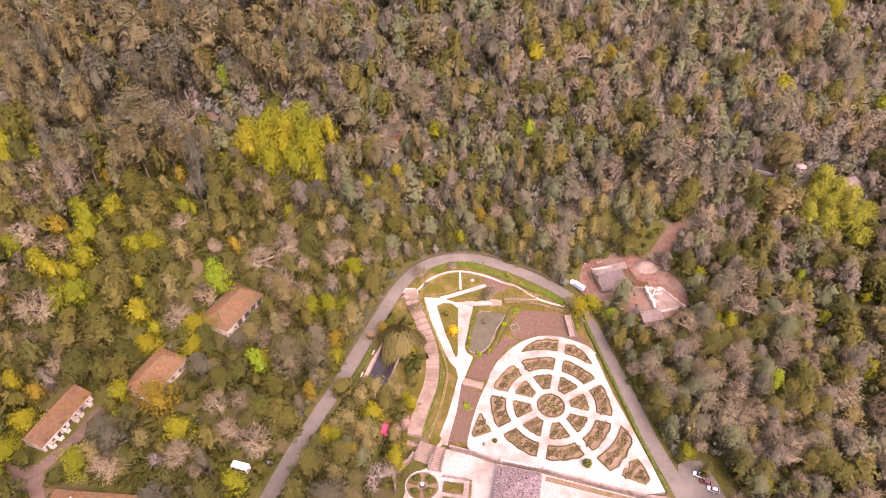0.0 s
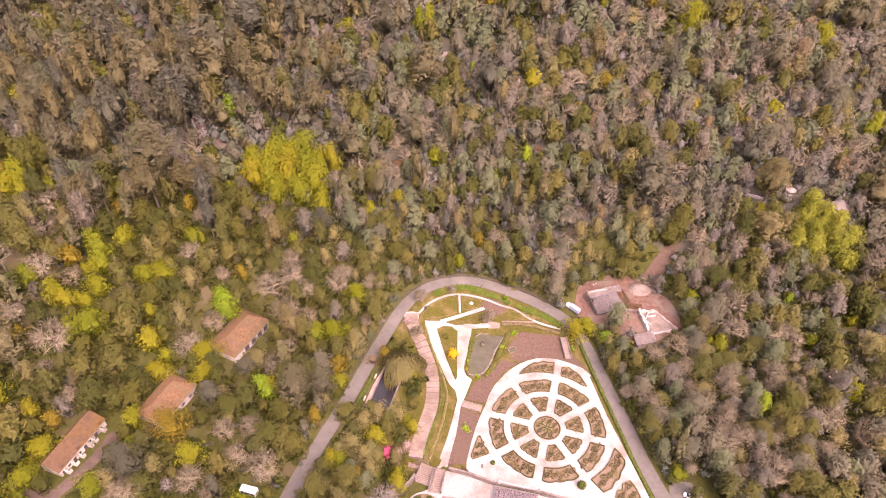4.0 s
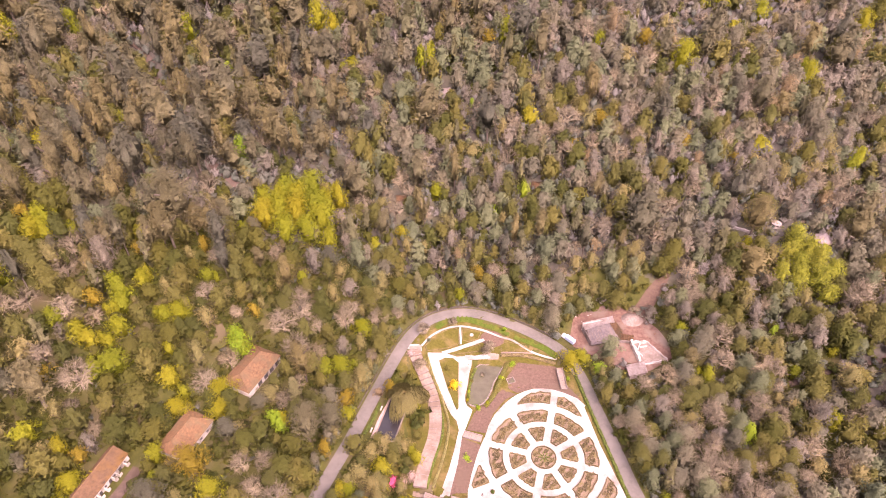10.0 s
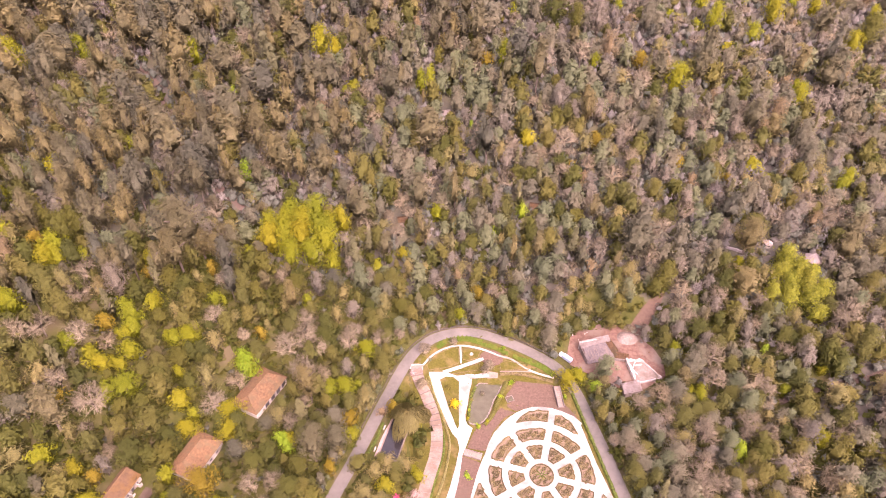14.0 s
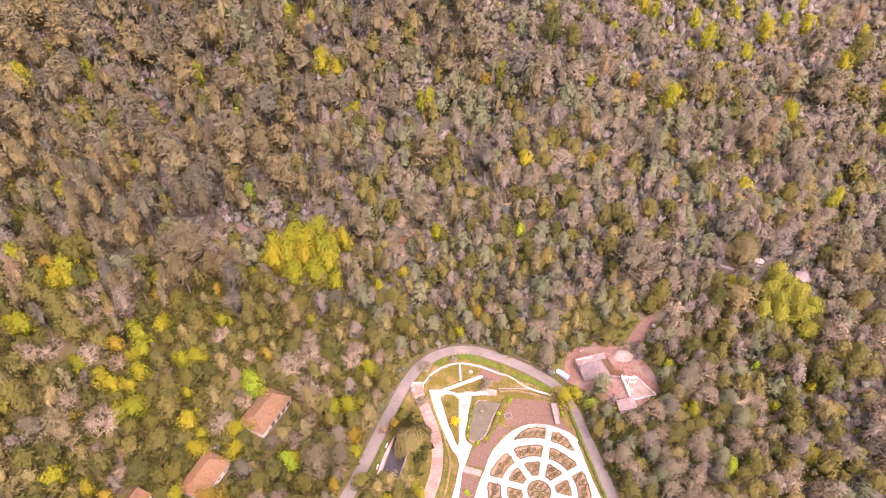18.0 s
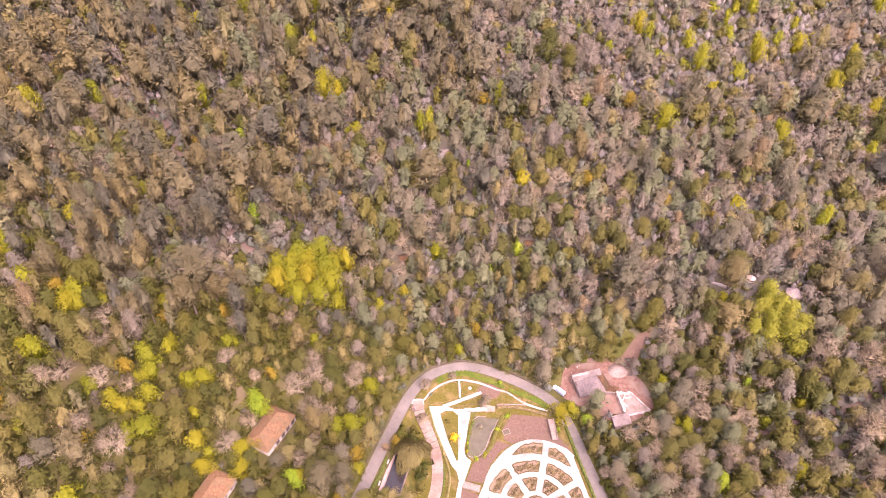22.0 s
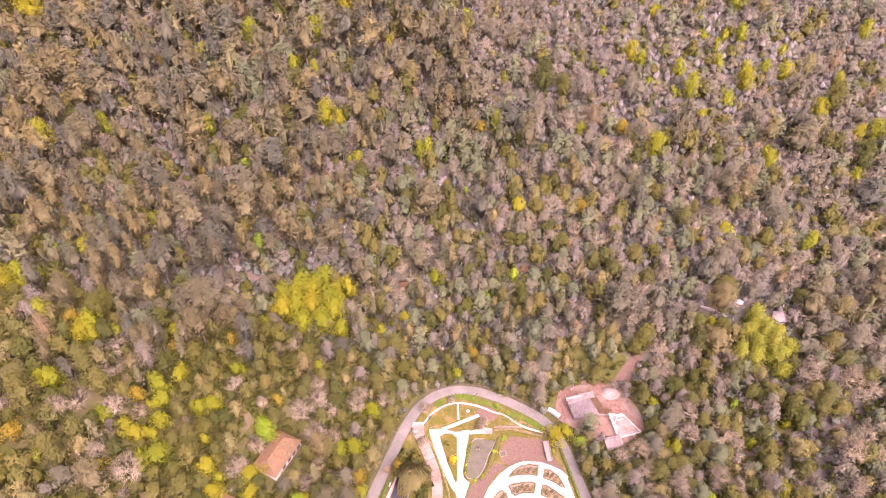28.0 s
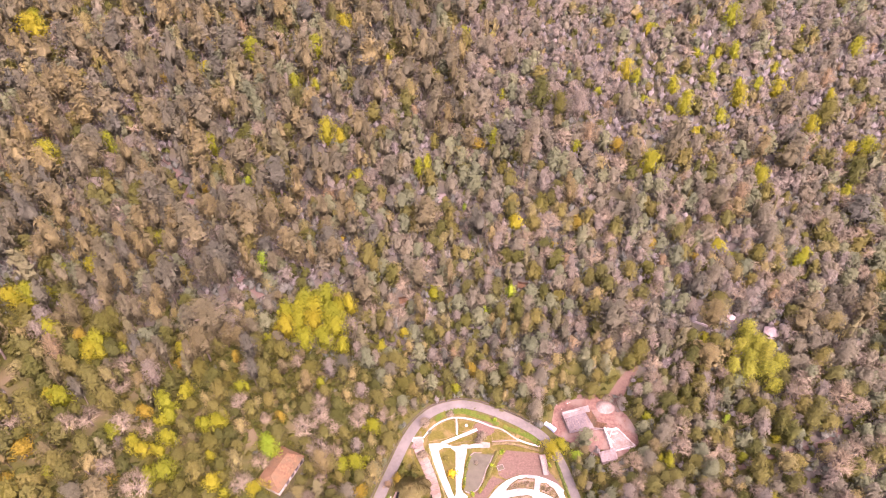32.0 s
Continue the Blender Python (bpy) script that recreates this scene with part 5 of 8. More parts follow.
woods = {k: ([], [], [], []) for k in KINDS}
singles = dict.fromkeys(KINDS, 0)
for some, kind in ((BRIGHT_TREES, "yellow"), (GREEN_TREES, "green"), (YELLOW_TREES, "yellow"), (FAR_YELLOW, "yellow"), (PALE_TREES, "pale"), (GOLDEN_TREES, "orange"), (BROAD_TREES, "olive"), (BARE_TREES, "bare"), (EDGE_OLIVE, "olive"), (EDGE_DARK, "dark")):
    for x, y, high, r in some:
        if kind == "olive" and -45 < x < -8 and y < 162:
            kind = ("tan", "yellow", "olive")[int(abs(x * 7 + y)) % 3]
        plant(kind, x, y, high, r, "large tree in bright yellow-green spring leaf" if r > 8 and kind == "yellow" else "")
for x, y, high, r in ((-24.3, 115.6, 10, 8), (-19.5, 119, 7, 4)):
    plant("dead", x, y, high, r, "broad leafless tree with pale spreading limbs by the stairs")
# trees closing in on the clearing
for kind, x, y, high, r in (("dark", 100.5, 244.5, 9, 3.6), ("lush", 97.5, 241.5, 6, 2.8), ("olive", 106.5, 248.5, 10, 3.6), ("dark", 92.5, 242.5, 8, 3.2), ("lush", 103, 241, 4, 2.2), ("lush", 60.5, 222.5, 4, 2.4), ("dark", 57, 223.5, 5, 2.6), ("olive", 63.5, 226, 6, 2.8),
                            ("dark", 111.5, 252, 10, 3.8), ("scrub", 99.5, 238.6, 2.2, 1.8), ("scrub", 118.6, 238.5, 3, 2.2), ("lush", 116.6, 232.5, 4, 2.4)):
    plant(kind, x, y, high, r)
for kind, some in GROVE:
    for x, y, high, r in some:
        plant(kind, x, y, high, r)
edge_rng = np.random.default_rng(17)
outer = np.gradient(ROAD_LINE[:, :2], axis=0)
outer = ROAD_LINE[:, :2] + 7.0 * np.stack([-outer[:, 1], outer[:, 0]], 1) / np.linalg.norm(outer, axis=1)[:, None]
rim_line = np.vstack([outer[outer[:, 1] > 112], np.array([(62, 234), (72, 240), (84, 243), (97, 242), (107, 238), (118, 226), (122, 214), (121, 202), (110, 190)], float)])
taken = [(x, y, 0.8 * r) for some in (BRIGHT_TREES, GREEN_TREES, YELLOW_TREES, BROAD_TREES, BARE_TREES, GOLDEN_TREES, EDGE_OLIVE, EDGE_DARK) for x, y, _, r in some] + [(x, y, 0.8 * r) for _, some in STANDS for x, y, r in some]
for x, y in rim_line:
    x, y = x + edge_rng.uniform(-1.5, 1.5), y + edge_rng.uniform(-1.5, 1.5)
    kind = str(edge_rng.choice(["olive", "olive", "dark", "lush", "tan", "grey", "bare"]))
    r = edge_rng.uniform(3.0, 4.3)
    if inside(CLEARING, x, y) or inside(GARDEN, x, y) or np.hypot(ROAD_LINE[:, 0] - x, ROAD_LINE[:, 1] - y).min() < 0.5 * r + 4.0 or any(math.hypot(x - a, y - b) < 0.4 * r + 0.75 * c for a, b, c in taken) or math.hypot(x - 98, y - 117) < 13 or math.hypot(x - 63, y - 215) < 9 or math.hypot(x - 110, y - 241) < 7.5:
        continue
    taken.append((x, y, 0.8 * r))
    plant(kind, x, y, r / ASPECT[kind] * edge_rng.uniform(0.9, 1.2), r)
for k in range(2, len(ROAD_LINE) - 2):
    dx, dy = ROAD_LINE[k + 1, :2] - ROAD_LINE[k - 1, :2]
    off = edge_rng.uniform(5.2, 6.2) / math.hypot(dx, dy)
    x, y = ROAD_LINE[k, 0] - dy * off, ROAD_LINE[k, 1] + dx * off
    r = edge_rng.uniform(1.7, 2.5)
    kind = str(edge_rng.choice(["scrub", "lush", "dark", "olive", "laurel", "tan"]))
    if y < 112 or edge_rng.uniform() < 0.2 or inside(CLEARING, x, y) or inside(GARDEN, x, y) or np.hypot(ROAD_LINE[:, 0] - x, ROAD_LINE[:, 1] - y).min() < 5 or math.hypot(x - 98, y - 117) < 13 or math.hypot(x - 63, y - 215) < 9:
        continue
    plant(kind, x, y, r * edge_rng.uniform(1.5, 2.2), r, "low bush behind the road wall")
for kind, some in STANDS:
    for x, y, r in some:
        kind = "olive" if kind == "orange" and x < -150 else "lush" if kind in ("grey", "dark") and x < -60 and y < 240 else kind
        plant(kind, x, y, min(r / ASPECT[kind], 30 if kind == "pine" else 24), r)
        if kind in ("yellow", "orange") and y < 260:
            a = edge_rng.uniform(0, 6.28)
            plant("lush" if edge_rng.uniform() < 0.55 else kind, x + 0.9 * r * math.cos(a), y + 0.9 * r * math.sin(a), 0.8 * r / ASPECT[kind], 0.75 * r)
for x, y, high, r in YELLOW_TREES:
    for a, kind in zip(edge_rng.uniform(0, 6.28, 2), ("yellow", "lush")):
        plant(kind, x + 0.85 * r * math.cos(a), y + 0.85 * r * math.sin(a), 0.7 * high, 0.6 * r)
for (x, y), z, grow in zip(spots, spot_z, growth):
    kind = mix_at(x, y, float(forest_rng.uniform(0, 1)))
    if kind in ("dark", "grey") and x < -60 and y < 215:
        kind = "lush"
    u = forest_rng.uniform(0, 1)
    high = (HEIGHT[kind][0] + (HEIGHT[kind][1] - HEIGHT[kind][0]) * u) * min(grow, 1.5) ** 0.7 * 1.08
    if y > 400 and x > 60:
        high *= 0.75
    wide = high * ASPECT[kind] * forest_rng.choice((0.75, 0.9, 1.1, 1.3, 1.5)) * forest_rng.uniform(0.92, 1.08) * grow**0.3 * (1.0 if kind == "cypress" else 1.12)
    if kind not in ("pine", "cypress"):
        high, wide = min(0.86 * high, 19), min(wide, 7.6)
    if y < 480:
        keep = max((f for f in (1.0, 0.75, 0.55, 0.4) if open_behind(x, y, z, high * f) == 1.0), default=0.3)
        if high * keep < 2.4:
            continue
        high, wide = high * keep, wide * min(1, keep + 0.2)
    i = int(forest_rng.integers(VARIANTS))
    a = forest_rng.uniform(0, 2 * np.pi)
    tone = forest_rng.uniform(0, 1)
    if y < 246 and -150 < x < 150 and singles[kind] < 110:
        singles[kind] += 1
        plant(kind, x, y, high, wide, z=z)
        continue
    c, s = math.cos(a), math.sin(a)
    turn = np.array([[c * wide, s * wide, 0], [-s * wide, c * wide, 0], [0, 0, high]])
    lean = forest_rng.normal(0, 0.05, 2)
    turn[2, :2] = lean * high
    q, soft = (CROWNS if y < 270 else MIDDLE_CROWNS if y < 370 else FAR_CROWNS)[kind][i]
    woods[kind][0].append(q @ turn + (x, y, z))
    woods[kind][3].append(soft @ np.array([[c, s, 0], [-s, c, 0], [0, 0, 1]]))
    woods[kind][1].append(np.full(len(q), tone))
    woods[kind][2].append(TRUNKS[kind][i] @ turn + (x, y, z))
WOOD_LABEL = {"russet": "reddish grey budding wood on the hillside", "tan": "scattered tawny trees in young leaf", "rust": "scattered rust brown trees in the wood", "lush": "leafy green broadleaf wood on the hillside", "pine": "olive green pine wood on the hillside", "dark": "dark evergreen wood on the hillside", "olive": "brownish olive broadleaf wood on the hillside", "grey": "greyish olive broadleaf wood on the hillside", "yellow": "scattered trees in yellow-green spring leaf",
              "orange": "scattered golden-leaved trees in the wood", "cypress": "scattered slender cypresses in the wood", "bare": "scattered leafless pale grey trees in the wood"}
for kind, (q, tones, stems, softs) in woods.items():
    ob = new(TREE_NAME[kind].replace("_tree", "_woods"), quad_mesh("woods", np.concatenate(q), LEAF[kind], np.concatenate(tones), np.concatenate(softs)))
    tagged(ob, WOOD_LABEL[kind], "woods", kind="stuff")
    part_ob = new("trunks", quad_mesh("trunks", np.concatenate(stems), M_BARK))
    part_ob.parent = ob


# undergrowth between the trees
scrub_rng = np.random.default_rng(31)
SCRUB = {}
for k in ("scrub", "brush", "laurel"):
    SCRUB[k] = []
    for i in range(6):
        body = as_triangles(lump((0, 0, 0.42), np.array([0.52, 0.52, 0.34]), scrub_rng, 6, 2))
        q, soft = crown(k, 300 + i)
        SCRUB[k].append((np.concatenate([q[:40], body]), np.concatenate([soft[:40], body - np.array([0, 0, 0.1])])))
bx, by = (v.ravel() for v in np.meshgrid(np.arange(-400, 420, 6.6), np.arange(62, 600, 6.2)))
bx, by = bx + scrub_rng.uniform(-2.6, 2.6, len(bx)), by + scrub_rng.uniform(-2.6, 2.6, len(by))
bx = np.concatenate([bx, scrub_rng.uniform(-165, -35, 1800)])
by = np.concatenate([by, scrub_rng.uniform(84, 245, 1800)])
ok = ~inside(GARDEN, bx, by) & ~inside(CLEARING, bx, by)
ok &= (bx > -np.interp(by, (60, 93, 150, 277, 520, 610), (155, 165, 235, 280, 375, 405))) & (bx < np.interp(by, (60, 112, 168, 330, 547, 610), (180, 190, 265, 335, 405, 425)))
ok &= (near_line(ROAD_LINE, bx, by)[0] > 4.4) & (near_line(LANE_LINE, bx, by)[0] > 3.2) & (near_line(LANE_S_LINE, bx, by)[0] > 3.2) & (near_line(STEP_WAY, bx, by)[0] > 4.4)
for cx, cy, hl, hw, turn in HOUSE_PLOTS:
    c, s = math.cos(radians(turn)), math.sin(radians(turn))
    ok &= (np.abs((bx - cx) * c + (by - cy) * s) > hl - 1) | (np.abs(-(bx - cx) * s + (by - cy) * c) > hw)
for cx, cy, r in ((-28, 163, 10), (-28, 155, 9), (98, 117, 9), (-72, 112, 4), (211.5, 271, 6), (187, 279, 4), (166, 275, 5), (-1.9, 359.4, 4.5), (51.2, 296.1, 4.5), (-26.6, 285, 4)):
    ok &= np.hypot(bx - cx, by - cy) > r
bx, by = bx[ok], by[ok]
bz = ground_z(bx, by)
low_q, low_t, low_n = ({"scrub": [], "brush": [], "laurel": []} for _ in range(3))
for x, y, z in zip(bx, by, bz):
    near = x < -35 and y < 245
    high = scrub_rng.uniform(0.9, 2.8) if near else scrub_rng.uniform(5.0, 10.5) if y > 255 else scrub_rng.uniform(3.0, 7.5)
    if abs(x) < 130 and y < 250 and open_behind(x, y, z, high) < 1:
        high = min(high, 1.6)
    wide = scrub_rng.uniform(1.6, 3.6) if near else scrub_rng.uniform(3.2, 5.0)
    a = scrub_rng.uniform(0, 6.28)
    c, s = math.cos(a), math.sin(a)
    green = 0.95 if x < -8 and y < 240 else 0.6 if y < 260 else 0.12
    kind = "scrub" if scrub_rng.uniform(0, 1) < green else "laurel" if scrub_rng.uniform(0, 1) < (0.75 if y < 380 else 0.45) else "brush"
    q, soft = SCRUB[kind][int(scrub_rng.integers(6))]
    if y > 330:
        q, soft = np.concatenate([q[:20], q[40:]]), np.concatenate([soft[:20], soft[40:]])
    low_q[kind].append(q @ np.array([[c * wide, s * wide, 0], [-s * wide, c * wide, 0], [0, 0, high]]) + (x, y, z - 0.2))
    low_n[kind].append(soft @ np.array([[c, s, 0], [-s, c, 0], [0, 0, 1]]))
    low_t[kind].append(np.full(len(q), scrub_rng.uniform(0, 1)))
for kind, name, label in (("scrub", "green_undergrowth", "tangled green undergrowth between the trees"), ("brush", "brown_undergrowth", "brownish grey brushwood between the trees"), ("laurel", "evergreen_undergrowth", "dark bluish green evergreen shrubs under the trees")):
    tagged(new(name, quad_mesh(name, np.concatenate(low_q[kind]), LEAF[kind], np.concatenate(low_t[kind]), np.concatenate(low_n[kind]))), label, "undergrowth", kind="stuff")

# ---- parterre terrace ----
CX, CY = 43.0, 149.25
polar = lambda r, deg: (CX + r * math.cos(radians(deg)), CY + r * math.sin(radians(deg)))  # noqa: E731
rim = [(9.6, 128.7), (19.3, 124.9), (37.4, 121.0), (72.6, 111.4), (80.7, 112.6), (78, 124), (75.3, 134.3), (69.4, 156), (66.6, 170), (65.4, 176)]
rim += [polar(r, a) for a, r in ((50, 36), (58, 37.2), (68, 37.3), (76, 37.5), (84, 37.4), (91, 37), (98, 36), (105, 34.9), (112, 33.6), (120, 32.2), (133, 30.5), (146, 29), (157, 28), (167, 28.6))]
rim += [(12.6, 149), (10.3, 141), (8.5, 133.5), (8.3, 130.5)]
tagged(part("parterre_terrace", prism(bmesh.new(), rim, -2.7, 0.06), M_GRAVEL), "white gravel terrace of the round parterre", "terrace", kind="structure")
hedge_rng = np.random.default_rng(21)


def hedge(line, wide, high, z=0.0, closed=False, top=0.75, rough=0.07, zs=None, lean=False):
    """Quads of a clipped hedge along a plan line, uneven like leaves."""
    p = np.array(line, float)
    if closed:
        p = np.vstack([p, p[:1]])
    d = np.gradient(p, axis=0)
    if closed:
        d[0] = d[-1] = p[1] - p[-2]
    d /= np.linalg.norm(d, axis=1)[:, None] + 1e-9
    s = np.stack([d[:, 1], -d[:, 0]], 1)
    zb = np.full(len(p), z) if zs is None else np.array(zs)
    n = len(p)
    j = lambda: hedge_rng.normal(0, rough, n)  # noqa: E731
    prof = []
    outline = ((-0.5, 0), (-0.34 * top, 1.0), (0.34 * top, 1.0), (0.5, 0)) if lean else ((-0.5, 0), (-0.5 * top - 0.08, 0.7), (-0.28 * top, 1.0), (0.28 * top, 1.0), (0.5 * top + 0.08, 0.7), (0.5, 0))
    for off, h in outline:
        q = p + s * (off * wide + j()[:, None] * (h > 0))
        prof.append(np.column_stack([q, zb + high * h + j() * (h > 0)]))
    if closed:
        for q in prof:
            q[-1] = q[0]
    return np.concatenate([np.stack([a[:-1], b[:-1], b[1:], a[1:]], 1) for a, b in zip(prof, prof[1:])])


def quad_part(name, corners, material, parent=None, label=""):
    ob = new(name, quad_mesh(name, corners, material))
    ob.parent = parent
    if label:
        ob["label"] = label
    return ob


def even(points, step=0.5, closed=False):
    """The same plan line in even steps."""
    p = np.array(points, float)
    if closed:
        p = np.vstack([p, p[:1]])
    seg = np.r_[0, np.cumsum(np.linalg.norm(np.diff(p, axis=0), axis=1))]
    n = max(3, int(seg[-1] / step) + 1)
    t = np.linspace(0, seg[-1], n)
    q = np.stack([np.interp(t, seg, p[:, 0]), np.interp(t, seg, p[:, 1])], 1)
    return q[:-1] if closed else q


def curl(cx, cy, r, start, turns, flip=1):
    t = np.linspace(0, 1, int(10 * turns) + 6)
    a = radians(start) + flip * t * turns * 2 * np.pi
    k = r * (1 - 0.72 * t)
    return np.stack([cx + k * np.cos(a), cy + k * np.sin(a)], 1)


def bed(outline, curls, group="beds of the parterre", label="brown parterre bed edged and scrolled with low box hedge"):
    """A bed of bare soil with a hedge round it and hedge scrolls inside; curls: (x, y, r)."""
    c = np.mean(outline, 0)
    base = thing("parterre_bed", c[0], c[1], 0.06, 0, label, "flower bed", group)
    loc = np.array(outline) - c
    part("soil", prism(bmesh.new(), loc.tolist(), -0.05, 0.1), M_SOIL, base)
    inner = even(loc + (0 - loc) * (0.35 / np.linalg.norm(loc, axis=1))[:, None], 0.45, True)
    quad_part("border_hedge", hedge(inner, 0.5, 0.55, 0.05, True, rough=0.05), M_HEDGE, base)
    curls = [c3 for x, y, r in curls for c3 in ((x, y, r * 0.86), (x + 0.75 * r, y + 0.7 * r, r * 0.42), (x - 0.75 * r, y - 0.7 * r, r * 0.42))]
    for x, y, r in curls:
        x, y = x - c[0], y - c[1]
        a0 = hedge_rng.uniform(0, 360)
        q = [hedge(curl(x, y, r * 0.55, a0 + 40, 0.8), 0.2, 0.32, 0.08, rough=0.04, lean=True), hedge(curl(x, y, r * 1.45, a0 + 250, 0.4, -1), 0.22, 0.32, 0.08, rough=0.04, lean=True), hedge(curl(x, y, r, a0, 1.3), 0.2, 0.36, 0.08, rough=0.04, lean=True), hedge(curl(x, y, r * 0.95, a0 + 180, 1.2, -1), 0.22, 0.38, 0.08, rough=0.04, lean=True), hedge(curl(x, y, r * 1.25, a0 + 90, 0.45), 0.22, 0.34, 0.08, rough=0.04, lean=True)]
        quad_part("scroll_hedge", np.concatenate(q), M_HEDGE, base)
    return base


SPOKE = 74.5
for k in range(8):
    mid = SPOKE - 22.5 - 45 * k
    for r0, r1, rows in ((8.1, 15.3, 1), (18.4, 24.5, 1)):
        def side(r, sgn):
            """The angle at radius r of a bed's edge that runs along its path."""
            return mid + sgn * (22.5 - math.degrees(math.asin(1.7 / r)))
        n = 6 if r0 < 10 else 14
        inner = [polar(r0, side(r0, -1) + (side(r0, 1) - side(r0, -1)) * u) for u in np.linspace(0, 1, 4 if r0 < 10 else 9)]
        outer = [polar(r1 + 0.45 * abs(math.sin(3 * math.pi * u)) - 0.15, side(r1, 1) + (side(r1, -1) - side(r1, 1)) * u) for u in np.linspace(0, 1, n * 2 + 1)]
        half = (side(r1, 1) - side(r1, -1)) / 2
        if r0 < 10:
            spots_in = [(polar(12.9, mid - 0.45 * half), 1.45), (polar(12.9, mid + 0.45 * half), 1.45), (polar(10.2, mid), 1.2), (polar(13.9, mid), 0.75)]
        else:
            spots_in = [(polar(21.4, mid + f * half), 1.6) for f in (-0.72, -0.26, 0.26, 0.72)] + [(polar(22.9, mid), 0.85), (polar(20.1, mid - 0.5 * half), 0.7), (polar(20.1, mid + 0.5 * half), 0.7)]
        bed(inner + outer, [(*p, r) for p, r in spots_in])


def arc_bed(stops, spots_in, label):
    return bed([polar(r, a) for r, a in stops], [(*polar(r, a), s) for r, a, s in spots_in], label=label)


arc_bed([(28.9, 77.6), (28.9, 86), (29.0, 95), (29.2, 103), (29.4, 109.5), (31.2, 104.5), (32.9, 99.5), (34.6, 94), (34.3, 91), (35.4, 86), (34.9, 82), (35.3, 77.6)],
        [(31.6, 80.5, 1.5), (31.6, 86.5, 1.6), (31.4, 92.5, 1.5), (30.9, 98.5, 1.2), (30.3, 104, 0.8)], "tapering brown parterre bed with box hedge scrolls")
arc_bed([(28.4, 71.2), (33.6, 72), (33.9, 69.5), (34.8, 67), (33.6, 62), (33.6, 59), (31.6, 53), (29.4, 46), (28.4, 50), (28.4, 57), (28.4, 64)],
        [(31.2, 68.8, 1.5), (31.3, 63.5, 1.5), (30.9, 58.5, 1.3), (29.9, 53, 0.9)], "tapering brown parterre bed with box hedge scrolls")
arc_bed([(28.5, -18.8), (31, -22), (33.6, -26), (34.3, -30), (34.2, -36), (35.0, -41), (34.3, -45), (35.2, -50), (34.4, -56.8), (27.6, -58), (27.6, -50), (27.8, -42), (28, -34), (28.2, -26)],
        [(30.6, -25.5, 1.4), (31.0, -31.5, 1.7), (31.0, -38, 1.7), (31.2, -44.5, 1.7), (31.0, -51.5, 1.7), (29.3, -48, 0.8), (29.3, -35, 0.8)], "long curved parterre bed with box hedge scrolls")
arc_bed([(38.2, -53), (36.9, -49), (37.8, -46), (36.6, -42.5), (38.4, -37.5), (42.3, -40), (46.2, -43.8), (46.1, -47.6), (42, -50.4)],
        [(39.3, -49.5, 1.6), (39.3, -42, 1.6), (42.3, -45.5, 1.8), (44.4, -45.6, 0.9)], "heart-shaped parterre bed with box hedge scrolls")
arc_bed([(28.8, -171.8), (29.6, -172.5), (35.6, -157.5), (35.4, -155), (27.9, -153.8), (27.5, -156), (28.3, -163)], [(30, -163.5, 1.5), (30.4, -157.5, 1.4), (33, -157.5, 1.0)],
        "triangular parterre bed with box hedge scrolls")
disc = bed([polar(5.75, a) for a in range(0, 360, 9)], [(*polar(3.6, a), 1.05) for a in range(20, 380, 45)], label="round brown bed at the centre of the parterre")
quad_part("star_hedge", np.concatenate([hedge(even([(0.5 * math.cos(radians(a)), 0.5 * math.sin(radians(a))), (2.6 * math.cos(radians(a)), 2.6 * math.sin(radians(a)))]), 0.4, 0.5, 0.08) for a in range(0, 360, 45)]),
          M_HEDGE_GREEN, disc, "star of green hedge rays")


def topiary(x, y, r, z, label="round clipped olive green box ball"):
    rng = np.random.default_rng(int(x * 7 + y))
    base = thing("topiary_ball", x, y, z, 0, label, "topiary", "topiary of the garden")
    d = rng.normal(size=(150, 3))
    d /= np.linalg.norm(d, axis=1)[:, None]
    d[:, 2] = np.abs(d[:, 2]) * 1.2 - 0.2
    q = leaves_at(d * r * rng.uniform(0.93, 1.06, (150, 1)) + (0, 0, r * 0.85), d + rng.normal(0, 0.25, (150, 3)), np.full(150, 0.16 * r + 0.08), rng)
    quad_part("foliage", np.concatenate([q, as_triangles(lump((0, 0, r * 0.8), np.array([r, r, r]) * 0.93, rng, 10, 6))]), M_HEDGE_GREEN, base)
    quad_part("stem", tube((0, 0, -0.1), (0, 0, r * 0.5), 0.12, 0.1), M_BARK, base)


topiary(19.1, 132.5, 0.95, 0.06)
topiary(53.5, 123.0, 1.75, 0.06, "large round clipped olive green box ball")
tagged(quad_part("stone_pillar", np.concatenate([tube((0, 0, 0), (0, 0, 0.4), 0.5, 0.45, 8), tube((0, 0, 0.4), (0, 0, 1.5), 0.28, 0.22, 8), tube((0, 0, 1.5), (0, 0, 1.9), 0.4, 0.12, 8)]), M_DARK_STONE),
       "small dark stone pillar standing on the gravel", "pillar").matrix_world = pose(14.7, 131.3, 0.06)

# ---- paths and earth terraces ----
def sheet(name, outline, material, label, category, lift=0.1, level=None):
    return tagged(part(name, drape(outline, lift, level=level), material), label, category, kind="structure")


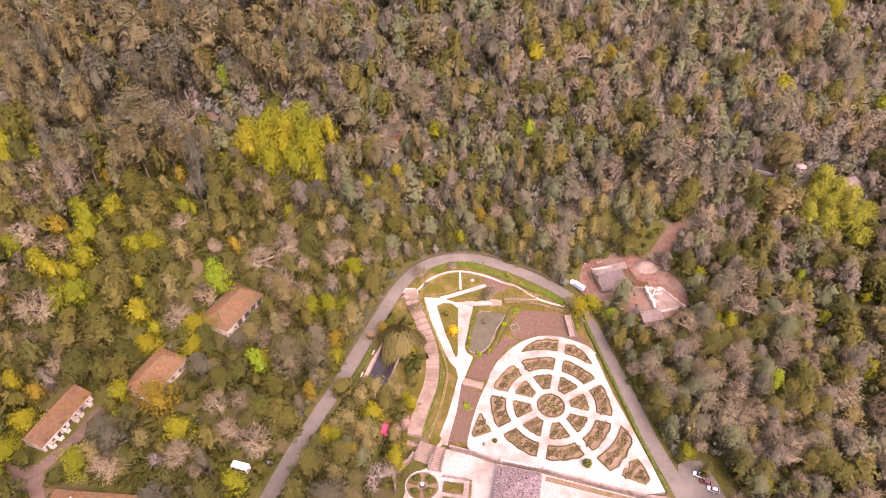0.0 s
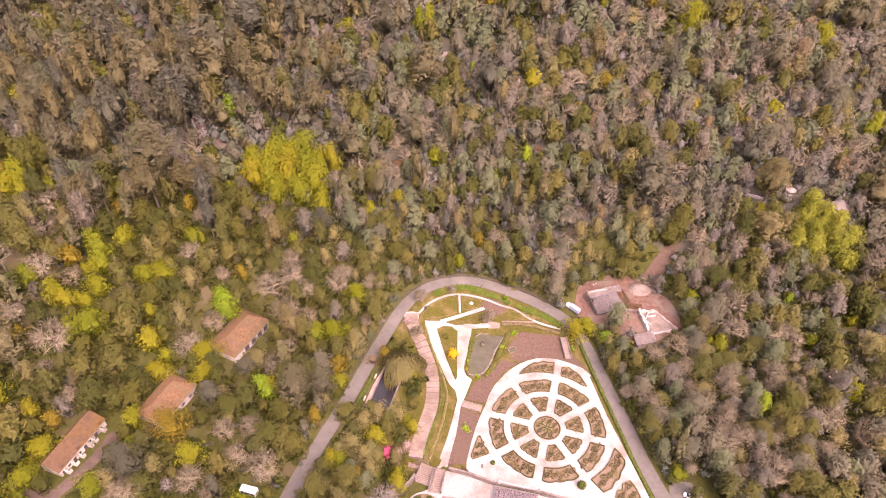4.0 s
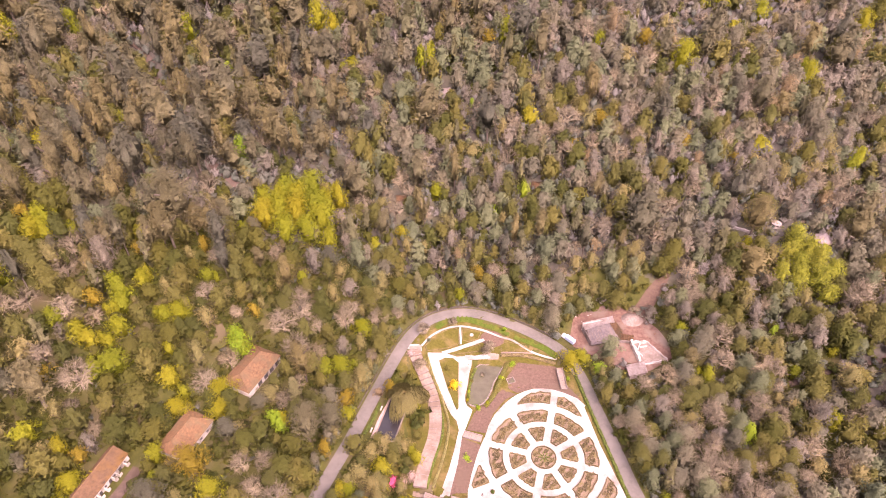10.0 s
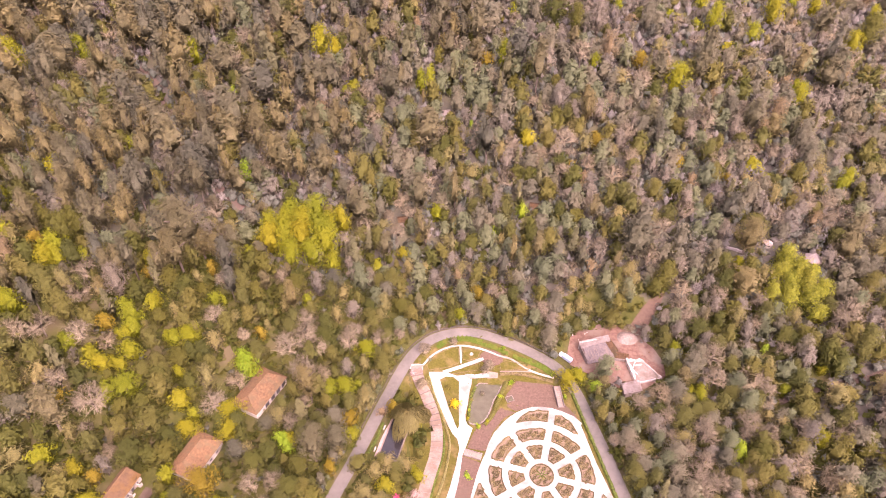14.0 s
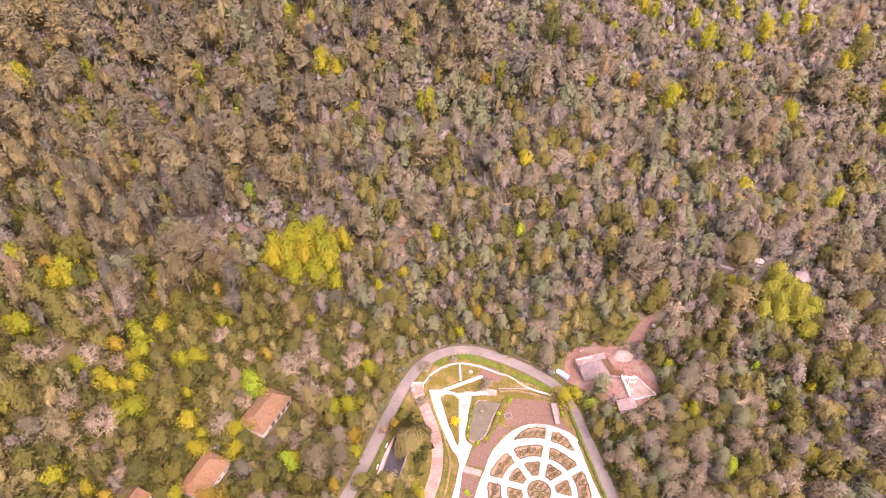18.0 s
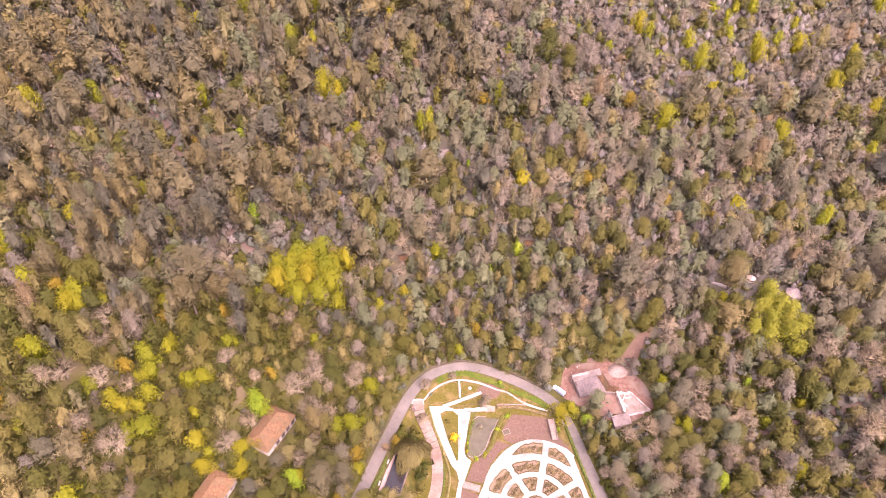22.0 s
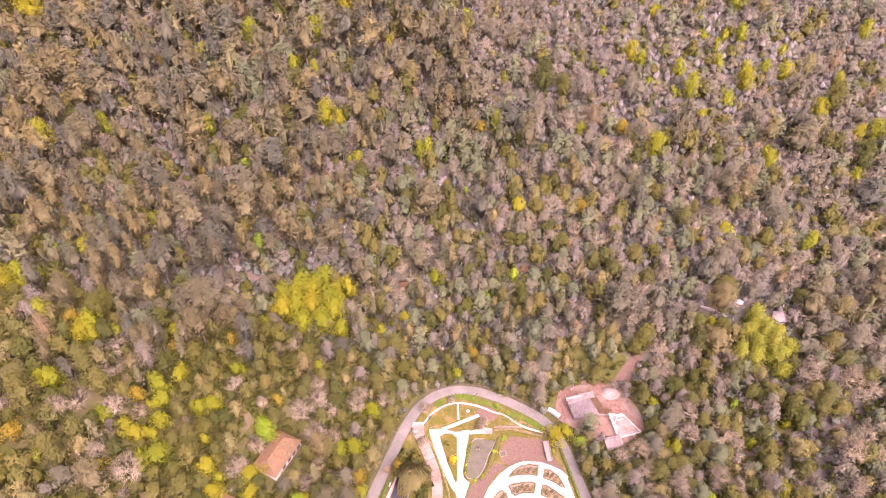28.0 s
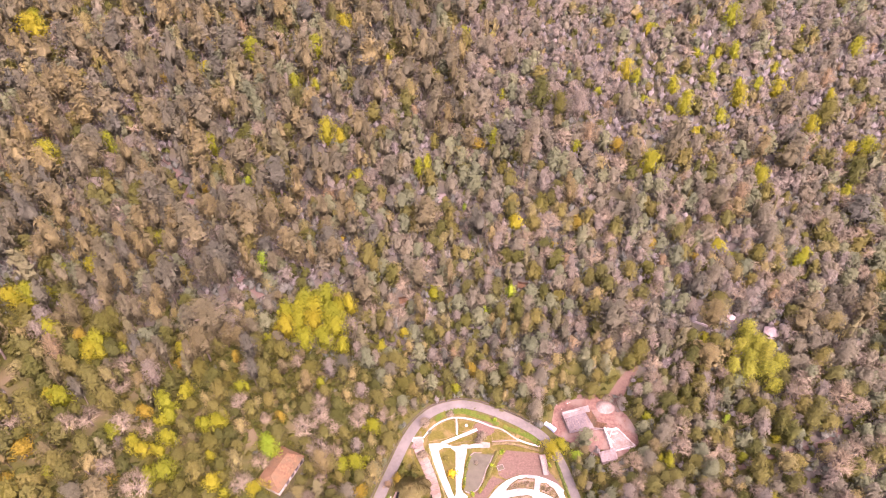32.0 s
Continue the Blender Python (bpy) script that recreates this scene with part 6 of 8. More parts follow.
sheet("garden_ground", [(-7.5, 126), (-12, 128), (-11.5, 150), (-8.5, 172), (-13.5, 190), (-20, 203.5), (-14, 212), (-3, 219.7), (11.5, 223.5), (28, 220.5), (46, 213.5), (56.5, 206), (63, 194.8), (67, 176), (72, 155), (79, 120),
                        (60, 118), (30, 126), (8, 131)], M_LAWN, "patchy olive grass of the garden slopes", "grass", 0.06)
sheet("earth_terrace_north", [(29.5, 192.8), (35.7, 201.3), (54.7, 200.1), (56, 196), (58.5, 190), (64.2, 181), (65.5, 175), (60, 180), (48, 186.4), (41.8, 186.6), (33.9, 183.8), (29.8, 186.3)], M_TERRACE_DIRT, "bare brown tilled earth terrace", "terrace", 0.16)
sheet("earth_terrace_west", [(8.6, 163.2), (12.5, 172.6), (21.5, 180.5), (26.5, 185.5), (33.5, 183.2), (27.5, 179.8), (21.5, 172), (17.2, 161.5)], M_TERRACE_DIRT, "bare brown tilled earth terrace", "terrace", 0.16)
sheet("earth_terrace_south", [(6.3, 159), (14.9, 155.4), (12.4, 149), (10.2, 141), (8.2, 133.2), (8.1, 130.2), (9.6, 128.4), (0.3, 130.9), (3.5, 147.3)], M_TERRACE_DIRT, "bare brown tilled earth terrace with a weed patch", "terrace", 0.16)
sheet("white_path", [(-10.4, 201.8), (-2, 203.3), (4.2, 202), (10.6, 203.2), (12.2, 201.6), (11.8, 198.4), (10.6, 194), (9.6, 187), (8.2, 181), (8.4, 177.5), (9.2, 175.5), (11.6, 173.5), (8.0, 163.5), (6.4, 159.6),
                     (4.3, 146), (0.5, 130.8), (-3.6, 131.6), (0.2, 143), (2.6, 152), (5.0, 163), (4.0, 168), (1.6, 170.9), (-4, 183), (-9.6, 195)], M_GRAVEL, "white gravel garden path forking round a lawn", "path", 0.22)
tagged(part("pond_walk", ribbon(draped_line([(8.6, 202.3), (14, 203), (21, 203.8)]), 1.3, 0.3, 0.8), M_GRAVEL), "white gravel walk leading to the pond landing", "path", kind="structure")
sheet("triangle_lawn", [(-4.6, 198.6), (-1.5, 200.6), (2.4, 200.9), (5.3, 198.7), (5.0, 186), (5.0, 175.2), (4.2, 173.6), (0.2, 183.2)], M_LAWN, "three-cornered lawn between white paths", "lawn", 0.55)
arc = draped_line([(-13.6, 204.5), (-9.1, 210.7), (-2.1, 216.3), (6.1, 219.2), (17.1, 218.4), (27.9, 215.0), (33.4, 213.8), (43.9, 207.7), (55.7, 204.2)])
tagged(part("upper_path", ribbon(arc, 0.55, 0.3, 0.8), M_GRAVEL), "narrow white gravel path curving below the road", "path", kind="structure")
tagged(part("middle_path", ribbon(draped_line([(-3, 203), (5, 206.6), (14, 210.8), (18.5, 213)]), 1.0, 0.34, 0.8), M_GRAVEL), "white gravel path climbing between two lawns", "path", kind="structure")
tagged(part("cross_path", ribbon(draped_line([(6.2, 219), (6.4, 214.5), (6.5, 209)]), 0.5, 0.32, 0.8), M_GRAVEL), "short white gravel path between lawns", "path", kind="structure")
tagged(part("pond_path", ribbon(draped_line([(27, 206.2), (36, 207.0), (43.5, 207.2)]), 0.35, 0.26, 0.8), M_STEP), "narrow pale path beside a hedge", "path", kind="structure")
sheet("gravel_circle", [(23 + 6.2 * math.cos(a), 213.7 + 4.4 * math.sin(a)) for a in np.linspace(0, 2 * np.pi, 20, endpoint=False)], M_TERRACE_DIRT, "round greyish gravel plaza in the upper garden", "plaza", 0.2)
sheet("pond_landing", [(20.2, 205.9), (26.1, 205.3), (25.6, 202.4), (20.2, 202)], M_STEP, "pale stone landing above the pond", "landing", 0.3)
for name, outline in (("lawn", [(-11.5, 205.2), (-8.6, 209.4), (-6.3, 212.3), (-1.5, 215.4), (2.5, 217.6), (5.2, 217.2), (5.5, 213.5), (5.4, 209.2), (0.5, 206.4), (-4.6, 204.6), (-10.5, 202.7)]),
                      ("lawn", [(7.4, 217.6), (11.6, 218.2), (17.2, 217.2), (15.4, 213.0), (10.5, 211), (7.5, 211.4)]),
                      ("lawn", [(-0.6, 203.8), (6.9, 206.6), (16.3, 210), (16.7, 206.4), (9.6, 204.8), (1.6, 202.6)]),
                      ("lawn", [(27.2, 210.6), (30.6, 212.7), (37.8, 211.4), (43.0, 208.4), (36, 207.9), (27.6, 206.9)])):
    ob = sheet(name, outline, M_LAWN, "small olive green lawn in the upper garden", "lawn", 0.24)
    c = np.array(outline)
    c = np.vstack([c, c[:1]])
    edge_line = even(c, 0.7, True)
    quad_part("lawn_edging", hedge(edge_line, 0.3, 0.35, closed=True, rough=0.03, zs=ground_z(*np.vstack([edge_line, edge_line[:1]]).T) + 0.1), M_HEDGE, ob, "low dark edging")
for line in ([(-6.8, 216.0), (-1.2, 220.6), (9.8, 223.3), (22.7, 220.6), (32.4, 217.5)], [(35, 216.3), (49.6, 210.4), (56.3, 205.6)]):
    p = draped_line(line, 1.0)
    quad_part("verge_grass", hedge(p[:, :2], 4.4, 0.16, rough=0.022, zs=p[:, 2]), M_VERGE)
    tagged(bpy.data.objects[[o.name for o in scene.objects if o.name.startswith("verge_grass")][-1]], "bright green verge below the road", "verge", kind="structure")


def long_hedge(name, line, wide, high, material, label, group=""):
    p = draped_line(line, 0.7)
    ob = quad_part(name, hedge(p[:, :2], wide, high, rough=0.1, zs=p[:, 2]), material)
    return tagged(ob, label, "hedge", group)


long_hedge("clipped_hedge", [(64.2, 195), (67.6, 178), (72.4, 155.5), (76.8, 135), (82.2, 113.2)], 1.6, 1.1, M_HEDGE_GREEN, "long bright green clipped hedge beside the road")
long_hedge("dark_hedge", [(26.8, 204.4), (34, 205.3), (41, 204.9), (49, 203.2), (55, 201.8)], 1.5, 1.2, M_HEDGE, "dark clipped hedge above the tilled terrace")
long_hedge("path_hedge", [(-10.3, 199.5), (-7.4, 190), (-3.3, 180), (-0.3, 170), (0.2, 163), (-1.5, 152), (-4.2, 142), (-7.2, 133)], 1.2, 0.6, LEAF["tan"], "rough olive hedge beside the white path")
long_hedge("step_hedge", [(-3.0, 172), (-2.5, 163), (-4.6, 153), (-7.4, 143), (-9.3, 134)], 1.3, 0.9, M_HEDGE_GREEN, "green hedge beside the stepped path")
long_hedge("road_hedge", [(61.5, 205.5), (65, 196)], 1.2, 0.9, M_HEDGE_GREEN, "short green hedge beside the road")
long_hedge("pond_planting", [(9.9, 179.5), (10.2, 184.5), (11.5, 191.5), (14, 197.8)], 1.5, 0.8, M_HEDGE_GREEN, "green planting along the pond edge")
long_hedge("pond_planting", [(17.5, 175.6), (21.8, 181.4), (25.0, 188.6), (28.4, 196.5), (30, 200.4)], 2.2, 1.0, LEAF["olive"], "yellow-green planting along the pond edge")

# ---- stepped path ----
steps_line = draped_line([(-16.5, 203.2), (-16, 197.5), (-11.6, 189), (-7.4, 178.4), (-5.9, 168), (-6.6, 158), (-9.2, 148.5), (-11.6, 139), (-12.7, 131.5)], 0.5)
n_steps = 26
cut = np.linspace(0, len(steps_line) - 1, n_steps + 1).astype(int)
stepped = thing("stepped_path", -9, 168, 0, 0, "long pale stepped garden path with dark stone risers", "steps")
way = np.gradient(steps_line[:, :2], axis=0)
way /= np.linalg.norm(way, axis=1)[:, None]
across = np.stack([way[:, 1], -way[:, 0]], 1) * 2.9
loc = np.array([-9, 168])
for a, b in zip(cut, cut[1:]):
    p0, p1 = steps_line[a, :2] - loc, steps_line[b, :2] - loc
    s0, s1, d = across[a], across[b], way[b] * 0.11
    top = max(gz(*(q + loc)) for q in (p0, p0 - s0, p0 + s0, p1, p1 - s1, p1 + s1)) + 0.12
    tread = part("tread", prism(bmesh.new(), [tuple(p0 - s0), tuple(p0 + s0), tuple(p1 + s1), tuple(p1 - s1)], top - 1.6, top), M_STEP, stepped)
    part("nosing", prism(bmesh.new(), [tuple(p1 - s1 - d), tuple(p1 + s1 - d), tuple(p1 + s1 + d), tuple(p1 - s1 + d)], top - 0.5, top + 0.03), M_DARK_STONE, tread)
sheet("grass_bank", [(-12.5, 130), (-27, 131), (-26, 150), (-24, 165), (-27, 178), (-23, 196), (-17, 198), (-12.5, 189), (-8.3, 178), (-6.8, 168), (-7.5, 158), (-10, 148), (-12.4, 139)], M_LAWN, "rough olive grass bank between the pool and the stepped path", "grass", 0.05)
sheet("path_mouth", [(-20.2, 201.0), (-19.2, 203.8), (-13.6, 204.8), (-13.2, 202.2), (-15.5, 200.6)], M_GRAVEL, "pale gravel mouth of the path at the road", "path", 0.15)

# ---- pond ----
pond_rim = [(13.8, 198), (16.3, 200.2), (19.5, 199.8), (23, 201.2), (26.4, 200.8), (27.8, 198.8), (26.4, 196.2), (25.2, 193.5), (22.9, 189.6), (21.4, 185.3), (19.6, 180.9), (17.6, 177.6), (15.2, 175.9), (12.2, 175.4), (10, 176.4), (9.4, 178.4), (10.2, 183), (10.9, 188.5), (12.2, 194.2)]
tagged(part("pond_water", prism(bmesh.new(), pond_rim, 0.2, 1.0), M_WATER), "still dark grey-brown water of the irregular garden pond", "water", kind="structure")
pond = thing("pond_kerb", 18.5, 188, 1.0, 0, "rough weathered stone kerb round the pond", "kerb")
kerb = even([(x - 18.5, y - 188) for x, y in pond_rim], 0.9, True)
for i, (x, y) in enumerate(kerb):
    nx, ny = kerb[(i + 1) % len(kerb)]
    ang = math.atan2(ny - y, nx - x)
    c, s = math.cos(ang), math.sin(ang)
    wob = 0.28 + 0.08 * math.sin(i * 2.7)
    bm = prism(bmesh.new(), [(x + c * u - s * v, y + s * u + c * v) for u, v in ((0.02, -wob), (0.85, -wob * 0.9), (0.88, wob), (0.05, wob * 1.1))], -0.5, 0.14 + 0.05 * math.sin(i * 1.9))
    part("kerb_stone", bm, M_DARK_STONE, pond)
island = thing("pond_island", 17.1, 193.2, 1.0, 0, "tiny round planted island in the pond", "island")
quad_part("stone_ring", np.concatenate([tube((0, 0, -0.4), (0, 0, 0.25), 1.05, 1.0, 12), tube((0, 0, 0.25), (0, 0, 0.3), 1.0, 0.6, 12)]), M_DARK_STONE, island)
ring = [(0.62 * math.cos(a), 0.62 * math.sin(a)) for a in np.linspace(0, 6.28, 12, endpoint=False)]
quad_part("plant_cushion", np.concatenate([hedge(np.array(ring), 0.7, 0.6, 0.2, True), hedge(np.array([(-0.3, 0), (0, 0), (0.3, 0)]), 0.8, 0.8, 0.2)]), M_HEDGE_GREEN, island)
basin = thing("stone_basin", 31.2, 190.6, gz(31.2, 190.6), 20, "small square stone basin with dark water", "basin")
for x0, x1, y0, y1 in ((-2, 2, -1.7, -1.4), (-2, 2, 1.4, 1.7), (-2, -1.7, -1.4, 1.4), (1.7, 2, -1.4, 1.4)):
    part("rim_stone", box(bmesh.new(), x0, x1, y0, y1, -0.3, 0.4, 0.04), M_DARK_STONE, basin)
part("water", box(bmesh.new(), -1.7, 1.7, -1.4, 1.4, -0.3, 0.2), M_WATER, basin)
bird = thing("garden_ornament", 12.2, 214.8, gz(12.2, 214.8) + 0.2, 0, "pale stone ring ornament on the small lawn", "ornament")
quad_part("stone_ring", np.concatenate([tube((0, 0, 0), (0, 0, 0.5), 1.0, 0.85, 10), tube((0, 0, 0.5), (0, 0, 0.52), 0.85, 0.5, 10), tube((0, 0, 0.3), (0, 0, 1.2), 0.25, 0.15, 8)]), M_STONE, bird)

# ---- flights of steps ----
def flight(x, y, z, turn, wide, run, rise, count, label, group="garden steps"):
    """Steps that climb along their own +y."""
    base = thing("steps", x, y, z, turn, label, "steps", group)
    for i in range(count):
        st = part("step", box(bmesh.new(), -wide / 2, wide / 2, i * run, (i + 1) * run + 0.05, -0.6, (i + 1) * rise, 0.02), M_STEP, base)
        part("nosing", box(bmesh.new(), -wide / 2 + 0.03, wide / 2 - 0.03, i * run - 0.03, i * run + 0.2, -0.3, (i + 1) * rise + 0.02), M_DARK_STONE, st)
    for sx in (-1, 1):
        part("side_wall", box(bmesh.new(), sx * (wide / 2 + 0.02) - 0.18, sx * (wide / 2 + 0.02) + 0.18, 0, count * run, -0.6, count * rise + 0.3, 0.03), M_DARK_STONE, base)
    return base


flight(57.2, 186.2, 0.0, 4, 3.0, 0.95, 0.06, 13, "straight pale stone steps from the parterre to the upper terrace")
flight(15.4, 158.4, -0.02, 73, 3.2, 0.95, 0.03, 9, "broad shallow stone steps onto the parterre")

# ---- single bushes of the garden ----
SHRUBS = (("gold", 3.2, 185.4, 4.6, 3.3, "brilliant golden yellow bush on the three-cornered lawn"), ("green", 14.4, 174.6, 2.2, 2.0, "bright green bush at the pond end"), ("green", 29.3, 218.4, 2.6, 1.7, "fresh green bush on the verge"),
          ("bare", -12.8, 211.2, 6.5, 4.0, "leafless pinkish grey small tree beside the road"), ("bare", 2.4, 219, 5.0, 2.9, "reddish bare-twigged small tree above the lawn"), ("bare", 19, 204.4, 6.0, 3.0, "slender leafless tree at the pond"),
          ("bare", 21.4, 207.8, 5.0, 3.4, "small leafless shrub beside the plaza"), ("orange", -28.2, 178.6, 2.6, 2.0, "bright yellow bush at the pool end"), ("rust", -31.8, 174.2, 5, 3.4, "rust pink small tree by the pool"),
          ("pink", -24.2, 136.6, 6.4, 3.3, "round bush covered in bright pink flowers"), ("blossom", -19.6, 136.0, 6.6, 3.6, "small tree in pale pink blossom"), ("blossom", -15.4, 137.6, 6.2, 3.2, "small tree in pale pink blossom"),
          ("blossom", -45.0, 118.2, 3.4, 2.2, "white-blossomed shrub by the road"), ("yellow", -27.5, 132, 3.0, 1.8, "small yellow-green shrub among trees"), ("olive", -0.6, 194.6, 2.2, 2.0, "clipped round bush on the lawn"),
          ("dark", -9.8, 208.2, 2.0, 1.6, "low green shrub by the path"), ("green", 32.5, 199.6, 2.2, 2.3, "low green shrubs above the pond"), ("green", 60, 192.4, 1.8, 1.5, "small round green bush beside the steps"),
          ("green", 8.4, 149, 0.6, 2.5, "low green weeds on the bare terrace"), ("olive", -13.8, 181, 4.5, 2.6, "olive green bush beside the stepped path"), ("yellow", -14.5, 172.5, 4, 2.4, "yellow-green bush beside the stepped path"), ("olive", -12.6, 164.5, 4, 2.3, "olive green bush beside the stepped path"), ("olive", -14.2, 156.5, 5.5, 3, "olive green bush beside the stepped path"), ("yellow", -16.2, 149.5, 6, 3.4, "yellow-green tree beside the stepped path"), ("olive", -17.6, 143.4, 6, 3.5, "olive green tree beside the stepped path"), ("olive", -18.4, 186.5, 4.6, 2.8, "olive green bush beside the stepped path"), ("yellow", 9.4, 178.6, 1.5, 1.5, "yellow-green clump at the pond edge"), ("green", 10.2, 183.4, 1.4, 1.3, "low green clump at the pond edge"), ("olive", 11.4, 189.4, 1.6, 1.5, "olive clump at the pond edge"), ("yellow", 18.8, 177.2, 1.7, 1.9, "yellow-green clump at the pond edge"), ("olive", 23.4, 184.2, 1.6, 1.8, "olive clump at the pond edge"), ("green", 26.4, 191.6, 1.8, 1.9, "green clump at the pond edge"), ("blossom", -18.9, 197.5, 3.4, 2.3, "small pink-blossomed tree at the path mouth"), ("bare", -13.6, 193.0, 6.0, 3.9, "pale leafless tree leaning over the stepped path"), ("bare", 17.0, 193.2, 2.4, 1.6, "twiggy shrub on the pond island"))
for kind, x, y, high, wide, label in SHRUBS:
    plant(kind, x, y, high, wide, label)

wall_line = spline([(-60, 119.5, 11), (-55, 132.5, 10.9), (-47.3, 151.5, 10.6), (-40.2, 170.8, 10.9), (-33.6, 187.5, 11.4), (-26, 205.2, 12.2), (-17.6, 218, 12.2), (-5.6, 227.2, 11.2), (10.8, 231.6, 9.4), (28.6, 228.6, 6.8), (48.2, 220.8, 3.4), (55, 217, 2.4)], 2.0)
road_wall = thing("road_wall", 0, 0, 0, 0, "low dark stone wall along the upper road edge", "wall")
for a, b in zip(wall_line[24:], wall_line[25:]):
    d = (b - a)[:2] / np.linalg.norm((b - a)[:2])
    s = np.array([d[1], -d[0]]) * 0.22
    part("wall_block", prism(bmesh.new(), [tuple(a[:2] - s), tuple(b[:2] - s), tuple(b[:2] + s), tuple(a[:2] + s)], a[2] - 1.2, a[2] + 0.7 + 0.05 * math.sin(a[0])), M_MOSSY_STONE, road_wall)
# ---- rectangular pool by the road ----
pool = thing("garden_pool", -29.6, 163.4, 9.85, -15.5, "long rectangular pool with still grey water and a pale stone rim", "pool")
part("water", box(bmesh.new(), 0, 8.4, -10.6, 10.6, -1.2, 0.0), M_POOL, pool)
part("inner_floor", box(bmesh.new(), -0.4, 8.8, -11, 11, -1.6, -1.2), M_DARK_STONE, pool)
for k in range(14):
    y0 = -11 + k * 22 / 14
    part("rim_stone", box(bmesh.new(), -0.6, 0.0, y0 + 0.02, y0 + 22 / 14 - 0.02, -1.4, 0.28, 0.04), M_STEP, pool)
part("far_rim", box(bmesh.new(), 8.4, 8.9, -11, 11, -1.4, 0.2, 0.04), M_DARK_STONE, pool)
part("end_rim", box(bmesh.new(), 0.0, 8.4, -11.2, -10.6, -1.4, 0.24, 0.04), M_STONE, pool)
part("paving", box(bmesh.new(), -2.0, -0.62, -11.5, 11.5, -0.6, 0.12, 0.03), M_PINK_PAVING, pool, "pinkish paved strip")
for px, py in ((-30.9, 167.8), (-34.5, 156.4)):
    bench = thing("stone_bench", px, py, 9.9, -13.5, "pale stone bench facing the pool", "bench", "benches by the pool")
    part("seat", box(bmesh.new(), -0.35, 0.35, -1.3, 1.3, 0.4, 0.52, 0.03), M_STONE, bench)
    for s in (-0.9, 0.9):
        part("leg", box(bmesh.new(), -0.28, 0.28, s - 0.15, s + 0.15, 0, 0.4, 0.02), M_STONE, bench)
long_hedge("pool_hedge", [(-37.5, 154), (-34, 162), (-31.6, 170)], 1.5, 0.8, M_HEDGE_GREEN, "low green hedge between the road and the pool")


def willow(x, y, z, high, wide):
    rng = np.random.default_rng(77)
    base = thing("weeping_willow", x, y, z, 0, "weeping willow with long drooping olive yellow twigs over the pool", "tree")
    n = 4200
    a = rng.uniform(0, 2 * np.pi, n)
    r = np.sqrt(rng.uniform(0.02, 1, n)) * wide * 0.85 * (1 + 0.22 * np.sin(3 * a + 1) + 0.12 * np.sin(5 * a))
    top = high * (0.97 - 0.45 * (r / wide) ** 2) + rng.normal(0, 0.35, n)
    p0 = np.stack([r * np.cos(a), r * np.sin(a), top], 1)
    drop = rng.uniform(1.2, 3.2, n) * (0.5 + r / wide)
    p1 = p0 + np.stack([np.cos(a) * rng.uniform(0.2, 1.0, n), np.sin(a) * rng.uniform(0.2, 1.0, n), -drop], 1)
    q = strips(p0, p1, 0.13, 0.04, rng)
    soft = q - np.array([0, 0, high * 0.35]) + rng.normal(0, 1.2, (n, 1, 3))
    back = (np.cross(q[:, 1] - q[:, 0], q[:, 2] - q[:, 0]) * soft.mean(1)).sum(1) < 0
    q[back] = q[back][:, ::-1]
    soft[back] = soft[back][:, ::-1]
    foliage_ob = new("drooping_foliage", quad_mesh("drooping_foliage", q, LEAF["tan"], None, soft))
    foliage_ob.parent = base
    quad_part("inner_crown", lump((0, 0, high * 0.55), np.array([wide * 0.55, wide * 0.55, high * 0.28]), rng, 9, 5), LEAF["tan"], base)
    limbs = [tube((0, 0, -0.4), (0.2, 0.1, high * 0.45), 0.45, 0.3)]
    for k in range(6):
        limbs.append(tube((0.2, 0.1, high * 0.42), (math.cos(k * 1.05) * wide * 0.5, math.sin(k * 1.05) * wide * 0.5, high * 0.78), 0.22, 0.08))
    quad_part("trunk", np.concatenate(limbs), M_BARK, base)


willow(-19.8, 168.6, gz(-19.8, 168.6), 13.0, 9.6)
willow(-13.9, 177.4, gz(-13.9, 177.4), 7.0, 4.4)

# ---- lower court below the parterre ----
sheet("court_gravel", [(-4.8, 123.4), (0.4, 130.4), (9.2, 128.2), (19.2, 124.6), (37.3, 120.6), (72.4, 111.1), (82, 108), (82, 88), (-20, 88), (-16, 108), (-13.5, 119.5)], M_GRAVEL, "white gravel forecourt below the parterre", "court", 0.1, level=-1.9)
wall = thing("retaining_wall", 0, 0, 0, 0, "weathered stone retaining wall with a pale coping", "wall")
for (x0, y0), (x1, y1) in (((1.2, 130.6), (9.4, 128.4)), ((9.4, 128.4), (19.4, 124.6)), ((37.4, 120.7), (55, 115.9)), ((55, 115.9), (72.8, 111.1)), ((72.8, 111.1), (81.5, 110.2))):
    d = np.array([x1 - x0, y1 - y0])
    run = np.linalg.norm(d)
    d /= run
    s = np.array([d[1], -d[0]])
    p0, p1 = np.array([x0, y0]), np.array([x1, y1])
    face = prism(bmesh.new(), [tuple(p0 - s * 0.1), tuple(p1 - s * 0.1), tuple(p1 + s * 0.5), tuple(p0 + s * 0.5)], -2.6, 0.55)
    body = part("wall_body", face, M_DARK_STONE, wall)
    k = max(2, int(run / 1.6))
    for i in range(k):
        a, b = p0 + d * (run * i / k + 0.02), p0 + d * (run * (i + 1) / k - 0.02)
        part("coping_stone", prism(bmesh.new(), [tuple(a - s * 0.2), tuple(b - s * 0.2), tuple(b + s * 0.62), tuple(a + s * 0.62)], 0.55, 0.76), M_DARK_STONE, body)
wall_bed = thing("wall_border", 55.3, 115.1, -1.9, -15, "narrow brown planting border below the wall", "flower bed")
